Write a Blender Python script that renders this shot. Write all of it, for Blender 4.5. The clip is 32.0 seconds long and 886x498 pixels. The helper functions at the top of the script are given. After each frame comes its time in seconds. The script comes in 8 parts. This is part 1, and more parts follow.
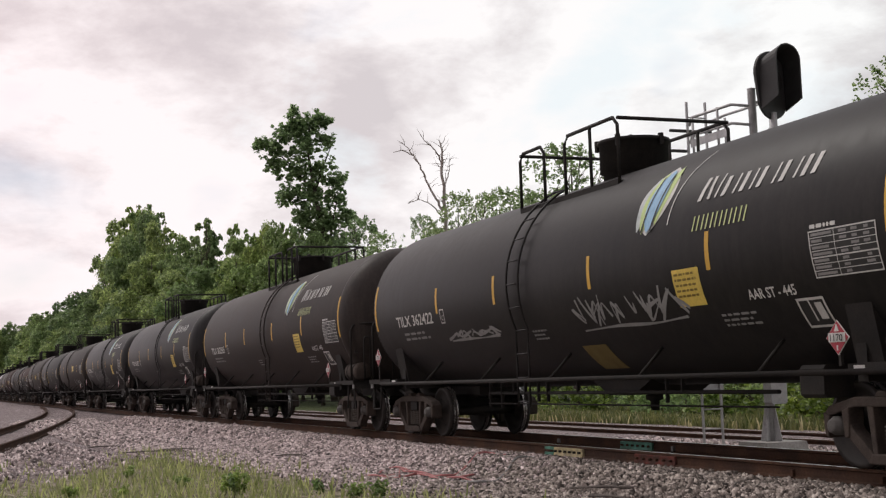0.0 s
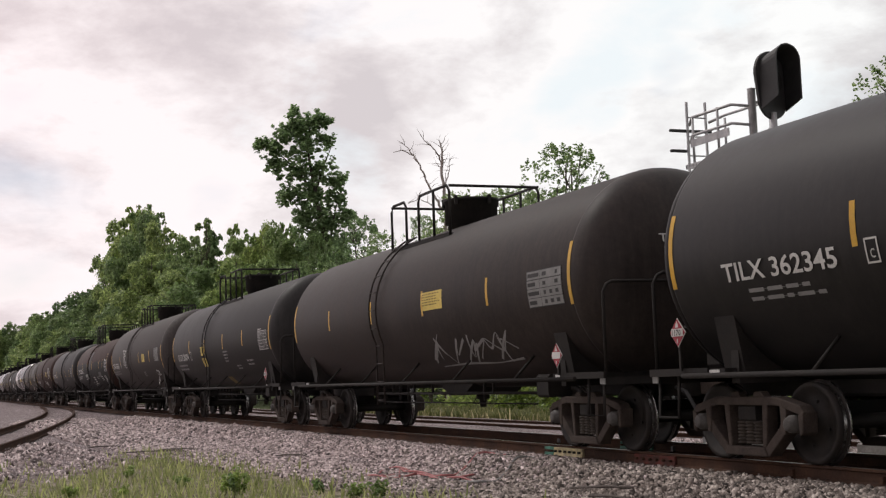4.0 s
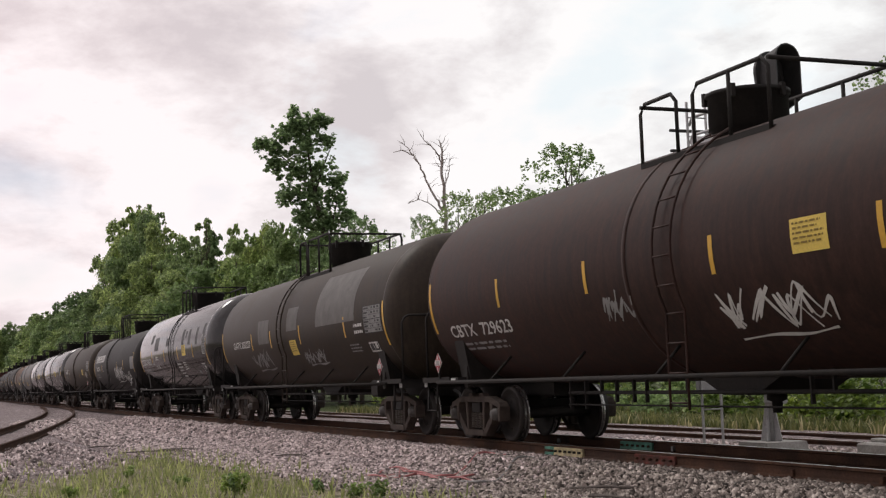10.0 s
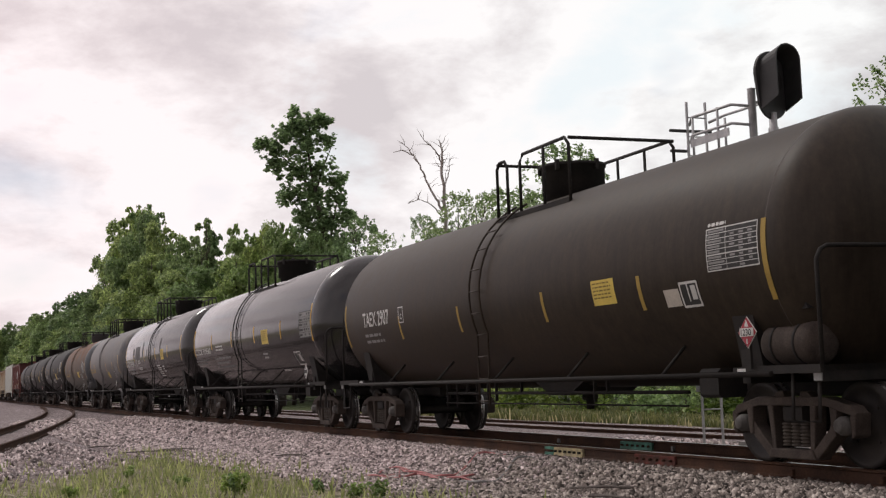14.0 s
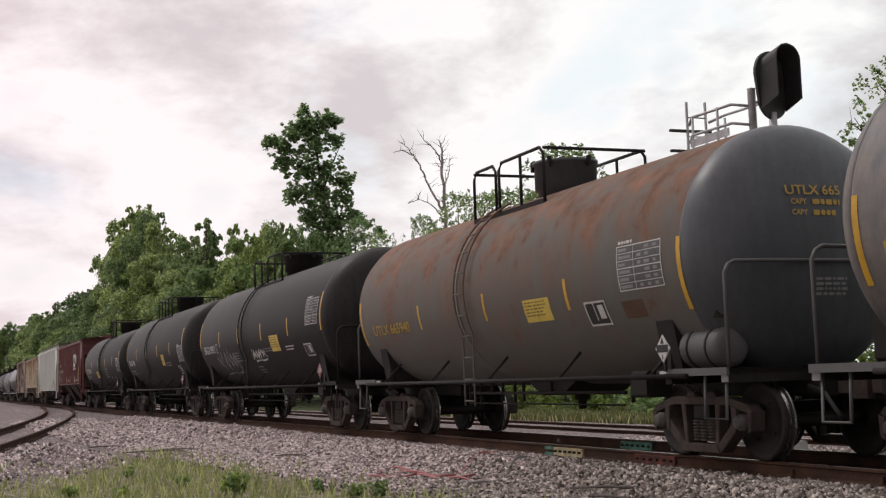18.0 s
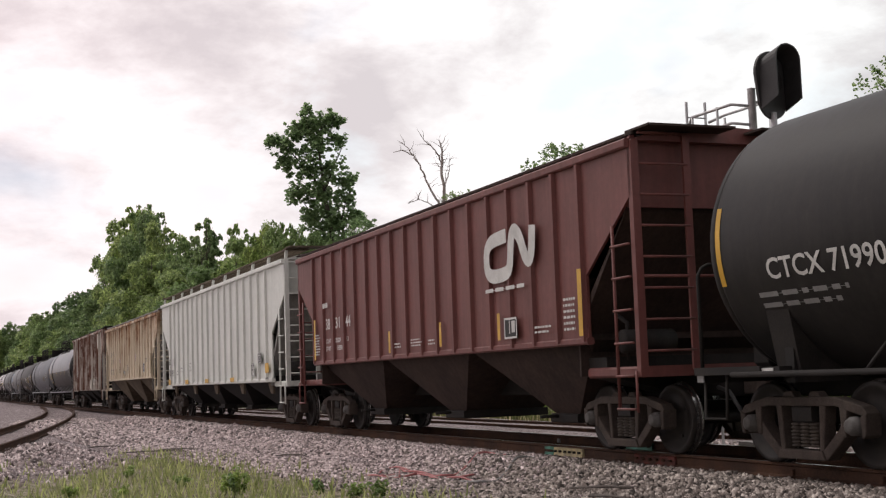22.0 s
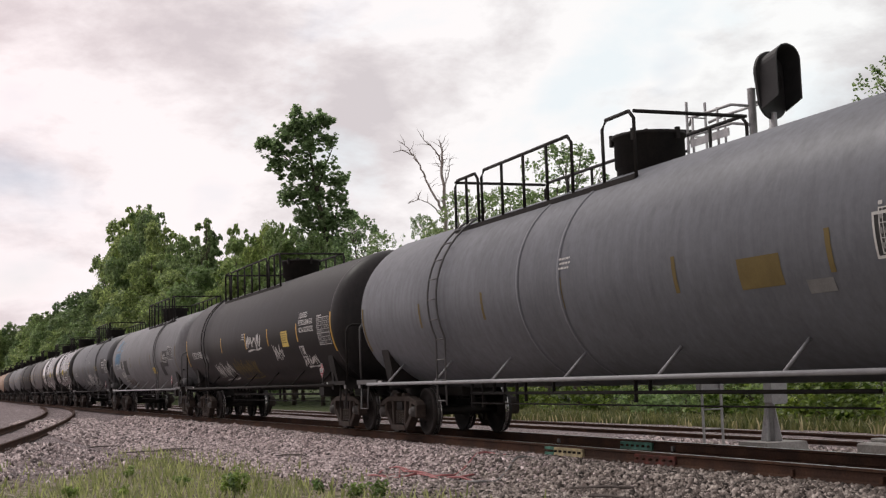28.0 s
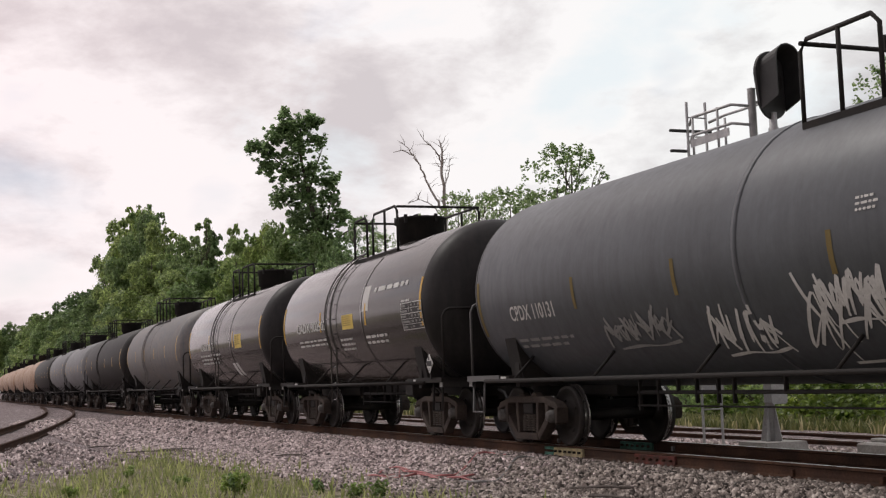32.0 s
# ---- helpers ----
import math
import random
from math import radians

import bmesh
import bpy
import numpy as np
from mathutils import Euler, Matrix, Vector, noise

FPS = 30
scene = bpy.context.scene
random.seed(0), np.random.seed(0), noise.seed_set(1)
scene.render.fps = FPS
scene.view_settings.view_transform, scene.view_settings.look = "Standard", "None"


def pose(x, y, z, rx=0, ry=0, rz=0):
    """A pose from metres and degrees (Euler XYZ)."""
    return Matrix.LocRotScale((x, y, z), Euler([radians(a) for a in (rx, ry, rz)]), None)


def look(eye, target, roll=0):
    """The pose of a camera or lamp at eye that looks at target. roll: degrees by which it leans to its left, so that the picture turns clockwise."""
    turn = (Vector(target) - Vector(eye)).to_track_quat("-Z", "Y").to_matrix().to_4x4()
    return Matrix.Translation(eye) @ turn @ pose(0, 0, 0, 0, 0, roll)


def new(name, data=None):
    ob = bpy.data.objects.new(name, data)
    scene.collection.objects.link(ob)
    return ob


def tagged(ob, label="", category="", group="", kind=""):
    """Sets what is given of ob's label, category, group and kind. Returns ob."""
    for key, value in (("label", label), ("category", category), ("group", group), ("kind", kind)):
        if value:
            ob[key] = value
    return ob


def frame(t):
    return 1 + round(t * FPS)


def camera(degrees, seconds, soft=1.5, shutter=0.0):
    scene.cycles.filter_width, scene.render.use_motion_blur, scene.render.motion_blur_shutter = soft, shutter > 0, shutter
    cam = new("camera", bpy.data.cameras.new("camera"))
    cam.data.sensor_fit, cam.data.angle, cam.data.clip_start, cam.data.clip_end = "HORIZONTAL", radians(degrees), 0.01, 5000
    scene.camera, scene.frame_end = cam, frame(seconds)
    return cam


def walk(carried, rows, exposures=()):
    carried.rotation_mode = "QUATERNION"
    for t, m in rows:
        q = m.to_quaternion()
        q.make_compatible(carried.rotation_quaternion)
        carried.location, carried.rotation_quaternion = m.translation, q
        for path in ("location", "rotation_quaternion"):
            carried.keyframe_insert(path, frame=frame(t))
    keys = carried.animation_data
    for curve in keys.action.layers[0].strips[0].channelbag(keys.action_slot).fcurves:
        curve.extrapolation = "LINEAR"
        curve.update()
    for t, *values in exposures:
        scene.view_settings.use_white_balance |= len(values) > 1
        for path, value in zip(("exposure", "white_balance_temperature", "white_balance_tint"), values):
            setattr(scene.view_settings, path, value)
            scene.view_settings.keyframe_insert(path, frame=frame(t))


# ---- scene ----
cam = camera(37.74, 32.0, soft=1.25)
EYE = (0.0, -9.92, 1.101)
VIEW = look(EYE, (EYE[0] - 92.377, EYE[1] + 36.999, EYE[2] + 9.878), roll=-1.994)
walk(cam, [(0.0, VIEW), (32.0, VIEW)], [(0.0, 0.0), (19.4, 0.0), (20.8, 0.1), (22.3, 0.1), (23.2, -0.05), (24.0, -0.08), (25.5, -0.12), (27.5, -0.02), (29.0, -0.02), (30.0, 0.06), (31.0, 0.02), (32.0, -0.05)])

# ---- sky and sun ----
SUN_DIR = Vector((-0.55, -0.35, 0.9)).normalized()
sun = new("sun", bpy.data.lights.new("sun", "SUN"))
sun.data.energy, sun.data.angle, sun.data.color = 1.0, radians(14), (1.0, 0.96, 0.9)
sun.matrix_basis = look(SUN_DIR * 50, (0, 0, 0))


def node(nt, kind, inputs=(), **props):
    n = nt.nodes.new(kind)
    for k, v in props.items():
        setattr(n, k, v)
    for k, v in dict(inputs).items():
        if isinstance(v, bpy.types.NodeSocket):
            nt.links.new(v, n.inputs[k])
        else:
            n.inputs[k].default_value = v
    return n


def ramp(nt, fac, stops):
    n = nt.nodes.new("ShaderNodeValToRGB")
    els = n.color_ramp.elements
    while len(els) < len(stops):
        els.new(0.5)
    for e, (p, c) in zip(els, stops):
        e.position, e.color = p, (c if len(c) == 4 else (*c, 1))
    nt.links.new(fac, n.inputs[0])
    return n.outputs[0]


def mix(nt, fac, a, b, blend="MIX"):
    n = nt.nodes.new("ShaderNodeMix")
    n.data_type, n.blend_type = "RGBA", blend
    for sock, v in ((n.inputs[0], fac), (n.inputs[6], a), (n.inputs[7], b)):
        if isinstance(v, bpy.types.NodeSocket):
            nt.links.new(v, sock)
        else:
            sock.default_value = v if not isinstance(v, tuple) or len(v) == 4 else (*v, 1)
    return n.outputs[2]


def build_world():
    w = bpy.data.worlds.new("world")
    scene.world = w
    w.use_nodes = True
    nt = w.node_tree
    nt.nodes.clear()
    tc = node(nt, "ShaderNodeTexCoord").outputs["Generated"]
    sky = node(nt, "ShaderNodeTexSky", sky_type="NISHITA", sun_disc=False, sun_elevation=math.asin(SUN_DIR.z),
               sun_rotation=math.atan2(SUN_DIR.x, SUN_DIR.y))
    blue = mix(nt, 1.0, sky.outputs[0], (0.1, 0.1, 0.1), "MULTIPLY")
    # flat layered cloud: stretch the view direction sideways
    mp = node(nt, "ShaderNodeMapping", {"Vector": tc, "Scale": (1.0, 1.0, 2.2), "Location": (0.35, 0.1, 0.0), "Rotation": (0.12, -0.22, 0.0)})
    big = node(nt, "ShaderNodeTexNoise", {"Vector": mp.outputs[0], "Scale": 2.6, "Detail": 9.0, "Roughness": 0.58, "Distortion": 0.25})
    mid = node(nt, "ShaderNodeTexNoise", {"Vector": mp.outputs[0], "Scale": 7.5, "Detail": 8.0, "Roughness": 0.6, "Distortion": 0.15})
    f = node(nt, "ShaderNodeMath", {0: big.outputs[0], 1: mid.outputs[0]}, operation="MULTIPLY_ADD")
    f.inputs[2].default_value = 0.0
    s = node(nt, "ShaderNodeMath", {0: big.outputs[0], 1: 0.54}, operation="MULTIPLY")
    s2 = node(nt, "ShaderNodeMath", {0: mid.outputs[0], 1: 0.46, 2: s.outputs[0]}, operation="MULTIPLY_ADD")
    # cloud masses: direction, half width in degrees, lighter or darker
    lumps = [(-0.932, 0.249, 0.263, 4.5, -1.0), (-0.918, 0.333, 0.216, 3.5, -0.8), (-0.953, 0.231, 0.197, 4.0, -0.7), (-0.882, 0.394, 0.259, 3.0, -0.7), (-0.961, 0.168, 0.221, 3.0, -0.4), (-0.954, 0.147, 0.262, 4.0, 0.5), (-0.900, 0.364, 0.240, 2.2, 0.7), (-0.838, 0.487, 0.245, 3.5, 0.9), (-0.784, 0.570, 0.245, 4.0, 0.9), (-0.888, 0.427, 0.170, 4.0, 0.9), (-0.967, 0.194, 0.167, 3.0, 0.7), (-0.975, 0.088, 0.204, 3.0, 0.5), (-0.986, 0.073, 0.150, 3.0, -0.4), (-0.940, 0.302, 0.162, 2.5, -0.3), (-0.832, 0.519, 0.193, 2.5, 0.3), (-0.852, 0.447, 0.272, 3.0, -0.3), (-0.742, 0.640, 0.197, 3.0, -0.3), (-0.963, 0.072, 0.259, 4.0, -0.3)]
    val = s2.outputs[0]
    for x, y, z, r, w in lumps:
        d = node(nt, "ShaderNodeVectorMath", {0: node(nt, "ShaderNodeVectorMath", {0: tc}, operation="NORMALIZE").outputs[0]}, operation="DOT_PRODUCT")
        d.inputs[1].default_value = (x, y, z)
        k = node(nt, "ShaderNodeMapRange", {0: d.outputs["Value"], 1: math.cos(radians(r * 1.6)), 2: 1.0, 3: 0.0, 4: w * (0.055 if w > 0 else 0.045)}, interpolation_type="SMOOTHERSTEP")
        val = node(nt, "ShaderNodeMath", {0: val, 1: k.outputs[0]}, operation="ADD").outputs[0]
    cloud = ramp(nt, val, [(0.41, (0.68, 0.655, 0.67)), (0.455, (0.78, 0.757, 0.765)), (0.495, (0.89, 0.88, 0.885)), (0.535, (1.0, 0.995, 0.995))])
    # warm rose light low in the west end of the sky, cooler to the north
    sep = node(nt, "ShaderNodeSeparateXYZ", {0: tc})
    warm = node(nt, "ShaderNodeMapRange", {0: sep.outputs[1], 1: 0.0, 2: 0.55, 3: 1.0, 4: 0.0})
    tint = mix(nt, warm.outputs[0], (0.99, 0.995, 0.99), (1.07, 0.95, 0.965))
    cloud = mix(nt, 1.0, cloud, tint, "MULTIPLY")
    # thicker, darker cloud towards the east
    east = node(nt, "ShaderNodeMapRange", {0: sep.outputs[0], 1: -0.35, 2: 0.75, 3: 1.0, 4: 0.6}, interpolation_type="SMOOTHSTEP")
    cloud = mix(nt, 1.0, cloud, node(nt, "ShaderNodeCombineColor", {0: east.outputs[0], 1: east.outputs[0], 2: east.outputs[0]}).outputs[0], "MULTIPLY")
    hole = node(nt, "ShaderNodeTexNoise", {"Vector": mp.outputs[0], "Scale": 3.3, "Detail": 5.0, "Roughness": 0.5})
    gap = ramp(nt, hole.outputs[0], [(0.56, (0, 0, 0)), (0.70, (0.55, 0.55, 0.55))])
    col = mix(nt, gap, cloud, blue)
    # thin places where pale blue shows through
    thin = 0.0
    for x, y, z, r in ((-0.815, 0.515, 0.265, 2.4), (-0.760, 0.623, 0.185, 2.4), (-0.946, 0.288, 0.151, 2.0), (-0.858, 0.467, 0.214, 1.6), (-0.957, 0.219, 0.188, 1.6), (-0.784, 0.566, 0.254, 1.4)):
        d = node(nt, "ShaderNodeVectorMath", {0: node(nt, "ShaderNodeVectorMath", {0: tc}, operation="NORMALIZE").outputs[0]}, operation="DOT_PRODUCT")
        d.inputs[1].default_value = (x, y, z)
        k = node(nt, "ShaderNodeMapRange", {0: d.outputs["Value"], 1: math.cos(radians(r * 1.7)), 2: 1.0, 3: 0.0, 4: 0.24}, interpolation_type="SMOOTHSTEP")
        thin = node(nt, "ShaderNodeMath", {0: k.outputs[0], 1: thin}, operation="ADD").outputs[0]
    thin = node(nt, "ShaderNodeMath", {0: thin, 1: mid.outputs[0]}, operation="ADD").outputs[0]
    col = mix(nt, ramp(nt, thin, [(0.6, (0, 0, 0)), (0.82, (0.6, 0.6, 0.6))]), col, (0.8, 0.9, 0.95))
    bg = node(nt, "ShaderNodeBackground", {"Color": col, "Strength": 1.0})
    out = node(nt, "ShaderNodeOutputWorld", {"Surface": bg.outputs[0]})


build_world()


# ---- materials ----
def material(name):
    m = bpy.data.materials.new(name)
    m.use_nodes = True
    nt = m.node_tree
    return m, nt, nt.nodes["Principled BSDF"]


def surface(name, c1, c2, rough=0.7, metal=0.0, scale=1.5, streak=0.0, fine=0.25, bump=0.0, bscale=40.0, lo=0.4, hi=0.62, coat=0.0, rand=0.0, spec=0.5, island=0.0):
    """Two-colour weathered surface: large stains, optional vertical runs, fine grain and bump."""
    m, nt, b = material(name)
    tc = node(nt, "ShaderNodeTexCoord").outputs["Object"]
    oi = node(nt, "ShaderNodeObjectInfo").outputs["Random"]
    off = node(nt, "ShaderNodeVectorMath", {0: tc}, operation="ADD")
    sc = node(nt, "ShaderNodeMath", {0: oi, 1: 37.0}, operation="MULTIPLY")
    nt.links.new(sc.outputs[0], off.inputs[1])
    v = off.outputs[0]
    n1 = node(nt, "ShaderNodeTexNoise", {"Vector": v, "Scale": scale, "Detail": 8.0, "Roughness": 0.6}).outputs[0]
    if streak:
        mp = node(nt, "ShaderNodeMapping", {"Vector": v, "Scale": (4.5, 4.5, 0.35)})
        n2 = node(nt, "ShaderNodeTexNoise", {"Vector": mp.outputs[0], "Scale": 1.6, "Detail": 7.0, "Roughness": 0.65}).outputs[0]
        n1 = mix(nt, streak, n1, n2)
    col = mix(nt, ramp(nt, n1, [(lo, (0, 0, 0)), (hi, (1, 1, 1))]), c1, c2)
    n3 = node(nt, "ShaderNodeTexNoise", {"Vector": v, "Scale": scale * 14, "Detail": 5.0, "Roughness": 0.7}).outputs[0]
    col = mix(nt, 1.0, col, ramp(nt, n3, [(0.3, (1 - fine,) * 3), (0.7, (1 + fine * 0.6,) * 3)]), "MULTIPLY")
    if rand:
        col = mix(nt, 1.0, col, ramp(nt, oi, [(0.0, (1 - rand,) * 3), (1.0, (1 + rand,) * 3)]), "MULTIPLY")
    if island:
        ri = node(nt, "ShaderNodeNewGeometry").outputs["Random Per Island"]
        col = mix(nt, 1.0, col, ramp(nt, ri, [(0.0, (1 - island, 1 - island, 1 - island)), (0.5, (1, 0.97, 0.95)), (1.0, (1 + island,) * 3)]), "MULTIPLY")
    nt.links.new(col, b.inputs["Base Color"])
    rr = ramp(nt, n1, [(0.2, (max(rough - 0.08, 0.05),) * 3), (0.8, (min(rough + 0.12, 1.0),) * 3)])
    nt.links.new(rr, b.inputs["Roughness"])
    b.inputs["Metallic"].default_value = metal
    b.inputs["Specular IOR Level"].default_value = spec
    if coat:
        b.inputs["Coat Weight"].default_value, b.inputs["Coat Roughness"].default_value = coat, 0.08
    if bump:
        nb = node(nt, "ShaderNodeTexNoise", {"Vector": v, "Scale": bscale, "Detail": 4.0}).outputs[0]
        bp = node(nt, "ShaderNodeBump", {"Height": nb, "Strength": bump, "Distance": 0.02})
        nt.links.new(bp.outputs[0], b.inputs["Normal"])
    return m


def plain(name, col, rough=0.6, metal=0.0, fine=0.15):
    return surface(name, col, tuple(c * 0.8 for c in col), rough, metal, 3.0, 0.3, fine)


M = {}
M["iron"] = surface("dark underframe steel", (0.015, 0.0138, 0.0135), (0.028, 0.0245, 0.022), 0.75, 0.0, 3.0, 0.3, 0.3, spec=0.25)
M["truck"] = surface("dusty cast truck steel", (0.05, 0.04, 0.035), (0.085, 0.068, 0.058), 0.85, 0.0, 4.0, 0.3, 0.35, 0.2, spec=0.2)
M["wheel"] = surface("brown wheel plate steel", (0.016, 0.014, 0.013), (0.03, 0.025, 0.022), 0.6, 0.0, 5.0, 0.0, 0.25, spec=0.3)
M["rim"] = surface("worn wheel tread", (0.5, 0.49, 0.48), (0.3, 0.29, 0.28), 0.25, 0.9, 6.0, 0.0, 0.2)
M["spring"] = surface("spring steel", (0.05, 0.042, 0.036), (0.075, 0.063, 0.052), 0.7, 0.0, 5.0, spec=0.2)
M["bearing"] = surface("grey bearing cap", (0.1, 0.095, 0.09), (0.06, 0.055, 0.05), 0.65, 0.1, 6.0)
M["yellow"] = plain("yellow reflective tape", (0.62, 0.36, 0.03), 0.45)
M["dulltape"] = plain("dirty yellow reflective tape", (0.36, 0.24, 0.04), 0.6)
M["sheetink"] = plain("faded brown sheet print", (0.22, 0.15, 0.02), 0.6)
M["amber"] = plain("yellow warning sheet", (0.72, 0.54, 0.1), 0.5)
M["white"] = plain("white stencil paint", (0.62, 0.62, 0.6), 0.6)
M["dim"] = plain("faded white stencil paint", (0.26, 0.26, 0.255), 0.7)
M["gold"] = plain("gold stencil paint", (0.5, 0.33, 0.06), 0.6)
M["red"] = plain("red placard", (0.34, 0.02, 0.04), 0.5)
M["black"] = plain("black paint", (0.02, 0.02, 0.02), 0.6)
M["cyan"] = plain("pale blue spray paint", (0.16, 0.38, 0.6), 0.6)
M["leafgreen"] = plain("lime emblem paint", (0.52, 0.66, 0.26), 0.5)
M["lime"] = plain("pale lime lettering paint", (0.55, 0.62, 0.28), 0.5)
M["leafgrey"] = plain("grey green emblem paint", (0.5, 0.56, 0.56), 0.5)
M["leafblue"] = plain("blue emblem paint", (0.27, 0.48, 0.68), 0.5)
M["galv"] = surface("galvanised steel", (0.5, 0.5, 0.5), (0.38, 0.38, 0.39), 0.5, 0.4, 4.0)
M["signal"] = surface("matt black signal housing", (0.02, 0.02, 0.02), (0.035, 0.034, 0.034), 0.55, 0.0, 3.0)
M["concrete"] = surface("weathered concrete", (0.42, 0.41, 0.39), (0.28, 0.27, 0.25), 0.9, 0.0, 2.5, 0.2, 0.3, 0.3)
M["railside"] = surface("rusty rail steel", (0.05, 0.03, 0.022), (0.085, 0.046, 0.03), 0.9, 0.0, 2.0, 0.0, 0.3, 0.2, spec=0.15)
M["railtop"] = surface("polished rail head", (0.5, 0.49, 0.48), (0.36, 0.35, 0.34), 0.3, 0.9, 3.0)
M["tie"] = surface("weathered tie timber", (0.09, 0.075, 0.065), (0.16, 0.14, 0.125), 0.9, 0.0, 3.0, 0.0, 0.4, 0.4, rand=0.25)
M["jointgreen"] = surface("green painted joint bar", (0.12, 0.34, 0.26), (0.07, 0.16, 0.12), 0.7, 0.0, 6.0)
M["creambar"] = surface("cream marking paint", (0.52, 0.44, 0.24), (0.3, 0.26, 0.16), 0.7, 0.0, 8.0)
M["redpaint"] = surface("faded red marking paint", (0.17, 0.05, 0.04), (0.07, 0.04, 0.032), 0.85, 0.0, 5.0, spec=0.2)
M["redcable"] = plain("faded red cable", (0.44, 0.17, 0.165), 0.6)
M["bark"] = surface("grey brown bark", (0.12, 0.1, 0.085), (0.07, 0.055, 0.045), 0.95, 0.0, 2.0, 0.5, 0.4, 0.5)
M["deadwood"] = surface("bleached dead wood", (0.46, 0.41, 0.39), (0.3, 0.26, 0.24), 0.9, 0.0, 2.0, 0.5, 0.3)
# slope sheet colours include the shade inside the open hopper ends
M["slopegrey"] = surface("grey slope sheet in shade tone", (0.24, 0.235, 0.22), (0.16, 0.15, 0.14), 0.75, 0.0, 1.5, 0.5)
M["slope"] = surface("dark slope sheet in shade tone", (0.07, 0.065, 0.06), (0.11, 0.1, 0.09), 0.75, 0.0, 1.5, 0.5)
M["patch"] = plain("grey touch-up paint", (0.1, 0.095, 0.088), 0.6)
M["deep"] = plain("fresh black touch-up paint", (0.006, 0.006, 0.006), 0.5)
M["galvp"] = plain("dull grey sheet", (0.2, 0.2, 0.2), 0.5)
M["greyp"] = plain("dark grey panel", (0.1, 0.1, 0.1), 0.55)
M["rustp"] = plain("brown spray paint", (0.1, 0.055, 0.03), 0.7)
M["oldyellow"] = plain("dirty faded yellow", (0.16, 0.115, 0.03), 0.7)
M["greydark2"] = plain("darker grey touch-up paint", (0.1, 0.1, 0.103), 0.5)
M["palerail"] = plain("pale grey pipe paint", (0.34, 0.345, 0.36), 0.5)
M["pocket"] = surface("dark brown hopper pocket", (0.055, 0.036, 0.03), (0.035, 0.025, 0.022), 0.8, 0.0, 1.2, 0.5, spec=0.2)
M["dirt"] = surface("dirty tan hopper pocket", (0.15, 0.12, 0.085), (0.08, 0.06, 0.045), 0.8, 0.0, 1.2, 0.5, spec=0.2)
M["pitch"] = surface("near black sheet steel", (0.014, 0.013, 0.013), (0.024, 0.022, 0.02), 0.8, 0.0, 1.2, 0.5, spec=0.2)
M["bone"] = plain("chalky off-white paint", (0.5, 0.46, 0.4), 0.7)


# ---- mesh helpers ----
def box(bm, x0, x1, y0, y1, z0, z1, mi=0):
    vs = [bm.verts.new(p) for p in ((x0, y0, z0), (x1, y0, z0), (x1, y1, z0), (x0, y1, z0), (x0, y0, z1), (x1, y0, z1), (x1, y1, z1), (x0, y1, z1))]
    for f in ((3, 2, 1, 0), (4, 5, 6, 7), (0, 1, 5, 4), (1, 2, 6, 5), (2, 3, 7, 6), (3, 0, 4, 7)):
        bm.faces.new([vs[i] for i in f]).material_index = mi


def chamfer_box(bm, x0, x1, y0, y1, z0, z1, c=0.02, mi=0):
    """A box with its four long edges (along x) cut off."""
    prism(bm, [(y0 + c, z0), (y1 - c, z0), (y1, z0 + c), (y1, z1 - c), (y1 - c, z1), (y0 + c, z1), (y0, z1 - c), (y0, z0 + c)], x0, x1, "x", mi)


def prism(bm, poly, a0, a1, axis="y", mi=0):
    """A polygon pushed along an axis; poly holds the two other coordinates in order."""
    def at(p, a):
        return {"y": (p[0], a, p[1]), "x": (a, p[0], p[1]), "z": (p[0], p[1], a)}[axis]
    lo = [bm.verts.new(at(p, a0)) for p in poly]
    hi = [bm.verts.new(at(p, a1)) for p in poly]
    n = len(poly)
    fs = [bm.faces.new(lo), bm.faces.new(hi[::-1])]
    for i in range(n):
        fs.append(bm.faces.new([lo[i], hi[i], hi[(i + 1) % n], lo[(i + 1) % n]]))
    for f in fs:
        f.material_index = mi
    bmesh.ops.recalc_face_normals(bm, faces=fs)


def pipe(bm, pts, r, n=8, mi=0, closed=False):
    """A round bar through points; r may be a list, one radius a point."""
    pts = [Vector(p) for p in pts]
    rr = r if isinstance(r, (list, tuple)) else [r] * len(pts)
    rings, up = [], None
    for i, p in enumerate(pts):
        d = (pts[min(i + 1, len(pts) - 1)] - pts[max(i - 1, 0)]).normalized()
        if up is None or abs(d.dot(up)) > 0.95:
            up = Vector((0, 0, 1)) if abs(d.z) < 0.9 else Vector((1, 0, 0))
        a = d.cross(up).normalized()
        b = a.cross(d).normalized()
        up = b
        rings.append([bm.verts.new(p + (a * math.cos(2 * math.pi * k / n) + b * math.sin(2 * math.pi * k / n)) * rr[i]) for k in range(n)])
    for q, w in zip(rings, rings[1:]):
        for k in range(n):
            f = bm.faces.new([q[k], q[(k + 1) % n], w[(k + 1) % n], w[k]])
            f.material_index, f.smooth = mi, True
    bm.faces.new(rings[0][::-1]).material_index = mi
    bm.faces.new(rings[-1]).material_index = mi


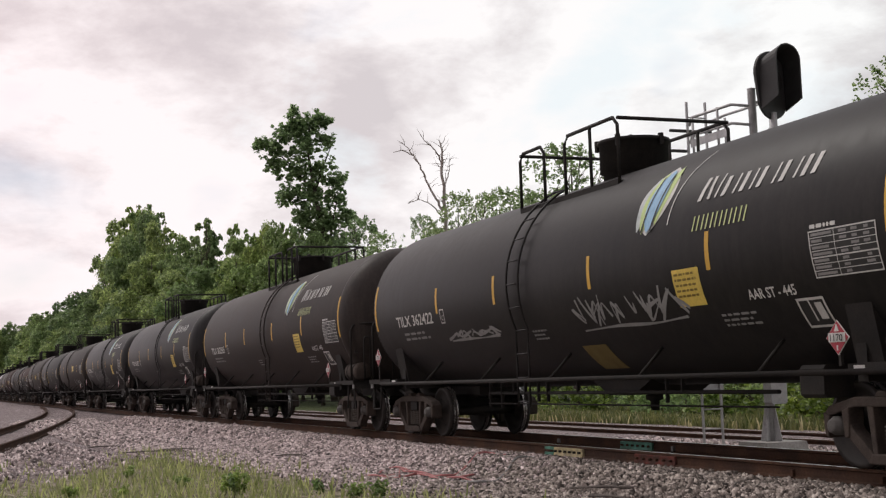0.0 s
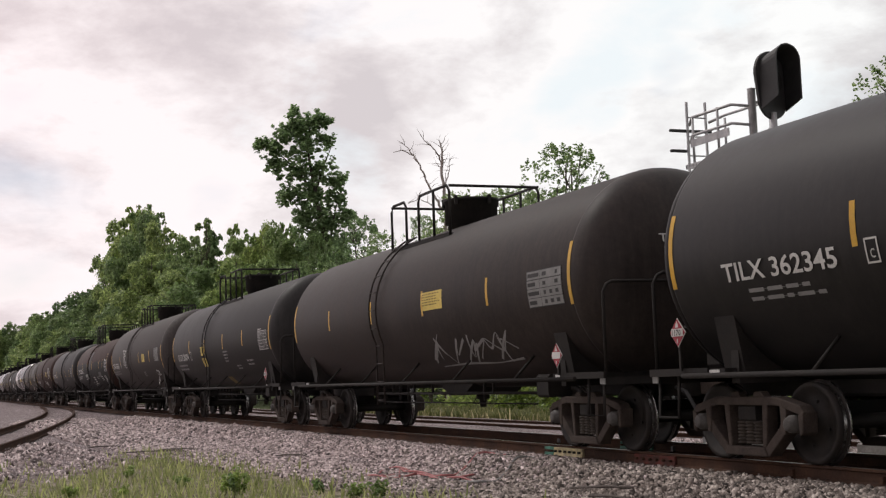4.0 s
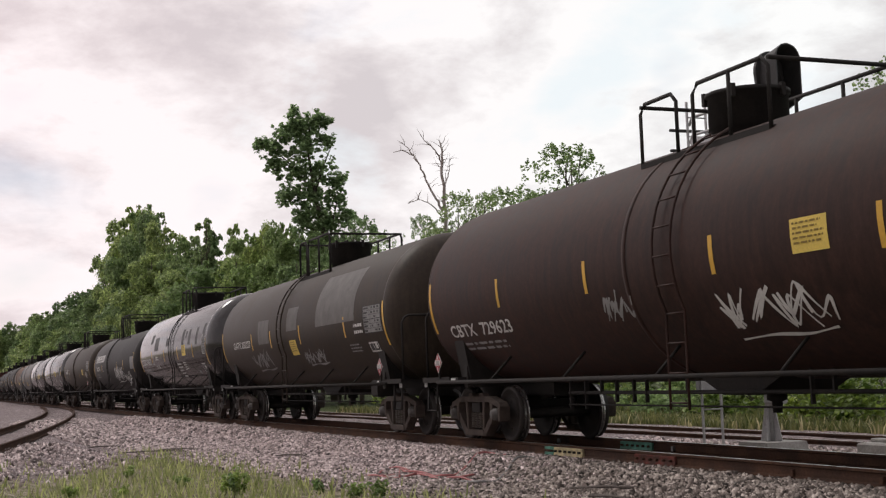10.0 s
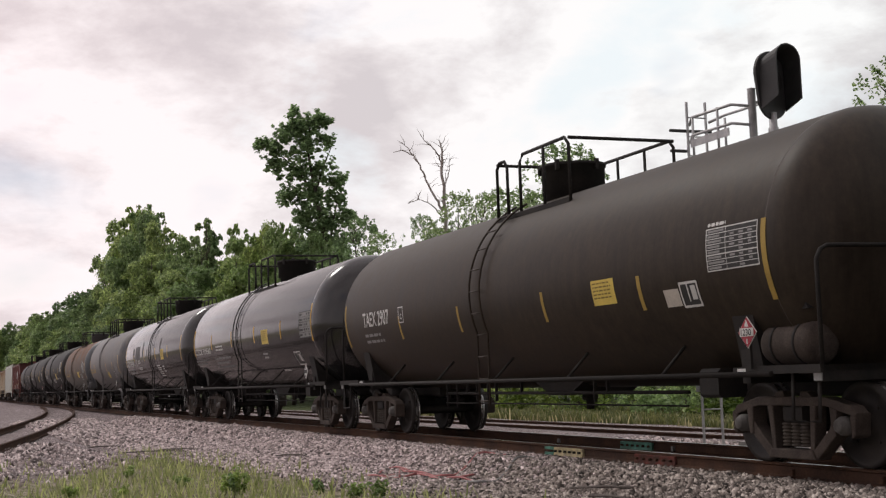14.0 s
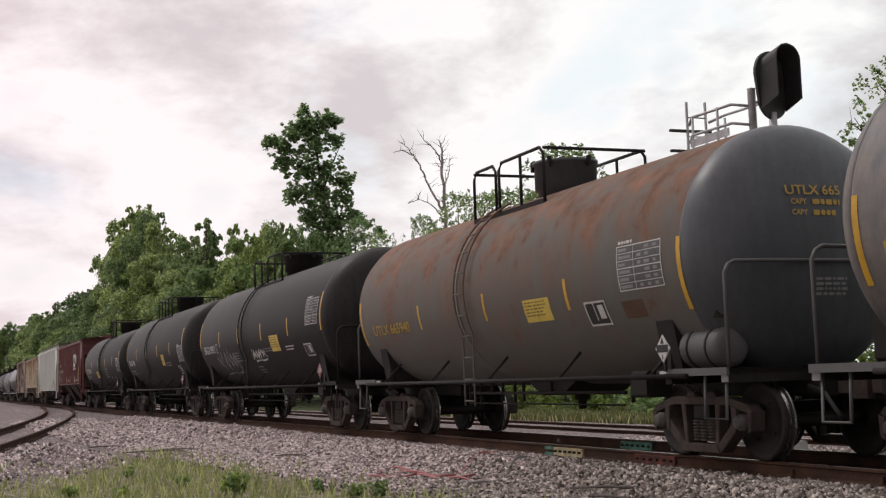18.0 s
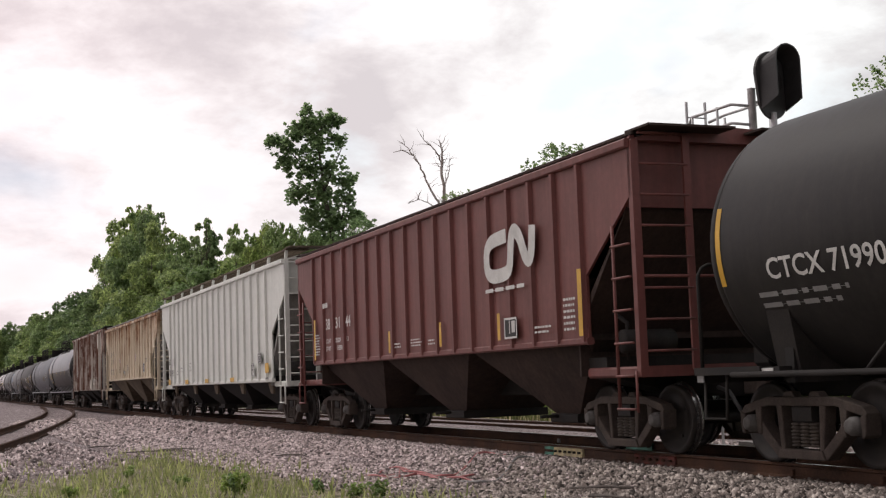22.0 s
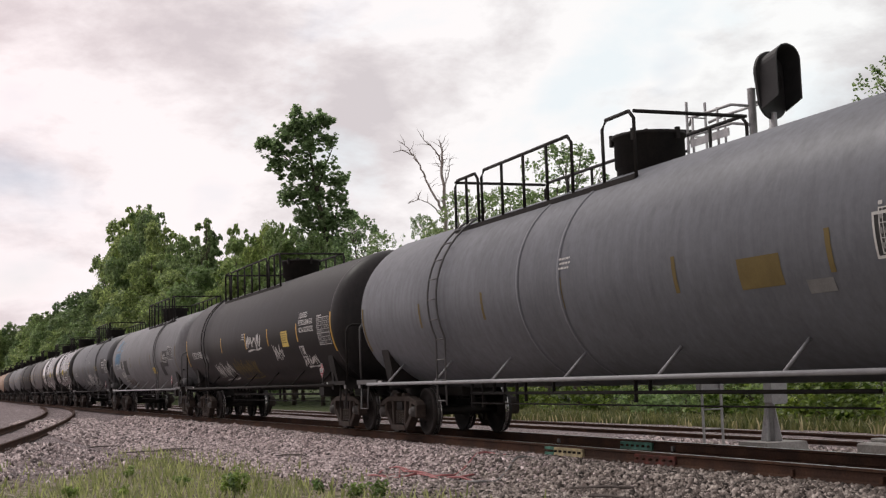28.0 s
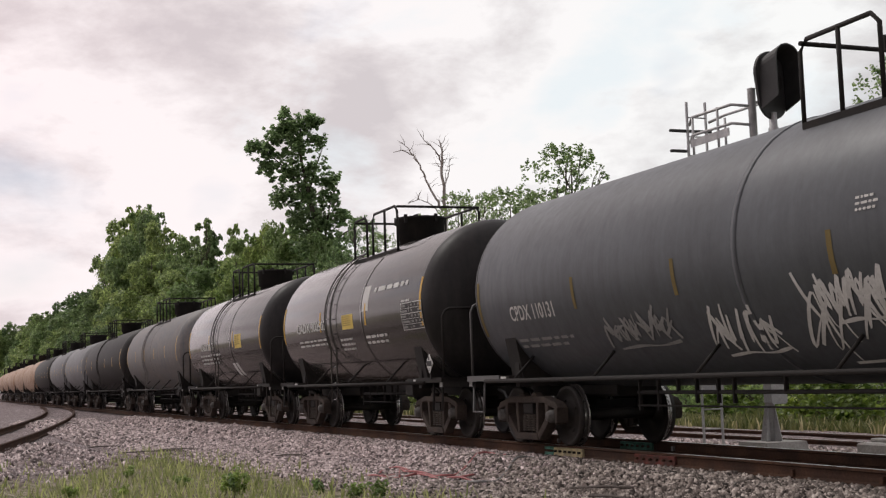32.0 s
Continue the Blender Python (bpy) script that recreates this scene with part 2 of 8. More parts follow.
def lathe(bm, prof, axis="x", n=24, mi=None, centre=(0, 0, 0)):
    """Turn (along, radius) points about an axis."""
    c = Vector(centre)
    rings = []
    for k, (a, r) in enumerate(prof):
        ring = []
        for i in range(n):
            t = 2 * math.pi * i / n
            u, w = math.cos(t) * r, math.sin(t) * r
            ring.append(bm.verts.new(c + Vector({"x": (a, u, w), "y": (u, a, w), "z": (u, w, a)}[axis])))
        rings.append(ring)
    fs = []
    for j, (q, w) in enumerate(zip(rings, rings[1:])):
        for k in range(n):
            f = bm.faces.new([q[k], q[(k + 1) % n], w[(k + 1) % n], w[k]])
            f.smooth = True
            f.material_index = mi[j] if mi else 0
            fs.append(f)
    fs += [bm.faces.new(rings[0]), bm.faces.new(rings[-1])]
    bmesh.ops.recalc_face_normals(bm, faces=fs)


def mesh_of(bm, name, mats):
    me = bpy.data.meshes.new(name)
    bm.to_mesh(me)
    bm.free()
    for m in (mats if isinstance(mats, (list, tuple)) else [mats]):
        me.materials.append(m)
    return me


def link(name, me, parent=None, m=None, label=""):
    ob = new(name, me)
    if parent is not None:
        ob.parent = parent
    if m is not None:
        ob.matrix_basis = m
    return tagged(ob, label)


def part(name, bm, mats, parent, label="", m=None):
    return link(name, mesh_of(bm, name, mats), parent, m, label)


def made(fn, *args):
    bm = bmesh.new()
    fn(bm, *args)
    return bm


def thing(name, label, category, group="", m=None, kind=""):
    ob = new(name)
    if m is not None:
        ob.matrix_basis = m
    return tagged(ob, label, category, group, kind)


# ---- the line: a very wide curve, rail tops at z = 0 ----
BEND = 8.34e-5


def on_line(s, off=0.0, z=0.0):
    t = BEND * s
    return Vector((math.sin(t) / BEND - math.sin(t) * off, (1 - math.cos(t)) / BEND + math.cos(t) * off, z))


def ground_height(x, y):
    """Height of the ground sheet: ballast shoulders under the three tracks, lower verges between."""
    yc = y - BEND * x * x / 2
    def bed(d, top, low, flat, slope):
        return top if d < flat else max(low, top - (d - flat) * slope)
    h = max(bed(abs(yc), -0.195, -0.42, 1.7, 0.3), bed(abs(yc - 6.75), -0.45, -0.62, 1.5, 0.3), -0.44)
    X = min(max(x + 100, 0), 130)
    spur = -0.45 - 0.05 * X - 0.0009 * X * X - 0.72
    if -135 < x < 30:
        h = max(h, bed(abs(y - spur), -0.2, -0.44, 1.5, 0.3))
    if yc > 9:
        h = max(-0.5, -0.6 + min(yc - 9, 8) * 0.03)
    return h


# ---- wheels and trucks, meshes shared by every car ----
def wheel_profile(side):
    prof = [(-0.09, 0.0), (-0.09, 0.14), (-0.03, 0.17), (-0.02, 0.36), (-0.065, 0.40), (-0.065, 0.455), (0.0, 0.458), (0.035, 0.46), (0.055, 0.464), (0.06, 0.485), (0.085, 0.485), (0.085, 0.41), (0.03, 0.37), (0.03, 0.17), (0.09, 0.14), (0.09, 0.0)]
    return [(a * side, max(r, 0.002)) for a, r in prof]


def wheelset_mesh():
    bm = bmesh.new()
    mi = [0, 0, 0, 0, 0, 0, 1, 0, 0, 1, 0, 0, 0, 0, 0]
    lathe(bm, wheel_profile(1), "y", 36, mi, (0, -0.755, 0))
    lathe(bm, wheel_profile(-1), "y", 36, mi, (0, 0.755, 0))
    pipe(bm, [(0, -1.05, 0), (0, 1.05, 0)], 0.085, 12)
    for y in (-0.79, 0.79):
        for k in range(4):
            a = k * math.pi / 2 + 0.4
            pipe(bm, [(0.25 * math.cos(a), y - 0.01, 0.25 * math.sin(a)), (0.25 * math.cos(a), y + 0.01, 0.25 * math.sin(a))], 0.02, 6)
    return mesh_of(bm, "wheelset", [M["wheel"], M["rim"]])


def side_frame_mesh():
    """Cast side frame: slim top chord, pedestals over the bearings, sloping arms down to the spring seat."""
    bm = bmesh.new()
    w = 0.085
    prism(bm, [(-1.1, 0.585), (-1.02, 0.665), (-0.6, 0.76), (0.6, 0.76), (1.02, 0.665), (1.1, 0.585), (1.06, 0.55), (0.6, 0.66), (-0.6, 0.66), (-1.06, 0.55)], -w, w)
    for s in (-1, 1):
        prism(bm, [(s * 1.1, 0.6), (s * 1.08, 0.36), (s * 1.02, 0.33), (s * 1.0, 0.56)], -w * 1.2, w * 1.2)
        prism(bm, [(s * 0.80, 0.62), (s * 0.77, 0.34), (s * 0.70, 0.34), (s * 0.68, 0.66)], -w * 1.2, w * 1.2)
        prism(bm, [(s * 0.78, 0.44), (s * 0.72, 0.33), (s * 0.42, 0.085), (s * 0.33, 0.16), (s * 0.64, 0.42), (s * 0.70, 0.5)], -w, w)
        prism(bm, [(s * 0.30, 0.18), (s * 0.37, 0.18), (s * 0.43, 0.68), (s * 0.33, 0.68)], -w * 0.95, w * 0.95)
        prism(bm, [(s * 0.12, 0.755), (s * 0.34, 0.755), (s * 0.28, 0.82), (s * 0.16, 0.82)], -w * 0.7, w * 0.7)
    prism(bm, [(-0.42, 0.085), (0.42, 0.085), (0.36, 0.19), (-0.36, 0.19)], -w * 1.3, w * 1.3)
    bmesh.ops.bevel(bm, geom=[e for e in bm.edges], offset=0.014, segments=2, affect="EDGES", profile=0.5)
    return mesh_of(bm, "side_frame", M["truck"])


def spring_mesh():
    bm = bmesh.new()
    for cx in (-0.16, 0.0, 0.16):
        prof, n = [(0.21, 0.002)], 7
        for k in range(n):
            z = 0.21 + 0.27 * k / n
            prof += [(z + 0.004, 0.055), (z + 0.012, 0.075), (z + 0.026, 0.075), (z + 0.034, 0.055)]
        prof.append((0.485, 0.002))
        lathe(bm, prof, "z", 10, None, (cx, 0, 0))
    return mesh_of(bm, "spring_nest", M["spring"])


def cap_mesh():
    return mesh_of(made(lathe, [(-0.11, 0.002), (-0.11, 0.05), (-0.1, 0.075), (-0.06, 0.085), (-0.055, 0.1), (0.08, 0.105), (0.08, 0.002)], "y", 14), "bearing_cap", M["bearing"])


def bolster_mesh():
    bm = bmesh.new()
    chamfer_box(bm, -0.17, 0.17, -1.06, 1.06, 0.48, 0.66, 0.02)
    box(bm, -0.5, 0.5, -0.6, -0.5, 0.36, 0.44)
    box(bm, -0.5, 0.5, 0.5, 0.6, 0.36, 0.44)
    pipe(bm, [(0, 0, 0.6), (0, 0, 0.8)], 0.2, 14)
    return mesh_of(bm, "bolster", M["iron"])


TR = {"wheelset": wheelset_mesh(), "side_frame": side_frame_mesh(), "spring": spring_mesh(), "cap": cap_mesh(), "bolster": bolster_mesh()}
WHEELSETS = []
CARS = []


def truck(car, x):
    t = link("truck", TR["bolster"], car, pose(x, 0, 0))
    for y in (-1.0, 1.0):
        f = link("side_frame", TR["side_frame"], t, pose(0, y, 0))
        link("spring_nest", TR["spring"], t, pose(0, y, 0))
        for sx in (-0.889, 0.889):
            link("bearing_cap", TR["cap"], t, pose(sx, y + (-0.06 if y < 0 else 0.06), 0.46, 0, 0, 0 if y < 0 else 180))
    for sx in (-0.889, 0.889):
        w = link("wheelset", TR["wheelset"], t)
        w.matrix_parent_inverse = Matrix.Translation((sx, 0, 0.457))
        WHEELSETS.append(w)
    return t


def coupler_mesh():
    bm = bmesh.new()
    box(bm, -0.62, -0.12, -0.09, 0.09, 0.76, 0.94)
    prism(bm, [(-0.16, -0.14), (0.06, -0.16), (0.09, -0.08), (0.02, -0.02), (0.09, 0.1), (0.03, 0.19), (-0.12, 0.15)], 0.70, 0.99, "z")
    bmesh.ops.bevel(bm, geom=list(bm.edges), offset=0.012, segments=1, affect="EDGES")
    return mesh_of(bm, "coupler", M["truck"])


COUPLER = coupler_mesh()
HOSE = mesh_of(made(pipe, [(-0.5, -0.42, 0.86), (-0.25, -0.42, 0.8), (-0.08, -0.4, 0.6), (0.0, -0.38, 0.5)], 0.028, 6), "brake_hose", M["black"])


def couplers(car, L):
    for s in (1, -1):
        link("coupler", COUPLER, car, pose(s * (L / 2), 0, 0, 0, 0, 0 if s > 0 else 180))
        link("brake_hose", HOSE, car, pose(s * (L / 2 - 0.05), 0, 0, 0, 0, 0 if s > 0 else 180))


# ---- marks laid on a shell or a flat side ----
class Skin:
    """Maps (along, up) metres on a car's side to its surface; up is counted from the shell's mid height."""
    def __init__(self, radius=None, mid=2.7, y=-1.5, rise=0.0):
        self.r, self.mid, self.y, self.rise = radius, mid, y, rise

    def at(self, a, v, lift=0.006):
        if self.r is None:
            return Vector((a, self.y - lift, self.mid + v))
        t = (v + self.rise) / self.r
        return Vector((a, -(self.r + lift) * math.cos(t), self.mid + (self.r + lift) * math.sin(t)))


def patch(skin, a, v, w, h, lift=0.006, lean=0.0, bm=None, mi=0, thick=True):
    """A rectangle of sheet on the skin, centre (a, v)."""
    bm = bm or bmesh.new()
    n = max(1, int(abs(h) / 0.14))
    rows = []
    for i in range(n + 1):
        q = v - h / 2 + h * i / n
        sh = lean * (q - v)
        rows.append([bm.verts.new(skin.at(a - w / 2 + sh, q, lift)), bm.verts.new(skin.at(a + w / 2 + sh, q, lift))])
    for p, q in zip(rows, rows[1:]):
        f = bm.faces.new([p[0], p[1], q[1], q[0]])
        f.material_index, f.smooth = mi, True
    return bm


def sheet(name, skin, a, v, w, h, mat, car, label="", lift=0.006, lean=0.0):
    return part(name, patch(skin, a, v, w, h, lift, lean), mat, car, label)


TEXTS = {}


def lettering(skin, text, a, v, size, mat, car, name="lettering", lift=0.012, lean=0.0, width=None):
    """Raised-paint letters, left edge at a, base line at v."""
    if text not in TEXTS:
        cu = bpy.data.curves.new("letters", "FONT")
        cu.body, cu.size, cu.resolution_u, cu.offset = text, 1.0, 3, 0.016
        ob = bpy.data.objects.new("letters", cu)
        me = bpy.data.meshes.new_from_object(ob)
        bpy.data.objects.remove(ob)
        TEXTS[text] = ([tuple(p.co) for p in me.vertices], [tuple(f.vertices) for f in me.polygons])
        bpy.data.meshes.remove(me)
    vs, fs = TEXTS[text]
    me = bpy.data.meshes.new(name)
    k = size / 0.72
    kx = width / max(x for x, y, z in vs) if width else k * 0.9
    me.from_pydata([skin.at(a + x * kx + y * lean * k, v + y * k, lift) for x, y, z in vs], [], fs)
    me.materials.append(mat)
    return link(name, me, car)


def bars(skin, a, v, w, h, rows, mat, car, name="stencil", seed=1, ink=0.45):
    """Unreadable stencil lines: each row one strip, thick where a word stands, a hair between."""
    rnd = random.Random(seed * 77 + int(a * 10))
    first = None
    for i in range(rows):
        q, t = v + h / 2 - (i + 0.5) * h / rows, h / rows * ink / 2
        x, end = a - w / 2, a + w / 2 - rnd.random() * w * 0.25
        steps = []
        while x < end:
            d = min(rnd.uniform(0.05, 0.2) * max(w, 0.5), end - x)
            steps += [(x, t), (x + d, t), (x + d + 0.002, t * 0.1), (x + d + 0.048 * max(w, 0.5), t * 0.1)]
            x += d + 0.05 * max(w, 0.5)
        bm, prev = bmesh.new(), None
        for x, k in steps[:-2]:
            cur = [bm.verts.new(skin.at(x, q - k, 0.01)), bm.verts.new(skin.at(x, q + k, 0.01))]
            if prev:
                bm.faces.new([prev[0], cur[0], cur[1], prev[1]])
            prev = cur
        ob = part(name if first is None else "line", bm, mat, first or car)
        first = first or ob
    return first


def framed_panel(skin, a, v, w, h, rows, car, back, ink, name="data_panel", label="", seed=3):
    """A ruled data panel: sheet, frame, row and column lines, short unreadable words, a heading above."""
    rnd = random.Random(seed * 5 + rows)
    p = sheet(name, skin, a, v, w, h, back, car, label)
    bm = bmesh.new()
    for x in (a - w / 2 + 0.008, a + w / 2 - 0.008):
        patch(skin, x, v, 0.016, h, 0.010, 0, bm)
    patch(skin, a - w * 0.11, v, 0.009, h, 0.010, 0, bm)
    for i in range(rows + 1):
        patch(skin, a, v - h / 2 + h * i / rows, w, 0.014 if i in (0, 3, rows) else 0.008, 0.010, 0, bm)
    tagged(part("ruling", bm, ink, p), kind="stuff")
    bm = bmesh.new()
    for i in range(rows):
        q, t = v + h / 2 - (i + 0.5) * h / rows, h / rows * 0.42
        long = rnd.uniform(0.16, 0.34) * w
        patch(skin, a - w * 0.46 + long / 2, q, long, t, 0.010, 0, bm)
        for k in range(3):
            if rnd.random() < 0.75:
                d = rnd.uniform(0.06, 0.12) * w
                patch(skin, a + w * (0.02 + 0.17 * k), q, d, t, 0.010, 0, bm)
    tagged(part("stencil", bm, M["dim"] if ink == M["white"] else ink, p), kind="stuff")
    if ink == M["white"]:
        bars(skin, a - w * 0.26, v + h / 2 + 0.05, w * 0.42, 0.05, 1, ink, car, "heading", seed, 0.8)
    return p


class HeadSkin:
    """Maps (sideways, up) metres on a car's right-hand tank head to its dished surface."""
    def __init__(self, h, r, mid, dome):
        self.h, self.r, self.mid, self.dome = h, r, mid, dome

    def at(self, a, v, lift=0.006):
        q = max(0.02, 1 - (math.hypot(a, v) / self.r) ** 2.5)
        return Vector((self.h + self.dome * math.sqrt(q) + lift, a, self.mid + v))


def outline_panel(skin, a, v, w, h, car, mat, name="test_panel"):
    """A black panel with a white outline, a divider and a filled field."""
    p = sheet(name, skin, a, v, w, h, M["black"], car, "black panel with a white outline", 0.005)
    loop = [(-1 + 0.5 * i, -1) for i in range(4)] + [(1, -1 + 0.5 * i) for i in range(4)] + [(1 - 0.5 * i, 1) for i in range(4)] + [(-1, 1 - 0.5 * i) for i in range(4)]
    bm, t = bmesh.new(), 0.03
    rings = [(bm.verts.new(skin.at(a + x * w / 2, v + y * h / 2, 0.011)), bm.verts.new(skin.at(a + x * (w / 2 - t), v + y * (h / 2 - t), 0.011))) for x, y in loop]
    for q, r in zip(rings, rings[1:] + rings[:1]):
        bm.faces.new([q[0], r[0], r[1], q[1]])
    part("outline", bm, mat, p)
    part("divider", patch(skin, a - w * 0.08, v + h * 0.08, t * 0.8, h * 0.7, 0.011), mat, p)
    part("field", patch(skin, a + w * 0.22, v + 0.02, w * 0.26, h * 0.55, 0.011), mat, p)
    return p


def plate_box(skin, a, v, w, h, car, mat):
    """A thin outlined box with a letter in it."""
    bm, t = bmesh.new(), 0.02
    loop = [(-1 + 0.5 * i, -1) for i in range(4)] + [(1, -1 + 0.5 * i) for i in range(4)] + [(1 - 0.5 * i, 1) for i in range(4)] + [(-1, 1 - 0.5 * i) for i in range(4)]
    rings = [(bm.verts.new(skin.at(a + x * w / 2, v + y * h / 2, 0.011)), bm.verts.new(skin.at(a + x * (w / 2 - t), v + y * (h / 2 - t), 0.011))) for x, y in loop]
    for q, r in zip(rings, rings[1:] + rings[:1]):
        bm.faces.new([q[0], r[0], r[1], q[1]])
    p = part("plate_box", bm, mat, car)
    lettering(skin, "C", a - w * 0.16, v - h * 0.28, h * 0.36, mat, p, "letter", width=w * 0.36)
    return p


def scribble(skin, a, v, w, h, mat, car, seed, strokes=9, thick=0.038, name="spray_paint", label="sprayed scrawl"):
    """Crooked sprayed strokes side by side with a loose line under them, meaning nothing."""
    rnd = random.Random(seed)
    paths, first = [], None
    for k in range(strokes):
        cx, cw = a - w / 2 + w * (k + 0.5) / strokes, w / strokes
        ctl, side = [], rnd.choice((-1, 1))
        for i in range(rnd.randint(4, 7)):
            y = h * (rnd.uniform(0.15, 0.5) if i % 2 else -rnd.uniform(0.1, 0.5))
            ctl.append((side * rnd.uniform(0.1, 0.95) + 0.5 * y / h, y))
            side = -side if rnd.random() < 0.75 else side
        paths.append([(cx + x * cw, v + y) for x, y in ctl])
    if strokes > 5:
        paths.append([(a - w * 0.45, v - h * 0.52), (a - w * 0.1, v - h * 0.45), (a + w * 0.2, v - h * 0.5), (a + w * 0.48, v - h * 0.4)])
    for ctl in paths:
        pts = []
        for p, q in zip(ctl, ctl[1:]):
            pts += [(p[0] + (q[0] - p[0]) * i / 6, p[1] + (q[1] - p[1]) * i / 6) for i in range(6)]
        pts.append(ctl[-1])
        for _ in range(3):
            pts = [pts[0]] + [((p[0] + 2 * q[0] + o[0]) / 4, (p[1] + 2 * q[1] + o[1]) / 4) for p, q, o in zip(pts, pts[1:], pts[2:])] + [pts[-1]]
        prev, ph, bm = None, rnd.uniform(0, 6), bmesh.new()
        for i, (x, y) in enumerate(pts):
            q, o = pts[min(i + 1, len(pts) - 1)], pts[max(i - 1, 0)]
            d = Vector((q[0] - o[0], q[1] - o[1]))
            n = Vector((-d.y, d.x)).normalized() * thick * (0.5 + 0.2 * math.sin(i * 0.5 + ph))
            cur = (bm.verts.new(skin.at(x + n.x, y + n.y, 0.01)), bm.verts.new(skin.at(x - n.x, y - n.y, 0.01)))
            if prev:
                bm.faces.new([prev[0], prev[1], cur[1], cur[0]])
            prev = cur
        ob = part(name if first is None else "stroke", bm, mat, first or car, "" if first else label)
        first = first or ob
    return first


def placard(skin, a, v, size, car, mat, digits=""):
    """A diamond hazard placard on a small post in front of the shell."""
    s, y0, z = size / 2, -1.56, 2.58 + v
    a += 0.5 if a > 0 else -0.3
    diamond = lambda k, y: made(prism, [(a, z - s * k), (a + s * k, z), (a, z + s * k), (a - s * k, z)], y, y + 0.006)
    white = M["white"] if mat != M["white"] else M["black"]
    d = part("placard", diamond(1.0, y0), M["white"], car, "diamond hazard placard")
    part("field", diamond(0.93, y0 - 0.007), mat, d)
    part("number_field", made(box, a - s * 0.72, a + s * 0.72, y0 - 0.013, y0 - 0.008, z - s * 0.25, z + s * 0.28), white, d)
    part("symbol", made(prism, [(a - s * 0.2, z + s * 0.36), (a + s * 0.2, z + s * 0.36), (a + s * 0.12, z + s * 0.55), (a, z + s * 0.78), (a - s * 0.13, z + s * 0.52)], y0 - 0.013, y0 - 0.008), white, d)
    part("class_mark", made(box, a - s * 0.05, a + s * 0.05, y0 - 0.013, y0 - 0.008, z - s * 0.72, z - s * 0.42), white, d)
    ink = M["black"] if mat != M["white"] else M["white"]
    if digits:
        lettering(Skin(None, z, y0 - 0.015), digits, a - s * 0.6, -s * 0.19, s * 0.4, ink, d, "number", width=s * 1.2)
    part("holder", made(box, a - 0.02, a + 0.02, y0 + 0.01, y0 + 0.04, 1.08, z), M["iron"], d)
    return d


# ---- tank cars ----
RUNGS = {}


def shell_profile(h, r, dome):
    prof = [(-h - dome, 0.01)]
    for i in range(1, 9):
        t = i / 8 * math.pi / 2
        prof.append((-h - dome * math.cos(t), r * math.sin(t) ** 0.8))
    prof += [(-h + 0.03, r + 0.001), (h - 0.03, r + 0.001)]
    for i in range(8, 0, -1):
        t = i / 8 * math.pi / 2
        prof.append((h + dome * math.cos(t), r * math.sin(t) ** 0.8))
    return prof + [(h + dome, 0.01)]


def side_ladder(car, x, r, mid, low=0.62, mat=None, top_angle=64):
    """Ladder on the near side: straight below the shell, then hugging it up to the platform."""
    mat = mat or M["iron"]
    pts = [Vector((0, -1.52, low)), Vector((0, -1.52, 1.2))]
    R = r + 0.09
    a0 = -math.acos(min(1.0, 1.52 / R)) if R > 1.52 else 0.0
    n = 12
    for i in range(n + 1):
        t = a0 + (radians(top_angle) - a0) * i / n
        pts.append(Vector((0, -R * math.cos(t), mid + R * math.sin(t))))
    lad = part("ladder", made(pipe, [p + Vector((x - 0.21, 0, 0)) for p in pts], 0.019, 6), mat, car)
    part("stile", made(pipe, [p + Vector((x + 0.21, 0, 0)) for p in pts], 0.019, 6), mat, lad)
    if mat.name not in RUNGS:
        RUNGS[mat.name] = mesh_of(made(pipe, [(-0.2, 0, 0), (0.2, 0, 0)], 0.013, 6), "rung", mat)
    d, step = 0.0, 0.08
    for p, q in zip(pts, pts[1:]):
        seg = (q - p).length
        while step < d + seg:
            link("rung", RUNGS[mat.name], lad, Matrix.Translation(p.lerp(q, (step - d) / seg) + Vector((x, 0, 0))))
            step += 0.36
        d += seg
    return lad


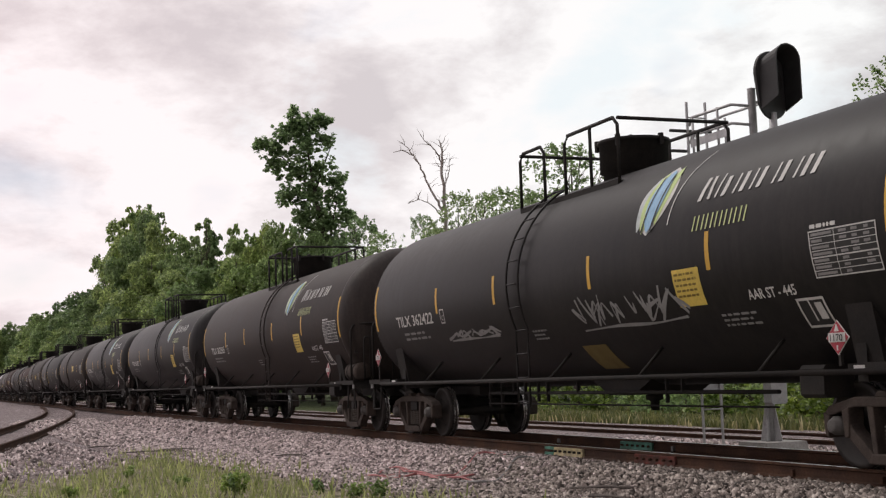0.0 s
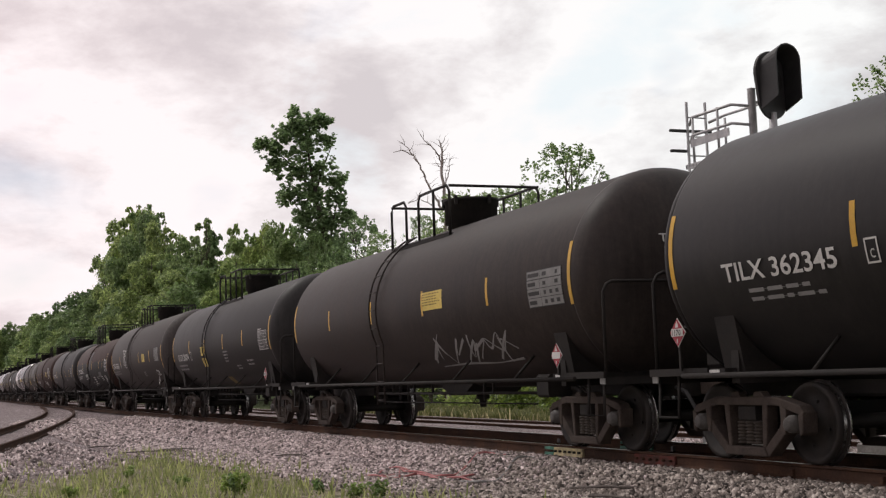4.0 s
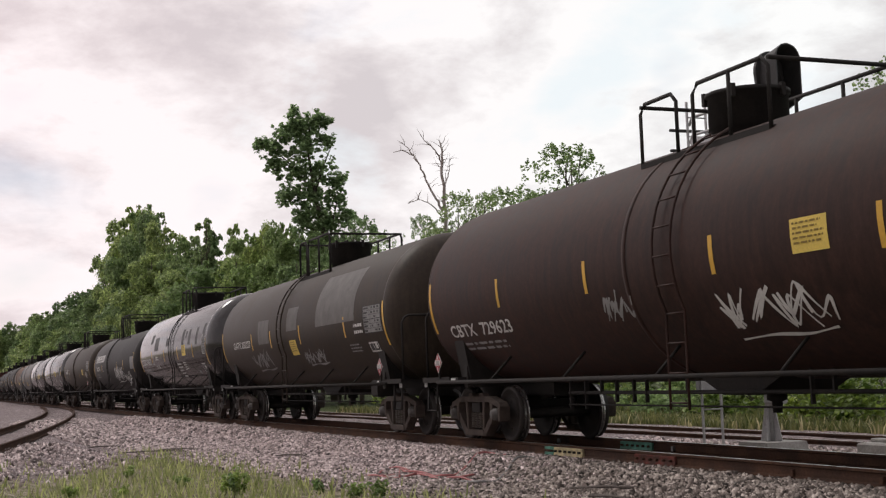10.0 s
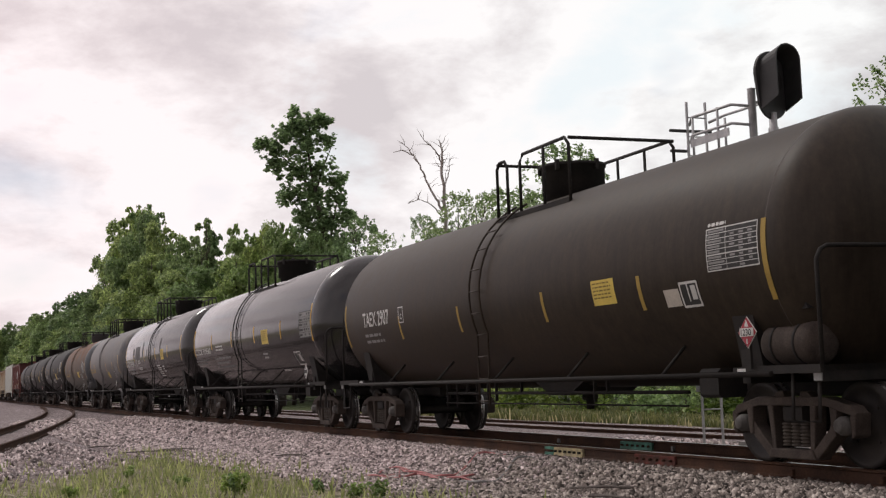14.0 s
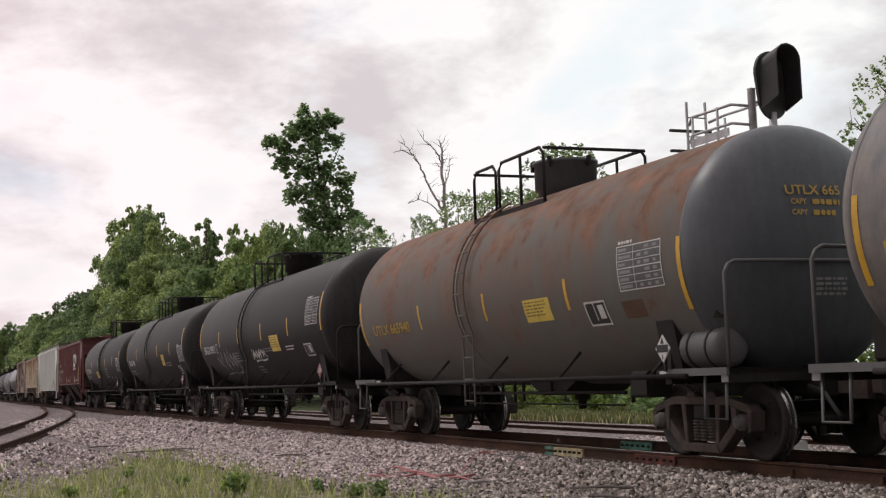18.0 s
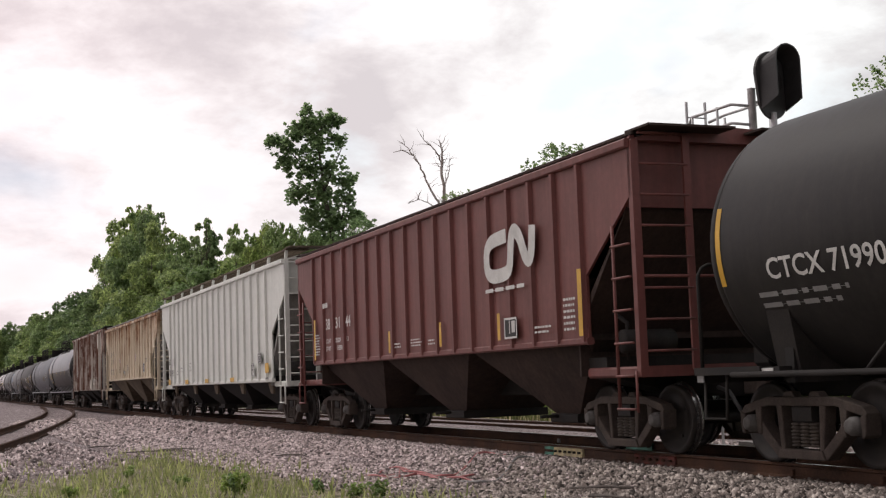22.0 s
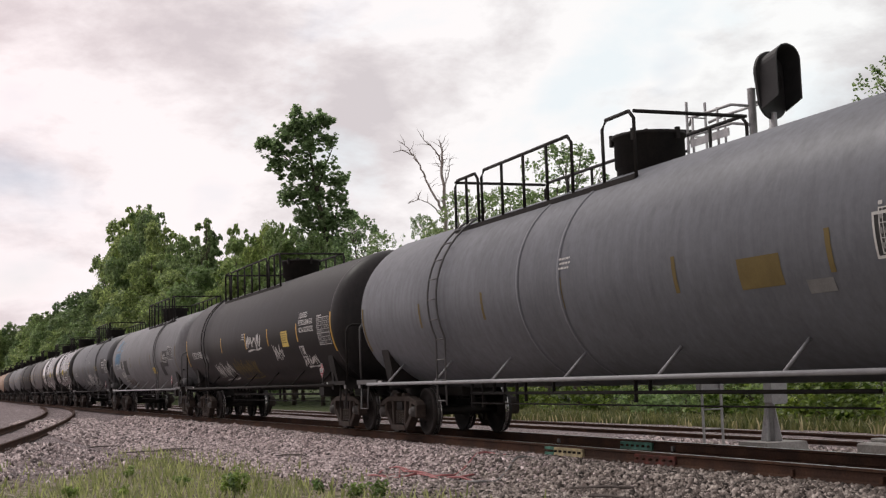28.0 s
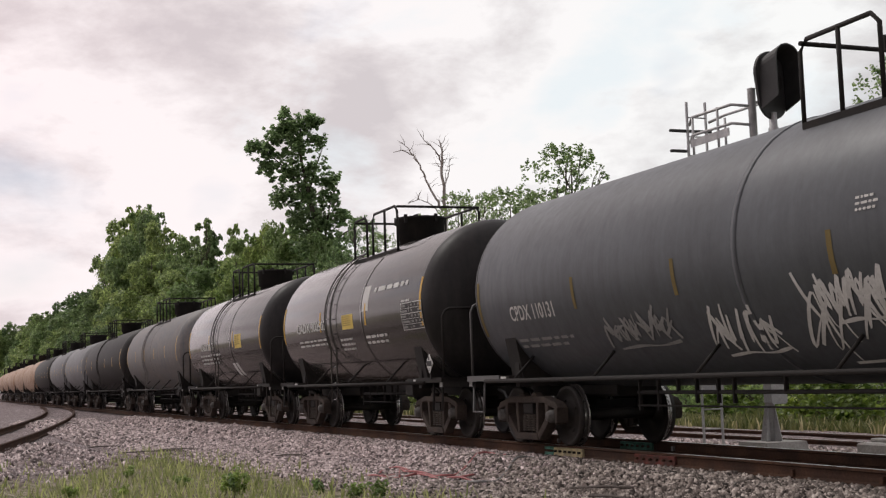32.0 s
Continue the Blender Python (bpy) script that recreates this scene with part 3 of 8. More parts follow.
def walkway(car, mid, r, x0, x1, loops, dome_x=0.25, dome_r=0.52, dome_h=0.54, dome_mat=None):
    """Top platform along both sides of the valve dome, with posts and rails; loops are the near side's rail bays."""
    z, w, top = mid + r - 0.25, 0.92, mid + r
    tall = 4.68 - z
    for side in (-1, 1):
        plat = bmesh.new()
        for y in (0.62, w):
            box(plat, x0, x1, side * y - 0.03, side * y + 0.03, z - 0.07, z + 0.01)
        for i in range(int((x1 - x0) / 0.16) + 1):
            xx = x0 + i * 0.16
            box(plat, xx, xx + 0.04, min(side * 0.6, side * w), max(side * 0.6, side * w), z - 0.03, z - 0.005)
        pl = part("platform", plat, M["iron"], car, "grated walkway")
    n = max(3, int((x1 - x0) / 1.0))
    for i in range(n):
        xx = x0 + 0.15 + (x1 - x0 - 0.3) * i / (n - 1)
        for y in (-0.88, 0.88):
            part("bracket", made(box, xx - 0.04, xx + 0.04, y - 0.03, y + 0.03, z - 0.2, z - 0.06), M["iron"], pl)
    q = 0.028
    for y, bays in ((-w, loops), (w, [(x0, x1)])):
        for a, b in bays:
            c = min(0.12, (b - a) / 4)
            rl = part("rail_loop", made(pipe, [(a, y, z - 0.05), (a, y, z + tall - c), (a + c, y, z + tall), (b - c, y, z + tall), (b, y, z + tall - c), (b, y, z - 0.05)], q, 6), M["iron"], car)
            k = int((b - a) / 1.0)
            for i in range(k):
                xx = a + (b - a) * (i + 1) / (k + 1)
                part("post", made(pipe, [(xx, y, z - 0.05), (xx, y, z + tall)], q, 6), M["iron"], rl)
    for xx in (x0, x1):
        part("end_rail", made(pipe, [(xx, -w, z + tall - 0.02), (xx, w, z + tall - 0.02)], q, 6), M["iron"], car)
    mat = dome_mat or M["iron"]
    dome = part("valve_dome", made(lathe, [(top - 0.2, 0.01), (top - 0.2, dome_r * 0.9), (top + 0.04, dome_r * 0.9), (top + 0.05, dome_r), (top + dome_h - 0.07, dome_r), (top + dome_h - 0.06, dome_r + 0.03), (top + dome_h - 0.01, dome_r + 0.03), (top + dome_h + 0.01, 0.01)], "z", 24, None, (dome_x, 0, 0)), mat, car)
    for k in range(5):
        a = k * 1.257 + 0.3
        u, v = dome_x + (dome_r + 0.03) * math.cos(a), (dome_r + 0.03) * math.sin(a)
        part("lid_bolt", made(box, u - 0.03, u + 0.03, v - 0.03, v + 0.03, top + dome_h - 0.14, top + dome_h + 0.03), M["iron"], dome)
    part("lid_handle", made(pipe, [(dome_x - 0.15, -0.1, top + dome_h), (dome_x - 0.12, -0.1, top + dome_h + 0.06), (dome_x + 0.12, -0.1, top + dome_h + 0.06), (dome_x + 0.15, -0.1, top + dome_h)], 0.018, 6), M["iron"], dome)


def end_gear(car, L, s, white_end=False, gear=None, air=0.0, posts=False):
    """Stub sill, end platform, steps and handrails at one end."""
    gear = gear or M["iron"]
    e = L / 2
    x = lambda a: s * (e - a)
    bm = bmesh.new()
    chamfer_box(bm, min(x(3.6), x(0.45)), max(x(3.6), x(0.45)), -0.33, 0.33, 0.74, 1.06, 0.03)
    part("stub_sill", bm, M["iron"], car)
    bm = bmesh.new()
    box(bm, min(x(2.2), x(0.62)), max(x(2.2), x(0.62)), -1.46, 1.46, 1.03, 1.1)
    box(bm, min(x(2.25), x(2.1)), max(x(2.25), x(2.1)), -1.3, 1.3, 0.92, 1.3)
    box(bm, min(x(0.72), x(0.62)), max(x(0.72), x(0.62)), -1.46, 1.46, 0.93, 1.1)
    pf = part("end_platform", bm, M["iron"], car)
    # hoop across the end, steps at both corners
    z1, c = 2.33, 0.14
    hx = x(0.94 if posts and s > 0 else 0.66)
    mx = x(0.6)
    hoop = [(hx, -1.42, 1.1), (hx, -1.42, z1 - c), (hx, -1.42 + c * 0.4, z1 - c * 0.3), (hx, -1.42 + c, z1), (mx, -0.95, z1), (mx, 0.95, z1), (hx, 1.42 - c, z1), (hx, 1.42 - c * 0.4, z1 - c * 0.3), (hx, 1.42, z1 - c), (hx, 1.42, 1.1)]
    part("handrail", made(pipe, hoop, 0.024, 8), gear, car)
    if posts and s > 0:
        for y, z in ((-1.2, 2.03), (-0.55, 2.12)):
            part("grab_post", made(pipe, [(x(0.7), y, 1.08), (x(0.7), y, z - 0.05), (x(0.7), y + 0.03, z), (x(0.7), y + 0.11, z), (x(0.7), y + 0.14, z - 0.05), (x(0.7), y + 0.14, 1.08)], 0.022, 8), gear, car)
    for y in (-1, 1):
        st = [(x(0.72), y * 1.42, 1.05), (x(0.72), y * 1.45, 0.52), (x(1.16), y * 1.45, 0.52), (x(1.16), y * 1.42, 1.05)]
        part("stirrup_step", made(pipe, st, 0.022, 6), gear, car)
        part("saddle", made(prism, [(y * 0.2, 1.0), (y * 1.25, 1.05), (y * 1.38, 1.75), (y * 1.05, 1.55), (y * 0.2, 1.25)], min(x(2.3), x(1.9)), max(x(2.3), x(1.9)), "x"), M["iron"], car)
    part("side_plate", made(box, min(x(1.9), x(0.6)), max(x(1.9), x(0.6)), -1.5, -1.462, 1.02, 1.11), gear, car)
    if s > 0 and air:
        part("air_reservoir", made(lathe, [(q * 0.43, max(0.01, air * p)) for q, p in ((-1, 0), (-0.98, 0.7), (-0.92, 0.92), (-0.8, 1), (0.8, 1), (0.92, 0.92), (0.98, 0.7), (1, 0))], "x", 18, None, (x(1.42), -1.12, 1.1 + air)), M["truck"] if gear == M["iron"] else gear, car)
        for q in (-0.2, 0.2):
            part("reservoir_strap", made(lathe, [(q - 0.02, air), (q - 0.02, air + 0.008), (q + 0.02, air + 0.008), (q + 0.02, air)], "x", 18, None, (x(1.42), -1.12, 1.1 + air)), M["iron"], car)
        part("bracket", made(prism, [(x(1.75), 1.72), (x(1.05), 1.78), (x(1.0), 1.7), (x(1.7), 1.66)], -1.3, -0.9), M["iron"], car)
    if s < 0:
        wheel = [(x(0.58), -0.45 + 0.27 * math.cos(k * 0.449), 1.98 + 0.27 * math.sin(k * 0.449)) for k in range(15)]
        bw = part("brake_wheel", made(pipe, wheel, 0.018, 6), gear, car)
        for k in range(3):
            q = k * 2.094 + 0.4
            part("spoke", made(pipe, [(x(0.58), -0.45, 1.98), (x(0.58), -0.45 + 0.26 * math.cos(q), 1.98 + 0.26 * math.sin(q))], 0.013, 5), gear, bw)
        part("brake_housing", made(chamfer_box, min(x(0.9), x(0.62)), max(x(0.9), x(0.62)), -0.66, -0.24, 1.1, 2.15, 0.05), M["iron"], car)
    if white_end:
        part("sill_plate", made(box, min(x(0.75), x(0.62)), max(x(0.75), x(0.62)), -1.475, -1.462, 0.94, 1.1), M["dim"], car, "pale sill end plate")
        part("sill_stencil", made(box, min(x(2.1), x(1.1)), max(x(2.1), x(1.1)), -1.472, -1.462, 1.045, 1.085), M["white"], car)


def tank_car(spec):
    """spec: front, rear (train metres), paint, and optional r, mid, walk, marks."""
    front, rear = spec["at"]
    L, c = front - rear, (front + rear) / 2
    top = spec.get("top", 4.03)
    r, pm = 1.57 + (top - 4.03) * 0.25, spec["paint"]
    mid = top - r
    far = spec.get("far", False)
    car = thing("tank_car", spec["label"], "tank car", "cars of the freight train", Matrix.Translation(on_line(c)))
    CARS.append((car, c))
    h, dome = L / 2 - 1.3, 0.66
    nose, tail = spec.get("nose", 0.0), spec.get("tail", 0.0)
    skin = Skin(r, mid, rise=2.66 - mid)
    prof = [(x + (nose if x > 0 else tail), q) for x, q in shell_profile(h, r, dome)]
    tank = part("tank", made(lathe, [(-h + tail - 0.02, r - 0.02)] + prof[8:11] + [(h + nose + 0.02, r - 0.02)], "x", 56, None, (0, 0, mid)), pm, car)
    for piece in (prof[:9], prof[10:]):
        part("tank_head", made(lathe, piece, "x", 56, None, (0, 0, mid)), spec.get("headmat", pm), car)
    for bx in spec.get("bands", ()):
        part("band", made(lathe, [(bx - 0.045, r - 0.02), (bx - 0.045, r + 0.012), (bx + 0.045, r + 0.012), (bx + 0.045, r - 0.02)], "x", 48, None, (0, 0, mid)), pm, car)
    for x in (-(L / 2 - 2.0) + tail, L / 2 - 2.0 + nose + spec.get("truck", 0.0)):
        truck(car, x)
    couplers(car, L)
    for s in (1, -1):
        end_gear(car, L + 2 * (nose if s > 0 else -0.55 * tail), s, spec.get("white_end", True), spec.get("gear"), spec.get("air", 0.0), spec.get("posts", False))
    for y in (-1.52, 1.52):
        part("side_rail", made(pipe, [(-L / 2 + 1.4 + tail, y, 1.02), (L / 2 - 1.4 + nose, y, 1.02)], 0.032, 8), spec.get("railmat", M["iron"]), car)
    n = spec.get("struts", 5)
    if tail > 0.2:
        part("draft_sill", made(chamfer_box, -L / 2 + 0.45, -L / 2 + 0.6 + tail, -0.22, 0.22, 0.74, 1.0, 0.02), M["iron"], car)
    for i in range(n):
        xx = (i - (n - 1) / 2) * 2.56 + 0.1
        sk = skin.at(xx + 0.02, -1.38, 0.0)
        part("strut", made(pipe, [(xx, -1.5, 1.03), (xx + 0.02, sk.y, sk.z)], 0.021, 6), spec.get("railmat", M["iron"]), car)
    lp = spec.get("loops", [(-1.83, -0.95), (-0.24, 1.4)])
    walkway(car, mid, r, lp[0][0], lp[-1][1], lp, spec.get("dome_x", 0.25), spec.get("dome_r", 0.52), dome_mat=spec.get("dome"))
    if not far:
        side_ladder(car, spec.get("ladder", -1.1), r, mid, mat=spec.get("laddermat", pm))
        # brake gear and outlet under the tank
        part("brake_pipe", made(pipe, [(-h + 3.4, -0.6, 0.8), (h - 3.2, -0.6, 0.8)], 0.03, 6), M["iron"], car)
        part("brake_rod", made(pipe, [(-h + 3.4, -0.62, 0.62), (h - 3.2, -0.62, 0.62)], 0.014, 6), M["iron"], car)
        for q, low in ((0.15, 0.55), (0.65, 0.55), (1.15, 0.8), (1.6, 0.66), (2.1, 0.66), (2.45, 0.66), (3.5, 0.8), (6.1, 0.66), (6.5, 0.8)):
            part("pipe_hanger", made(box, -h + 3.3 + q, -h + 3.33 + q, -0.635, -0.585, low, mid - r + 0.25), M["iron"], car)
        if spec.get("struts", 5) != 7:
            ox = spec.get("outlet", 0.5)
            part("outlet_valve", made(lathe, [(0.52, 0.01), (0.52, 0.06), (0.66, 0.07), (0.68, 0.13), (0.74, 0.13), (0.78, 0.09), (0.9, 0.2), (1.05, 0.24), (1.05, 0.01)], "z", 16, None, (ox, 0, 0)), M["iron"], car)
            part("outlet_skid", made(prism, [(ox - 0.95, 1.02), (ox - 0.35, 0.76), (ox + 0.35, 0.76), (ox + 0.95, 1.02)], -0.55, 0.55), M["iron"], car)
        part("valve_box", made(chamfer_box, L / 2 - 3.3, L / 2 - 2.9, -1.2, -0.8, 0.75, 1.1, 0.04), M["iron"], car)
    # reflective stripes
    ym = spec.get("stripe", M["yellow"])
    if spec.get("stripes", True):
        n = spec.get("nstripe", 4)
        places, upper, end_top = spec.get("stripe_at", ([-h + 2 * h * (i + 1) / (n + 1) for i in range(n)], 0.02, 0.3))
        for x in (-h + tail + 0.05, h + nose - 0.05):
            sheet("reflector", skin, x, end_top - 0.45, 0.09, 0.9, ym, car)
        for x in places:
            sheet("reflector", skin, x, upper - 0.225, 0.085, 0.45, ym, car)
    if spec.get("head"):
        text, mat, hv = spec["head"]
        hs = HeadSkin(h + nose, r, mid, dome)
        ha = spec.get("head_at", -0.5)
        lettering(hs, text, ha, hv + 0.02, 0.115, M[mat], car, "head_lettering", width=0.78, lift=0.03)
        for i in range(2):
            lettering(hs, "CAPY", ha + 0.06, hv - 0.1 - 0.13 * i, 0.068, M[mat], car, "head_stencil", lift=0.03)
            bars(hs, ha + 0.58, hv - 0.07 - 0.13 * i, 0.42, 0.08, 1, M[mat], car, "head_stencil", 4 + i, 0.8)
        bars(hs, ha + 0.62, hv - 1.08, 0.55, 0.24, 4, M["dim"], car, "head_stencil", 9, 0.55)
    # marks are laid out from a point a little ahead of the middle
    for mk in spec.get("marks", ()):
        mark(skin, car, mk[0], mk[1] + 0.15, *mk[2:])
    return car


def mark(skin, car, kind, a, v, *rest):
    """One mark: words, stencil lines, a panel, a sheet, a placard or spray paint."""
    if kind == "word":
        text, size, mat = rest[:3]
        lettering(skin, text, a, v, size, M[mat], car, width=rest[3] if len(rest) > 3 else None)
    elif kind == "bars":
        w, h, rows, mat = rest
        bars(skin, a, v, w, h, rows, M[mat], car, seed=int(a * 7 + v * 13) + 50)
    elif kind == "panel":
        w, h, rows, back, ink = rest
        framed_panel(skin, a, v, w, h, rows, car, M[back], M[ink], seed=int(a * 7) + 90)
    elif kind == "square":
        w, h = rest[:2]
        if w < 0.37:
            plate_box(skin, a, v, w * 0.85, h * 1.05, car, M[rest[2] if len(rest) > 2 else "white"])
        else:
            outline_panel(skin, a, v, w, h, car, M["white"])
    elif kind == "sheet":
        w, h, mat = rest[:3]
        sheet("patch" if mat not in ("amber",) else "warning_sheet", skin, a, v, w, h, M[mat], car)
        if mat == "amber":
            bars(skin, a, v + h * 0.08, w * 0.85, h * 0.72, 5, M["sheetink"], car, seed=5, ink=0.42)
    elif kind == "placard":
        mat, digits = rest
        placard(skin, a, v, 0.35, car, M[mat], digits)
    elif kind == "spray":
        w, h, mat, seed = rest[:4]
        scribble(skin, a, v, w, h, M[mat], car, seed, rest[4] if len(rest) > 4 else 9)
    elif kind == "blocks":
        slant_blocks(skin, car, a, v, *rest)
    elif kind == "round":
        disc = lambda k, y: made(prism, [(a + k * rest[0] * math.cos(q * 0.393), skin.mid + v + k * rest[1] * math.sin(q * 0.393)) for q in range(16)], skin.y - y, skin.y - y + 0.004)
        sign = part("round_mark", disc(1.0, 0.009), M[rest[2]], car)
        if rest[2] == "white":
            # a barred sign: red ring, white face, a dark figure and a red bar
            part("ring", disc(0.84, 0.014), M["red"], sign)
            part("face", disc(0.64, 0.019), M["white"], sign)
            flat = Skin(None, skin.mid, skin.y - 0.02)
            part("figure", patch(flat, a, v, rest[0] * 0.35, rest[1] * 0.7), M["black"], sign)
            part("bar", patch(flat, a, v, rest[0] * 0.22, rest[1] * 1.1, 0.01, -0.9), M["red"], sign)
    elif kind == "ribbon":
        ribbon(skin, car, a, v, *rest)
    elif kind == "notice":
        for i, (text, w, lean) in enumerate((("NOT FOR CLASS 3", 1.13, 0.12), ("FLAMMABLE", 0.76, 0), ("LIQUIDS WITH", 0.86, 0), ("API GRAVITY", 0.78, 0), ("GREATER THAN", 1.0, 0), ("50 DEGREES", 0.8, 0), ("SR 11961", 0.6, 0))):
            lettering(skin, text, a - w / 2 + 0.01 * i, v - 0.125 * i, 0.095, M["white"], car, "notice_line", lean=lean, width=w)
    elif kind == "lines":
        for i, text in enumerate(rest[1]):
            lettering(skin, text, a, v - rest[0] * 1.35 * i, rest[0], M[rest[2]], car, "notice_line")
    elif kind == "slants":
        slant_rows(skin, car, a, v, *rest)
    elif kind == "emblem":
        emblem(skin, car, a, v, *rest)


def block_row(spots, skin, mat, car, label):
    """Slanted bars, each a part of the first one."""
    first = None
    for q in spots:
        ob = part("block" if first else "name_blocks", patch(skin, *q), mat, first or car, "" if first else label)
        first = first or ob


def blade_patch(skin, car, name, mat, left, right, v0, v1, lift, n=14):
    """A curved strip on the skin between two edges given as functions of its height share."""
    bm, prev = bmesh.new(), None
    for i in range(n + 1):
        t = i / n
        q = v0 + (v1 - v0) * t
        cur = [bm.verts.new(skin.at(left(t), q, lift)), bm.verts.new(skin.at(max(right(t), left(t) + 0.002), q, lift))]
        if prev:
            bm.faces.new([prev[0], prev[1], cur[1], cur[0]])
        prev = cur
    return part(name, bm, mat, car)


def emblem(skin, car, a, v, size):
    """A leaf of four slim blades, a curved rule, and two rows of slanted outline blocks."""
    s = size
    arc = lambda t: math.sin(math.pi * min(max(t, 0.0), 1.0)) ** 0.75
    axis = lambda t: a + (t - 0.5) * 0.08 * s
    for name, mat, off, wd, lo, hi, lift in (("emblem_rim", "white", 0.02, 0.43, -0.55, 0.6, 0.006), ("emblem_blade", "leafgrey", -0.24, 0.13, -0.48, 0.42, 0.010), ("emblem_blade", "leafgreen", -0.1, 0.17, -0.52, 0.5, 0.014), ("emblem_blade", "leafgreen", 0.22, 0.14, -0.42, 0.56, 0.010), ("emblem_blade", "leafblue", 0.05, 0.2, -0.52, 0.52, 0.018)):
        blade_patch(skin, car, name, M[mat], lambda t: axis(t) + (off - wd * arc(t)) * s, lambda t: axis(t) + (off + wd * arc(t)) * s, v + lo * s, v + hi * s, lift)
    for off in (-0.1, 0.15):
        blade_patch(skin, car, "emblem_gap", M["black"], lambda t: axis(t) + (off - 0.02 + 0.03 * arc(t)) * s, lambda t: axis(t) + (off + 0.015 + 0.03 * arc(t)) * s, v - 0.5 * s, v + 0.4 * s, 0.022)
    blade_patch(skin, car, "emblem_rule", M["white"], lambda t: a + (0.52 + 0.3 * t * t) * s, lambda t: a + (0.545 + 0.3 * t * t) * s, v - 0.46 * s, v + 0.78 * s, 0.008)
    # words of the trade name: one or two slanted bars for each letter
    spots, x = [], a + 1.09
    for w in (0.42, 0.3, 0.27, 0.36, 0.32, 0.12, 0.2):
        h = 0.31 if w == 0.42 else 0.25
        y = v - 0.2 + h / 2
        spots.append((x + 0.05, y, 0.075, h, 0.01, 0.25))
        if w > 0.2:
            spots.append((x + w - 0.04, y, 0.035, h, 0.01, 0.25))
        if w == 0.42:
            spots.append((x + w / 2, y, 0.06, h, 0.01, 0.05))
        x += w + 0.055
    block_row(spots, skin, M["white"], car, "slanted white bars")
    spots = []
    for i in range(6):
        for dx in (0.0, 0.09):
            spots.append((a + 1.09 + 0.19 * i + dx, v - 0.48, 0.026, 0.18, 0.01, 0.15))
    block_row(spots, skin, M["lime"], car, "thin lime bars")


def slant_rows(skin, car, a, v, w, h, mat):
    """Two rows of tall slanted spray-painted bars and an arrow."""
    rnd = random.Random(8)
    top = None
    spots = []
    for row, (x0, x1, base, hh) in enumerate(((0.12, 0.72, 0.27, 0.46), (0.0, 1.0, -0.25, 0.48))):
        n = 5 if row == 0 else 9
        for i in range(n):
            x = a + (x0 + (x1 - x0) * (i + 0.5) / n - 0.5) * w
            spots.append((x, v + base * h, 0.085, hh * h * rnd.uniform(0.85, 1.0), 0.01, 0.3))
    ax = a + 0.62 * w
    spots += [(ax + 0.05, v + 0.2 * h, 0.09, 0.36 * h, 0.01, 0.75), (ax + 0.05, v - 0.14 * h, 0.09, 0.36 * h, 0.01, -0.6), (ax + 0.3, v + 0.04 * h, 0.6, 0.035, 0.013, 0.0)]
    for q in spots:
        ob = part("bar" if top else "spray_paint", patch(skin, *q), M[mat], top or car, "" if top else "pale blue sprayed bars and an arrow")
        top = top or ob


def slant_blocks(skin, car, a, v, w, h):
    """Six heavy slanted white blocks with dark slots, in pairs."""
    spots = []
    d = w / 6
    for i in range(6):
        x = a - w / 2 + d * (i + 0.5)
        spots.append((x - d * 0.22, v, d * 0.34, h * 0.55, 0.01, 0.25))
        spots.append((x + d * 0.22, v, d * 0.34, h * 0.55, 0.01, 0.25))
    block_row(spots, skin, M["white"], car, "slanted white blocks")


def ribbon(skin, car, a, v, w, h, t):
    """A white bent ribbon emblem: one stroke that runs round, across and up."""
    pts = [(0.45, 0.82), (0.12, 0.78), (0.02, 0.6), (0.02, 0.2), (0.12, 0.04), (0.45, 0.06), (0.52, 0.2), (0.55, 0.8), (0.62, 0.9), (0.72, 0.75), (0.82, 0.3), (0.9, 0.22), (0.95, 0.4), (0.98, 1.05)]
    fine = []
    for (x0, y0), (x1, y1) in zip(pts, pts[1:]):
        for k in range(4):
            fine.append((x0 + (x1 - x0) * k / 4, y0 + (y1 - y0) * k / 4))
    for _ in range(3):
        fine = [fine[0]] + [((p[0] + 2 * q[0] + s[0]) / 4, (p[1] + 2 * q[1] + s[1]) / 4) for p, q, s in zip(fine, fine[1:], fine[2:])] + [fine[-1]]
    bm, prev = bmesh.new(), None
    for i, (x, y) in enumerate(fine):
        p, q = fine[max(i - 1, 0)], fine[min(i + 1, len(fine) - 1)]
        d = Vector(((q[0] - p[0]) * w, (q[1] - p[1]) * h)).normalized() * t / 2
        c = (a - w / 2 + x * w, v - h / 2 + y * h)
        cur = [bm.verts.new(skin.at(c[0] - d.y, c[1] + d.x, 0.012)), bm.verts.new(skin.at(c[0] + d.y, c[1] - d.x, 0.012))]
        if prev:
            bm.faces.new([prev[0], prev[1], cur[1], cur[0]])
        prev = cur
    part("ribbon_emblem", bm, M["white"], car, "white bent ribbon emblem")


# ---- covered hopper cars ----
def bay_mesh(bm, xc, w, zb, pz):
    """A discharge pocket: wide at the sill, drawn in to a gate on all four sides."""
    top = [bm.verts.new(p) for p in ((xc - w, -1.44, zb), (xc + w, -1.44, zb), (xc + w, 1.44, zb), (xc - w, 1.44, zb))]
    low = [bm.verts.new(p) for p in ((xc - 0.33, -0.75, pz), (xc + 0.33, -0.75, pz), (xc + 0.33, 0.75, pz), (xc - 0.33, 0.75, pz))]
    for i in range(4):
        bm.faces.new([top[i], low[i], low[(i + 1) % 4], top[(i + 1) % 4]])
    bm.faces.new(low[::-1])
    bm.faces.new(top)
    bmesh.ops.recalc_face_normals(bm, faces=bm.faces)


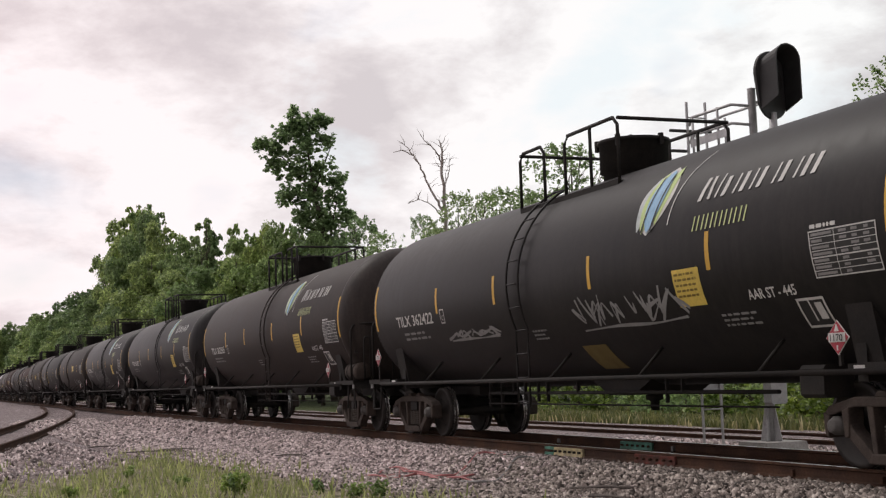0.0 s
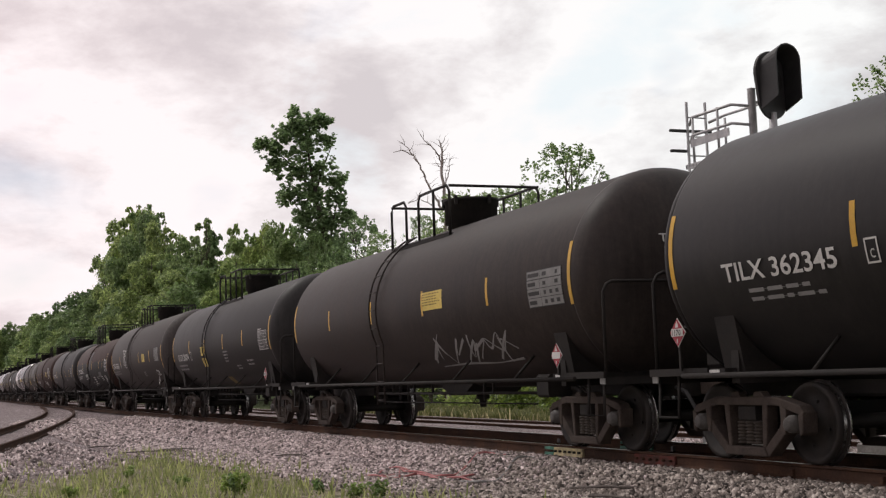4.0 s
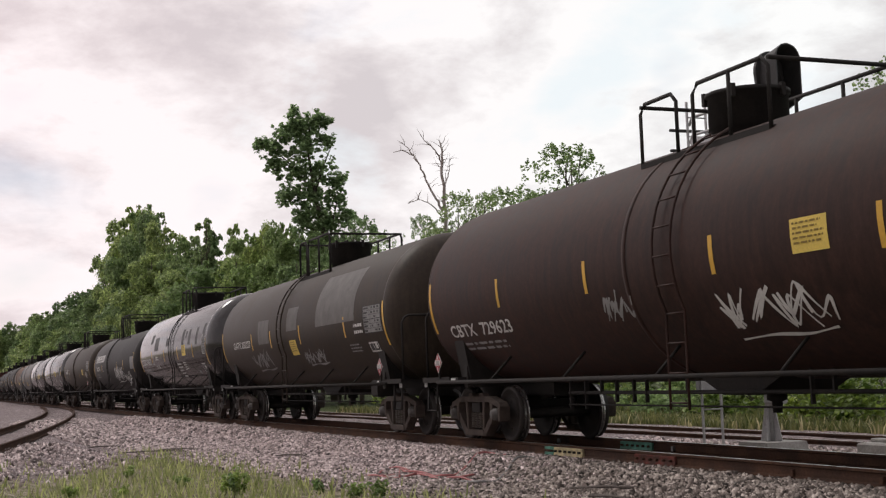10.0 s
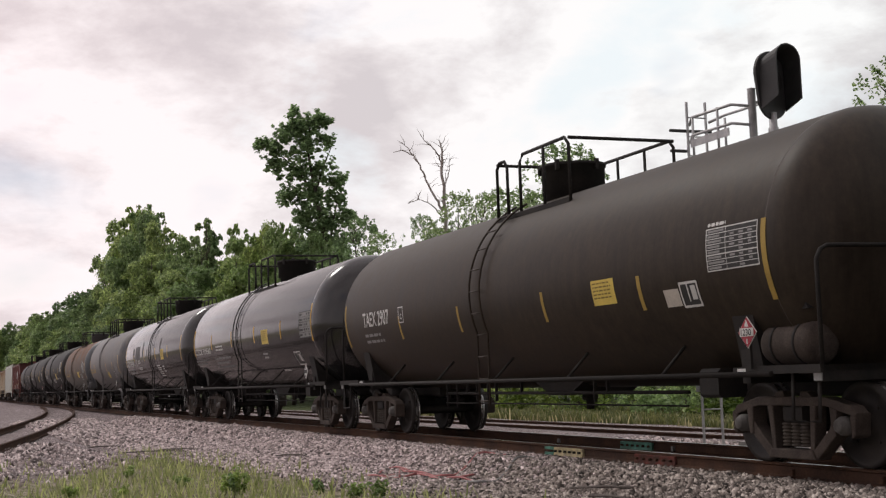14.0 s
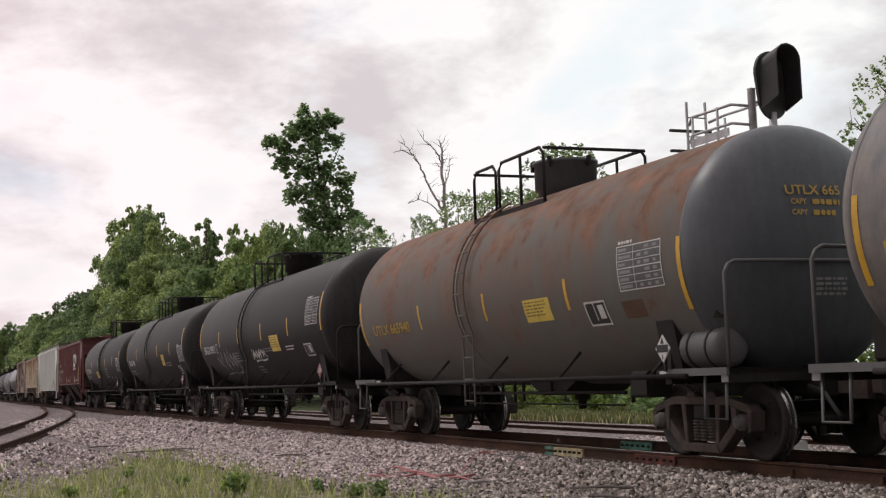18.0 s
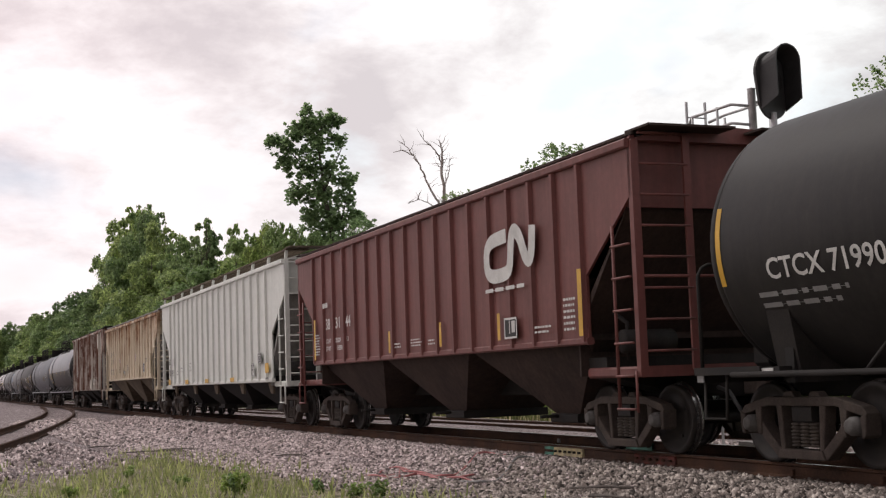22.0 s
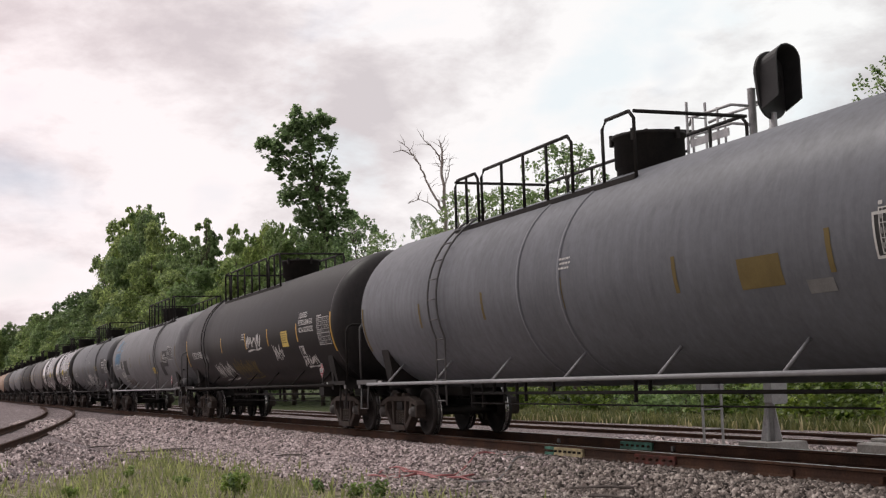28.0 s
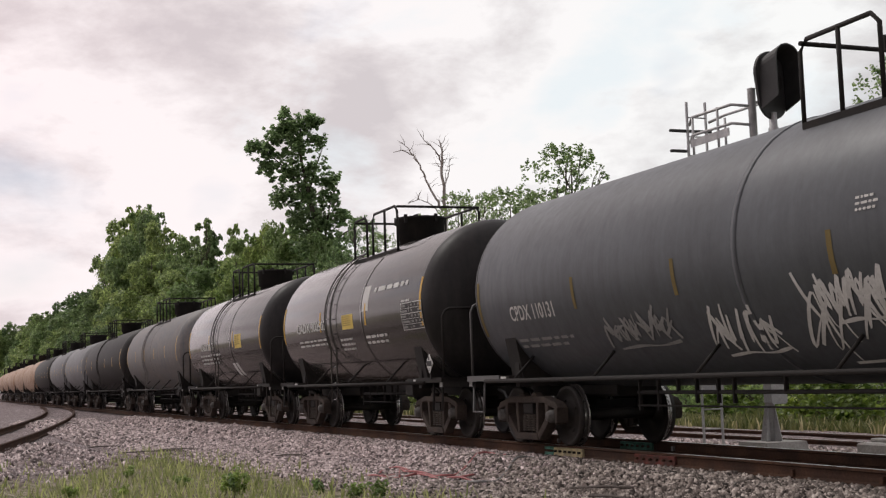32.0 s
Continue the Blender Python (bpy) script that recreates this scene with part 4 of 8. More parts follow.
def hopper_car(spec):
    front, rear = spec["at"]
    L, c = front - rear, (front + rear) / 2
    pm, rm = spec["paint"], spec.get("ribmat", spec["paint"])
    car = thing("hopper_car", spec["label"], "hopper car", "cars of the freight train", Matrix.Translation(on_line(c)))
    CARS.append((car, c))
    dx, b = spec["body"]
    zt, zb, hw = spec.get("eave", 4.2), spec.get("sill", 1.5), 1.57
    cut, (cz0, cz1) = spec.get("cut", 1.3), spec.get("cz", (2.42, 3.36))
    e = b - cut
    # dark sh and pk colours hold the shade of the ends and underside
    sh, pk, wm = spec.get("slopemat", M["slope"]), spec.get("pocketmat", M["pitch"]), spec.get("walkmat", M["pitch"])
    for y in (-1, 1):
        poly = [(dx - e, zb), (dx + e, zb), (dx + e, cz0), (dx + b, cz1), (dx + b, zt), (dx - b, zt), (dx - b, cz1), (dx - e, cz0)]
        sd = part("side_sheet", made(prism, poly, y * hw, y * (hw - 0.04)), pm, car)
        n, (w, d) = spec.get("ribs", 17), spec.get("rib", (0.1, 0.06))
        for i in range(n):
            mg = spec.get("ribstart", 0.08)
            x = dx - e + mg + (2 * e - 2 * mg) * i / (n - 1)
            part("rib", made(prism, [(x - w / 2, y * hw), (x - w / 3, y * (hw + d)), (x + w / 3, y * (hw + d)), (x + w / 2, y * hw)], zb - 0.02, zt - 0.1, "z"), rm, sd)
        part("top_chord", made(chamfer_box, dx - b, dx + b, min(y * (hw - 0.06), y * (hw + 0.065)), max(y * (hw - 0.06), y * (hw + 0.065)), zt - 0.1, zt + 0.02, 0.02), pm, sd)
        part("side_sill", made(chamfer_box, dx - e, dx + e, min(y * (hw - 0.08), y * (hw + 0.03)), max(y * (hw - 0.08), y * (hw + 0.03)), zb - 0.06, zb + 0.04, 0.02), pm, sd)
    prof = [(-hw - 0.02, zt), (-1.1, zt + 0.14), (-0.5, zt + 0.2), (0, zt + 0.22), (0.5, zt + 0.2), (1.1, zt + 0.14), (hw + 0.02, zt)]
    part("roof", made(prism, prof, dx - b, dx + b, "x"), spec.get("roofmat", pm), car)
    part("hatch_trough", made(chamfer_box, dx - b + 0.7, dx + b - 0.7, -0.3, 0.3, zt + 0.18, zt + 0.3, 0.03), spec.get("roofmat", pm), car)
    for i in range(8):
        x = dx - b + 1.4 + (2 * b - 2.8) * i / 7
        part("hatch_latch", made(box, x - 0.05, x + 0.05, -0.34, 0.34, zt + 0.29, zt + 0.34), M["iron"], car)
    wz = zt + spec.get("walkrise", 0.3)
    for y in (-1.2, 1.2):
        bm = bmesh.new()
        x = dx - b
        for dy in (-0.3, -0.1, 0.1, 0.3):
            box(bm, dx - b, dx + b, y + dy - 0.015, y + dy + 0.015, wz, wz + 0.035)
        while x < dx + b:
            box(bm, x, x + 0.025, y - 0.3, y + 0.3, wz + 0.005, wz + 0.03)
            x += 0.13
        wk = part("roof_walk", bm, wm, car, "steel grating roof walk")
        s = 1 if y > 0 else -1
        for i in range(spec.get("posts", 11)):
            x = dx - b + 0.1 + (2 * b - 0.2) * i / (spec.get("posts", 11) - 1)
            part("walk_support", made(prism, [(s * 1.53, zt), (s * 1.46, zt), (s * 1.43, wz), (s * 1.5, wz)], x - 0.035, x + 0.035, "x"), spec.get("postmat", pm), wk)
        for q in (dx - b - 0.1, dx + b + 0.1):
            part("end_grating", made(box, q - 0.3, q + 0.3, min(s * 0.2, s * 1.5), max(s * 0.2, s * 1.5), wz + 0.04, wz + 0.07), wm, wk)
    for s in (-1, 1):
        X = lambda a: dx + s * a
        sl = [(X(b - 0.25), zt - 0.9), (X(b - 0.25), zt), (X(b - 0.31), zt), (X(b - 0.31), zt - 0.95), (X(e - 0.5), zb + 0.15), (X(e - 0.35), zb + 0.1)]
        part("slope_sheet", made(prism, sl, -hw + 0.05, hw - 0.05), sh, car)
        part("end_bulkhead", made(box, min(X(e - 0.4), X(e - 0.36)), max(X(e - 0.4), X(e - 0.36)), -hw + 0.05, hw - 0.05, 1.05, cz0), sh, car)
        part("end_platform", made(chamfer_box, min(X(e - 0.3), X(b)), max(X(e - 0.3), X(b)), -1.45, 1.45, 1.02, 1.16, 0.03), pm, car)
        part("end_sheet", made(box, min(X(b - 0.2), X(b - 0.16)), max(X(b - 0.2), X(b - 0.16)), -hw + 0.05, hw - 0.05, zt - 0.85, zt), pm, car)
        for y in (-1, 1):
            part("corner_post", made(chamfer_box, X(b) - 0.05, X(b) + 0.05, min(y * hw, y * (hw - 0.11)), max(y * hw, y * (hw - 0.11)), 1.02, zt, 0.015), pm, car)
            lad = part("side_ladder", made(pipe, [(X(b - 0.48), y * (hw + 0.03), 0.6), (X(b - 0.48), y * (hw + 0.03), 3.0)], 0.025, 6), pm, car)
            for i in range(6):
                z = 0.62 + i * 0.42
                part("rung", made(pipe, [(X(b - 0.5), y * (hw + 0.05), z), (X(b - 0.02), y * (hw + 0.05), z)], 0.018, 6), pm, lad)
            part("stile", made(pipe, [(X(b - 0.02), y * (hw + 0.03), 0.58), (X(b - 0.02), y * (hw + 0.03), 1.1)], 0.02, 6), pm, lad)
        lad = part("end_ladder", made(chamfer_box, min(X(b + 0.02), X(b + 0.06)), max(X(b + 0.02), X(b + 0.06)), -0.8, -0.7, 1.1, zt + 0.1, 0.01), pm, car)
        for i in range(8):
            z = 1.35 + i * 0.4
            part("rung", made(pipe, [(X(b + 0.05), -1.46, z), (X(b + 0.05), -0.74, z)], 0.018, 6), pm, lad)
        part("cross_rail", made(pipe, [(X(b + 0.04), -1.46, 2.3), (X(b + 0.04), 1.46, 2.3)], 0.022, 6), pm, car)
        part("draft_sill", made(chamfer_box, min(X(e - 0.6), s * (L / 2 - 0.45)), max(X(e - 0.6), s * (L / 2 - 0.45)), -0.33, 0.33, 0.74, 1.04, 0.03), M["iron"], car)
        part("bolster_plate", made(prism, [(-1.4, 1.3), (-1.4, 1.05), (-0.4, 0.8), (0.4, 0.8), (1.4, 1.05), (1.4, 1.3)], s * (L / 2 - 2.3), s * (L / 2 - 1.7), "x"), M["iron"], car)
    part("brake_wheel", made(lathe, [(0, 0.26), (0.03, 0.28), (0.06, 0.26)], "x", 20, None, (dx - b - 0.14, 0.5, 2.3)), M["iron"], car)
    part("brake_cylinder", made(lathe, [(-0.4, 0.01), (-0.38, 0.16), (0.38, 0.16), (0.4, 0.01)], "y", 16, None, (dx + b - 0.9, -0.9, 1.5)), M["iron"], car)
    part("brake_lever", made(pipe, [(dx + b - 1.25, -1.2, 1.9), (dx + b - 0.9, -1.2, 1.75), (dx + b - 0.9, -1.2, 1.25)], 0.03, 6), M["iron"], car)
    for x in (-(L / 2 - 2.0), L / 2 - 2.0):
        truck(car, x + spec.get("truck", 0.0))
    couplers(car, L)
    nb = spec.get("bays", 3)
    span = 2 * e - 0.1
    for i in range(nb):
        xc = dx - span / 2 + span * (i + 0.5) / nb
        w, pz = span / nb / 2 - 0.04, spec.get("pocket", 0.45)
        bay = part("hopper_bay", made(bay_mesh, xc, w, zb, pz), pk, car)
        part("outlet_gate", made(chamfer_box, xc - 0.45, xc + 0.45, -0.85, 0.85, pz - 0.1, pz + 0.04, 0.02), M["iron"], bay)
        part("gate_handle", made(pipe, [(xc - 0.2, -1.15, pz), (xc - 0.2, -0.8, pz)], 0.03, 6), M["iron"], bay)
    for x in spec.get("webs", ()):
        part("web_plate", made(prism, [(x - 0.34, zb), (x + 0.3, zb), (x + 0.3, zb - 0.36), (x + 0.06, zb - 0.36)], -1.44, -1.38), M["dirt"], car)
    part("centre_sill", made(chamfer_box, dx - e, dx + e, -0.3, 0.3, 0.75, 1.05, 0.03), M["iron"], car)
    skin = Skin(None, 0.0, -hw - spec.get("rib", (0.1, 0.06))[1] * 0.97)
    for mk in spec.get("marks", ()):
        mark(skin, car, mk[0], mk[1] + 0.15, *mk[2:])
    return car


# ---- ground, tracks ----
def ground_material():
    m, nt, b = material("ballast and verge")
    tc = node(nt, "ShaderNodeTexCoord").outputs["Object"]
    # crushed stone
    vo = node(nt, "ShaderNodeTexVoronoi", {"Vector": tc, "Scale": 23.0, "Randomness": 1.0})
    sep = node(nt, "ShaderNodeSeparateColor", {0: vo.outputs["Color"]})
    stone = ramp(nt, sep.outputs[0], [(0.0, (0.13, 0.112, 0.115)), (0.4, (0.36, 0.315, 0.322)), (0.8, (0.52, 0.465, 0.475)), (1.0, (0.66, 0.63, 0.63))])
    # shade in the gaps between stones, multiplied into the colour
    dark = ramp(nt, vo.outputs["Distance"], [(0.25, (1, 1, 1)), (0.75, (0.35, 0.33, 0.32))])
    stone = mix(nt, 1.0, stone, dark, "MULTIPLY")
    big = node(nt, "ShaderNodeTexNoise", {"Vector": tc, "Scale": 0.45, "Detail": 6.0, "Roughness": 0.6}).outputs[0]
    stone = mix(nt, 1.0, stone, ramp(nt, big, [(0.3, (0.78, 0.73, 0.71)), (0.7, (1.12, 1.08, 1.08))]), "MULTIPLY")
    # turf
    gn = node(nt, "ShaderNodeTexNoise", {"Vector": tc, "Scale": 3.0, "Detail": 9.0, "Roughness": 0.7}).outputs[0]
    turf = ramp(nt, gn, [(0.3, (0.06, 0.07, 0.03)), (0.45, (0.15, 0.15, 0.08)), (0.53, (0.28, 0.245, 0.18)), (0.7, (0.4, 0.35, 0.29))])
    xyz = node(nt, "ShaderNodeSeparateXYZ", {0: tc})
    def dot(px, py, nx, ny):
        q = node(nt, "ShaderNodeVectorMath", {0: tc}, operation="SUBTRACT")
        q.inputs[1].default_value = (px, py, 0)
        d = node(nt, "ShaderNodeVectorMath", {0: q.outputs[0]}, operation="DOT_PRODUCT")
        d.inputs[1].default_value = (nx, ny, 0)
        return d.outputs["Value"]
    wedge = node(nt, "ShaderNodeMath", {0: dot(-32.02, -4.76, 0.061, -0.998), 1: dot(-32.02, -4.76, 0.370, 0.929)}, operation="MINIMUM").outputs[0]
    far = node(nt, "ShaderNodeMath", {0: xyz.outputs[1], 1: 8.9}, operation="SUBTRACT").outputs[0]
    bend = node(nt, "ShaderNodeMath", {0: xyz.outputs[0], 1: xyz.outputs[0]}, operation="MULTIPLY").outputs[0]
    bend = node(nt, "ShaderNodeMath", {0: bend, 1: -4.17e-5, 2: far}, operation="MULTIPLY_ADD").outputs[0]
    near = node(nt, "ShaderNodeMath", {0: -22.0, 1: xyz.outputs[1]}, operation="SUBTRACT").outputs[0]
    mask = node(nt, "ShaderNodeMath", {0: wedge, 1: bend}, operation="MAXIMUM").outputs[0]
    mask = node(nt, "ShaderNodeMath", {0: mask, 1: near}, operation="MAXIMUM").outputs[0]
    nz = node(nt, "ShaderNodeTexNoise", {"Vector": tc, "Scale": 1.3, "Detail": 6.0, "Roughness": 0.65}).outputs[0]
    nz = node(nt, "ShaderNodeMath", {0: nz, 1: 2.4, 2: -1.3}, operation="MULTIPLY_ADD").outputs[0]
    mask = node(nt, "ShaderNodeMath", {0: mask, 1: nz}, operation="ADD").outputs[0]
    mr = node(nt, "ShaderNodeMapRange", {0: mask, 1: -0.15, 2: 0.25}).outputs[0]
    # darker woodland floor behind the second track
    wood = node(nt, "ShaderNodeMapRange", {0: bend, 1: -0.5, 2: 1.5}).outputs[0]
    turf = mix(nt, wood, turf, ramp(nt, gn, [(0.3, (0.03, 0.045, 0.015)), (0.7, (0.09, 0.11, 0.045))]))
    # the bed between the main rails is darker and browner
    yc = node(nt, "ShaderNodeMath", {0: bend, 1: 8.9}, operation="ADD").outputs[0]
    ay = node(nt, "ShaderNodeMath", {0: yc}, operation="ABSOLUTE").outputs[0]
    ay = node(nt, "ShaderNodeMath", {0: nz, 1: 0.25, 2: ay}, operation="MULTIPLY_ADD").outputs[0]
    dark_bed = node(nt, "ShaderNodeMapRange", {0: ay, 1: 0.7, 2: 1.35, 3: 1.0, 4: 0.0}, interpolation_type="SMOOTHSTEP").outputs[0]
    stone = mix(nt, dark_bed, stone, mix(nt, 1.0, stone, (0.16, 0.13, 0.115), "MULTIPLY"))
    # browner stone towards the joint, also darkened in colour for the weaker light there
    gx = node(nt, "ShaderNodeMapRange", {0: xyz.outputs[0], 1: -26.0, 2: -12.0, 3: 0.0, 4: 1.0}, interpolation_type="SMOOTHSTEP").outputs[0]
    stone = mix(nt, gx, stone, mix(nt, 1.0, stone, (0.5, 0.46, 0.42), "MULTIPLY"))
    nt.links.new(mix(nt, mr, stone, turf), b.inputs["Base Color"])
    b.inputs["Roughness"].default_value = 0.95
    b.inputs["Specular IOR Level"].default_value = 0.2
    bp = node(nt, "ShaderNodeBump", {"Height": vo.outputs["Distance"], "Strength": 0.9, "Distance": 0.04}, invert=True)
    nt.links.new(bp.outputs[0], b.inputs["Normal"])
    return m


M["ground"] = ground_material()


def ground():
    xs = [-4000, -2500, -1500, -1000, -750] + [-600 + 25 * i for i in range(17)] + [-190 + 5 * i for i in range(22)] + [-80 + i for i in range(85)] + [8 + 6 * i for i in range(20)] + [150, 250, 400, 700, 1200, 2500, 4000]
    ys = [-4000, -2000, -900, -400, -200, -100, -60, -35] + [-25 + 1.0 * i for i in range(12)] + [-13 + 0.4 * i for i in range(73)] + [17, 20, 26, 36, 60, 110, 220, 500, 1200, 4000]
    xs, ys = sorted(set(xs)), sorted(set(ys))
    vs, fs = [], []
    for x in xs:
        for y in ys:
            yy = y + (BEND * x * x / 2 if abs(x) < 900 else BEND * 405000) * max(0.0, 1 - abs(y) / 400)
            n = noise.noise(Vector((x * 0.4, yy * 0.4, 0))) * 0.035 + noise.noise(Vector((x * 2.1, yy * 2.1, 3))) * 0.015
            vs.append((x, yy, ground_height(x, yy) + (n if abs(y) > 1.9 else 0.0) - (0.012 if abs(y) <= 1.9 else 0)))
    ny = len(ys)
    for i in range(len(xs) - 1):
        for j in range(ny - 1):
            fs.append((i * ny + j, (i + 1) * ny + j, (i + 1) * ny + j + 1, i * ny + j + 1))
    me = bpy.data.meshes.new("ground")
    me.from_pydata(vs, [], fs)
    me.polygons.foreach_set("use_smooth", [True] * len(fs))
    me.materials.append(M["ground"])
    tagged(link("ground", me), "pinkish grey crushed stone ballast with grassy verges", "ground", kind="structure")


ground()

RAIL = [(-0.07, -0.18), (0.07, -0.18), (0.07, -0.165), (0.012, -0.14), (0.01, -0.045), (0.036, -0.03), (0.036, -0.006), (0.028, 0.0), (-0.028, 0.0), (-0.036, -0.006), (-0.036, -0.03), (-0.01, -0.045), (-0.012, -0.14), (-0.07, -0.165)]


def rail(points, name, label, worn=True):
    """Sweep the rail section along a list of (x, y, z) points."""
    n = len(RAIL)
    vs, fs, mi = [], [], []
    for i, p in enumerate(points):
        d = (points[min(i + 1, len(points) - 1)] - points[max(i - 1, 0)]).normalized()
        nrm = Vector((-d.y, d.x, 0)).normalized()
        for a, b in RAIL:
            vs.append(p + nrm * a + Vector((0, 0, b)))
    for i in range(len(points) - 1):
        for k in range(n):
            fs.append((i * n + k, i * n + (k + 1) % n, (i + 1) * n + (k + 1) % n, (i + 1) * n + k))
            mi.append(1 if k in (7,) else 0)
    fs += [tuple(range(n))[::-1], tuple((len(points) - 1) * n + k for k in range(n))]
    mi += [0, 0]
    me = bpy.data.meshes.new(name)
    me.from_pydata(vs, [], fs)
    me.materials.append(M["railside"])
    me.materials.append(M["railtop"] if worn else M["railside"])
    me.polygons.foreach_set("material_index", mi)
    return tagged(link(name, me), label, "rail", kind="structure")


S_LINE = [-900 + 12 * i for i in range(131)]
for off in (-0.753, 0.753):
    rail([on_line(s, off) for s in S_LINE], "rail_main", "rusty steel rail with a polished running surface")
for off in (6.0, 7.5):
    rail([on_line(s, off, -0.33) for s in S_LINE], "rail_second", "rusty steel rail of the second track")


def spur_line(off):
    pts = []
    for i in range(66):
        X = -6 + 2.1 * i
        Xc = max(X, 0)
        y = -0.45 - 0.05 * X - 0.0009 * Xc * Xc
        d = Vector((1, -0.05 - 0.0018 * Xc, 0)).normalized()
        pts.append(Vector((X - 100, y, 0)) + Vector((-d.y, d.x, 0)) * off)
    return pts


rail(spur_line(-0.03), "rail_spur", "rusty rail of the diverging spur", False)
rail(spur_line(-1.5), "rail_spur", "rusty rail of the diverging spur", False)


# joint bars, bolts and a marker on the rails
def joint_bar(x, off, mat, label, L=0.95, y_side=-1):
    base = thing("joint_bar", label, "joint bar", "rail joints")
    p = on_line(x, off)
    base.matrix_basis = Matrix.Translation(p)
    prof = [(y_side * 0.014, -0.15), (y_side * 0.06, -0.16), (y_side * 0.045, -0.1), (y_side * 0.055, -0.045), (y_side * 0.014, -0.03)]
    part("bar", made(prism, prof, -L / 2, L / 2, "x"), mat, base)
    for i in range(6):
        part("bolt", made(lathe, [(y_side * 0.04, 0.02), (y_side * 0.085, 0.02), (y_side * 0.086, 0.001)], "y", 6, None, (-L / 2 + L * (i + 0.5) / 6, 0, -0.095)), M["pitch"] if mat is M["creambar"] else M["railside"], base)


joint_bar(-17.95, -0.753, M["creambar"], "cream painted joint bar with dark bolts on the rail", 0.95)
joint_bar(-18.6, -0.753, M["jointgreen"], "green painted joint bar on the rail", 0.3)
joint_bar(-18.5, 0.753, M["jointgreen"], "green painted insulated joint bar on the rail", 1.0)
joint_bar(-15.4, -0.753, M["redpaint"], "rail foot sprayed with faded red paint", 1.04)
for k in range(4):
    sp = thing("rail_anchor", "pale painted rail anchor on the rail foot", "rail anchor", "rail anchors", Matrix.Translation(on_line((-21.3, -17.4, -12.4, -10.9)[k], 0.753 if k < 2 else -0.753)))
    part("clip", made(box, -0.03, 0.03, -0.05, -0.012, -0.14, -0.07), M["dim"] if k < 2 else M["railside"], sp)
    part("foot", made(box, -0.05, 0.05, -0.12, -0.02, -0.17, -0.15), M["railside"], sp)


# ---- signal mast between the tracks ----
def signal_mast():
    base = thing("signal_mast", "silver railway signal mast with a black hooded light", "signal", "", Matrix.Translation((-18.58, 3.4, -0.3)))
    part("footing", made(prism, [(-0.45, -0.1), (0.5, -0.1), (0.42, 0.14), (-0.38, 0.14)], -0.4, 0.4), M["concrete"], base, "concrete footing")
    part("mast", made(lathe, [(0.1, 0.01), (0.1, 0.07), (6.2, 0.07), (6.22, 0.078), (6.24, 0.01)], "z", 18), M["galv"], base)
    for k in range(4):
        a = k * math.pi / 2 + 0.5
        part("gusset", made(prism, [(0.06, 0.12), (0.2, 0.12), (0.07, 0.85)], -0.012, 0.012), M["galv"], base, "", pose(0, 0, 0, 0, 0, math.degrees(a)))
    part("equipment_box", made(chamfer_box, 0.08, 0.3, -0.17, 0.15, 0.77, 1.24, 0.03), M["galv"], base, "grey equipment box")
    part("sleeve", made(lathe, [(4.7, 0.1), (4.7, 0.13), (5.3, 0.13), (5.3, 0.1)], "z", 16), M["galv"], base)
    # elbow to the light
    part("elbow", made(pipe, [(0.05, 0, 5.25), (0.3, -0.02, 5.22), (0.45, 0.04, 5.26), (0.5, 0.07, 5.36), (0.5, 0.07, 5.7)], 0.055, 10), M["galv"], base)
    turn = Matrix.Translation((0.476, 0.1, -0.12)) @ pose(0, 0, 0, 0, 0, 13)
    def outline(w, z0, z1, n=12):
        """Upright slot shape, round at the head, a little narrower at the round foot."""
        pts = [(w * math.cos(math.pi * i / n), z1 - w + w * math.sin(math.pi * i / n)) for i in range(n + 1)]
        q = w * 0.86
        return pts + [(q * math.cos(math.pi + math.pi * i / n), z0 + q + q * math.sin(math.pi + math.pi * i / n)) for i in range(n + 1)]
    part("signal_target", made(prism, outline(0.41, 5.71, 6.89), -0.05, 0.0, "x"), M["signal"], base, "black target board", turn)
    def arch(w, z0, z1, n=12):
        """An arch open at the foot."""
        return [(-w, z0)] + [(-w * math.cos(math.pi * i / n), z1 - w * 0.8 + w * 0.8 * math.sin(math.pi * i / n)) for i in range(n + 1)] + [(w, z0)]
    hood = bmesh.new()
    rings = [[hood.verts.new((x, y, z)) for y, z in q] for x, q in ((0.0, arch(0.31, 5.86, 6.83)), (0.37, arch(0.31, 6.03, 6.95)), (0.37, arch(0.285, 6.04, 6.925)), (0.02, arch(0.285, 5.87, 6.805)))]
    for q, w in zip(rings, rings[1:]):
        for i in range(len(q) - 1):
            hood.faces.new([q[i], q[i + 1], w[i + 1], w[i]])
    for i in (0, -1):
        hood.faces.new([q[i] for q in rings])
    bmesh.ops.recalc_face_normals(hood, faces=hood.faces)
    part("hood", hood, M["signal"], base, "black light hood", turn)
    part("lens_housing", made(lathe, [(0.0, 0.01), (0.0, 0.2), (0.05, 0.2), (0.06, 0.15), (0.06, 0.01)], "x", 20, None, (0, 0, 6.36)), M["pitch"], base, "", turn)
    part("back_box", made(chamfer_box, -0.14, -0.06, -0.2, 0.2, 6.02, 6.6, 0.06), M["signal"], base, "", turn)
    part("neck", made(lathe, [(5.3, 0.07), (5.42, 0.07), (5.44, 0.09), (5.56, 0.09), (5.58, 0.07), (5.78, 0.07)], "z", 14, None, (-0.03, 0, 0)), M["galv"], base, "", turn)
    # ladder and service platform
    lx = -1.77
    lad = part("ladder", made(box, lx - 0.02, lx + 0.02, -0.21, -0.175, 0.0, 6.35), M["galv"], base)
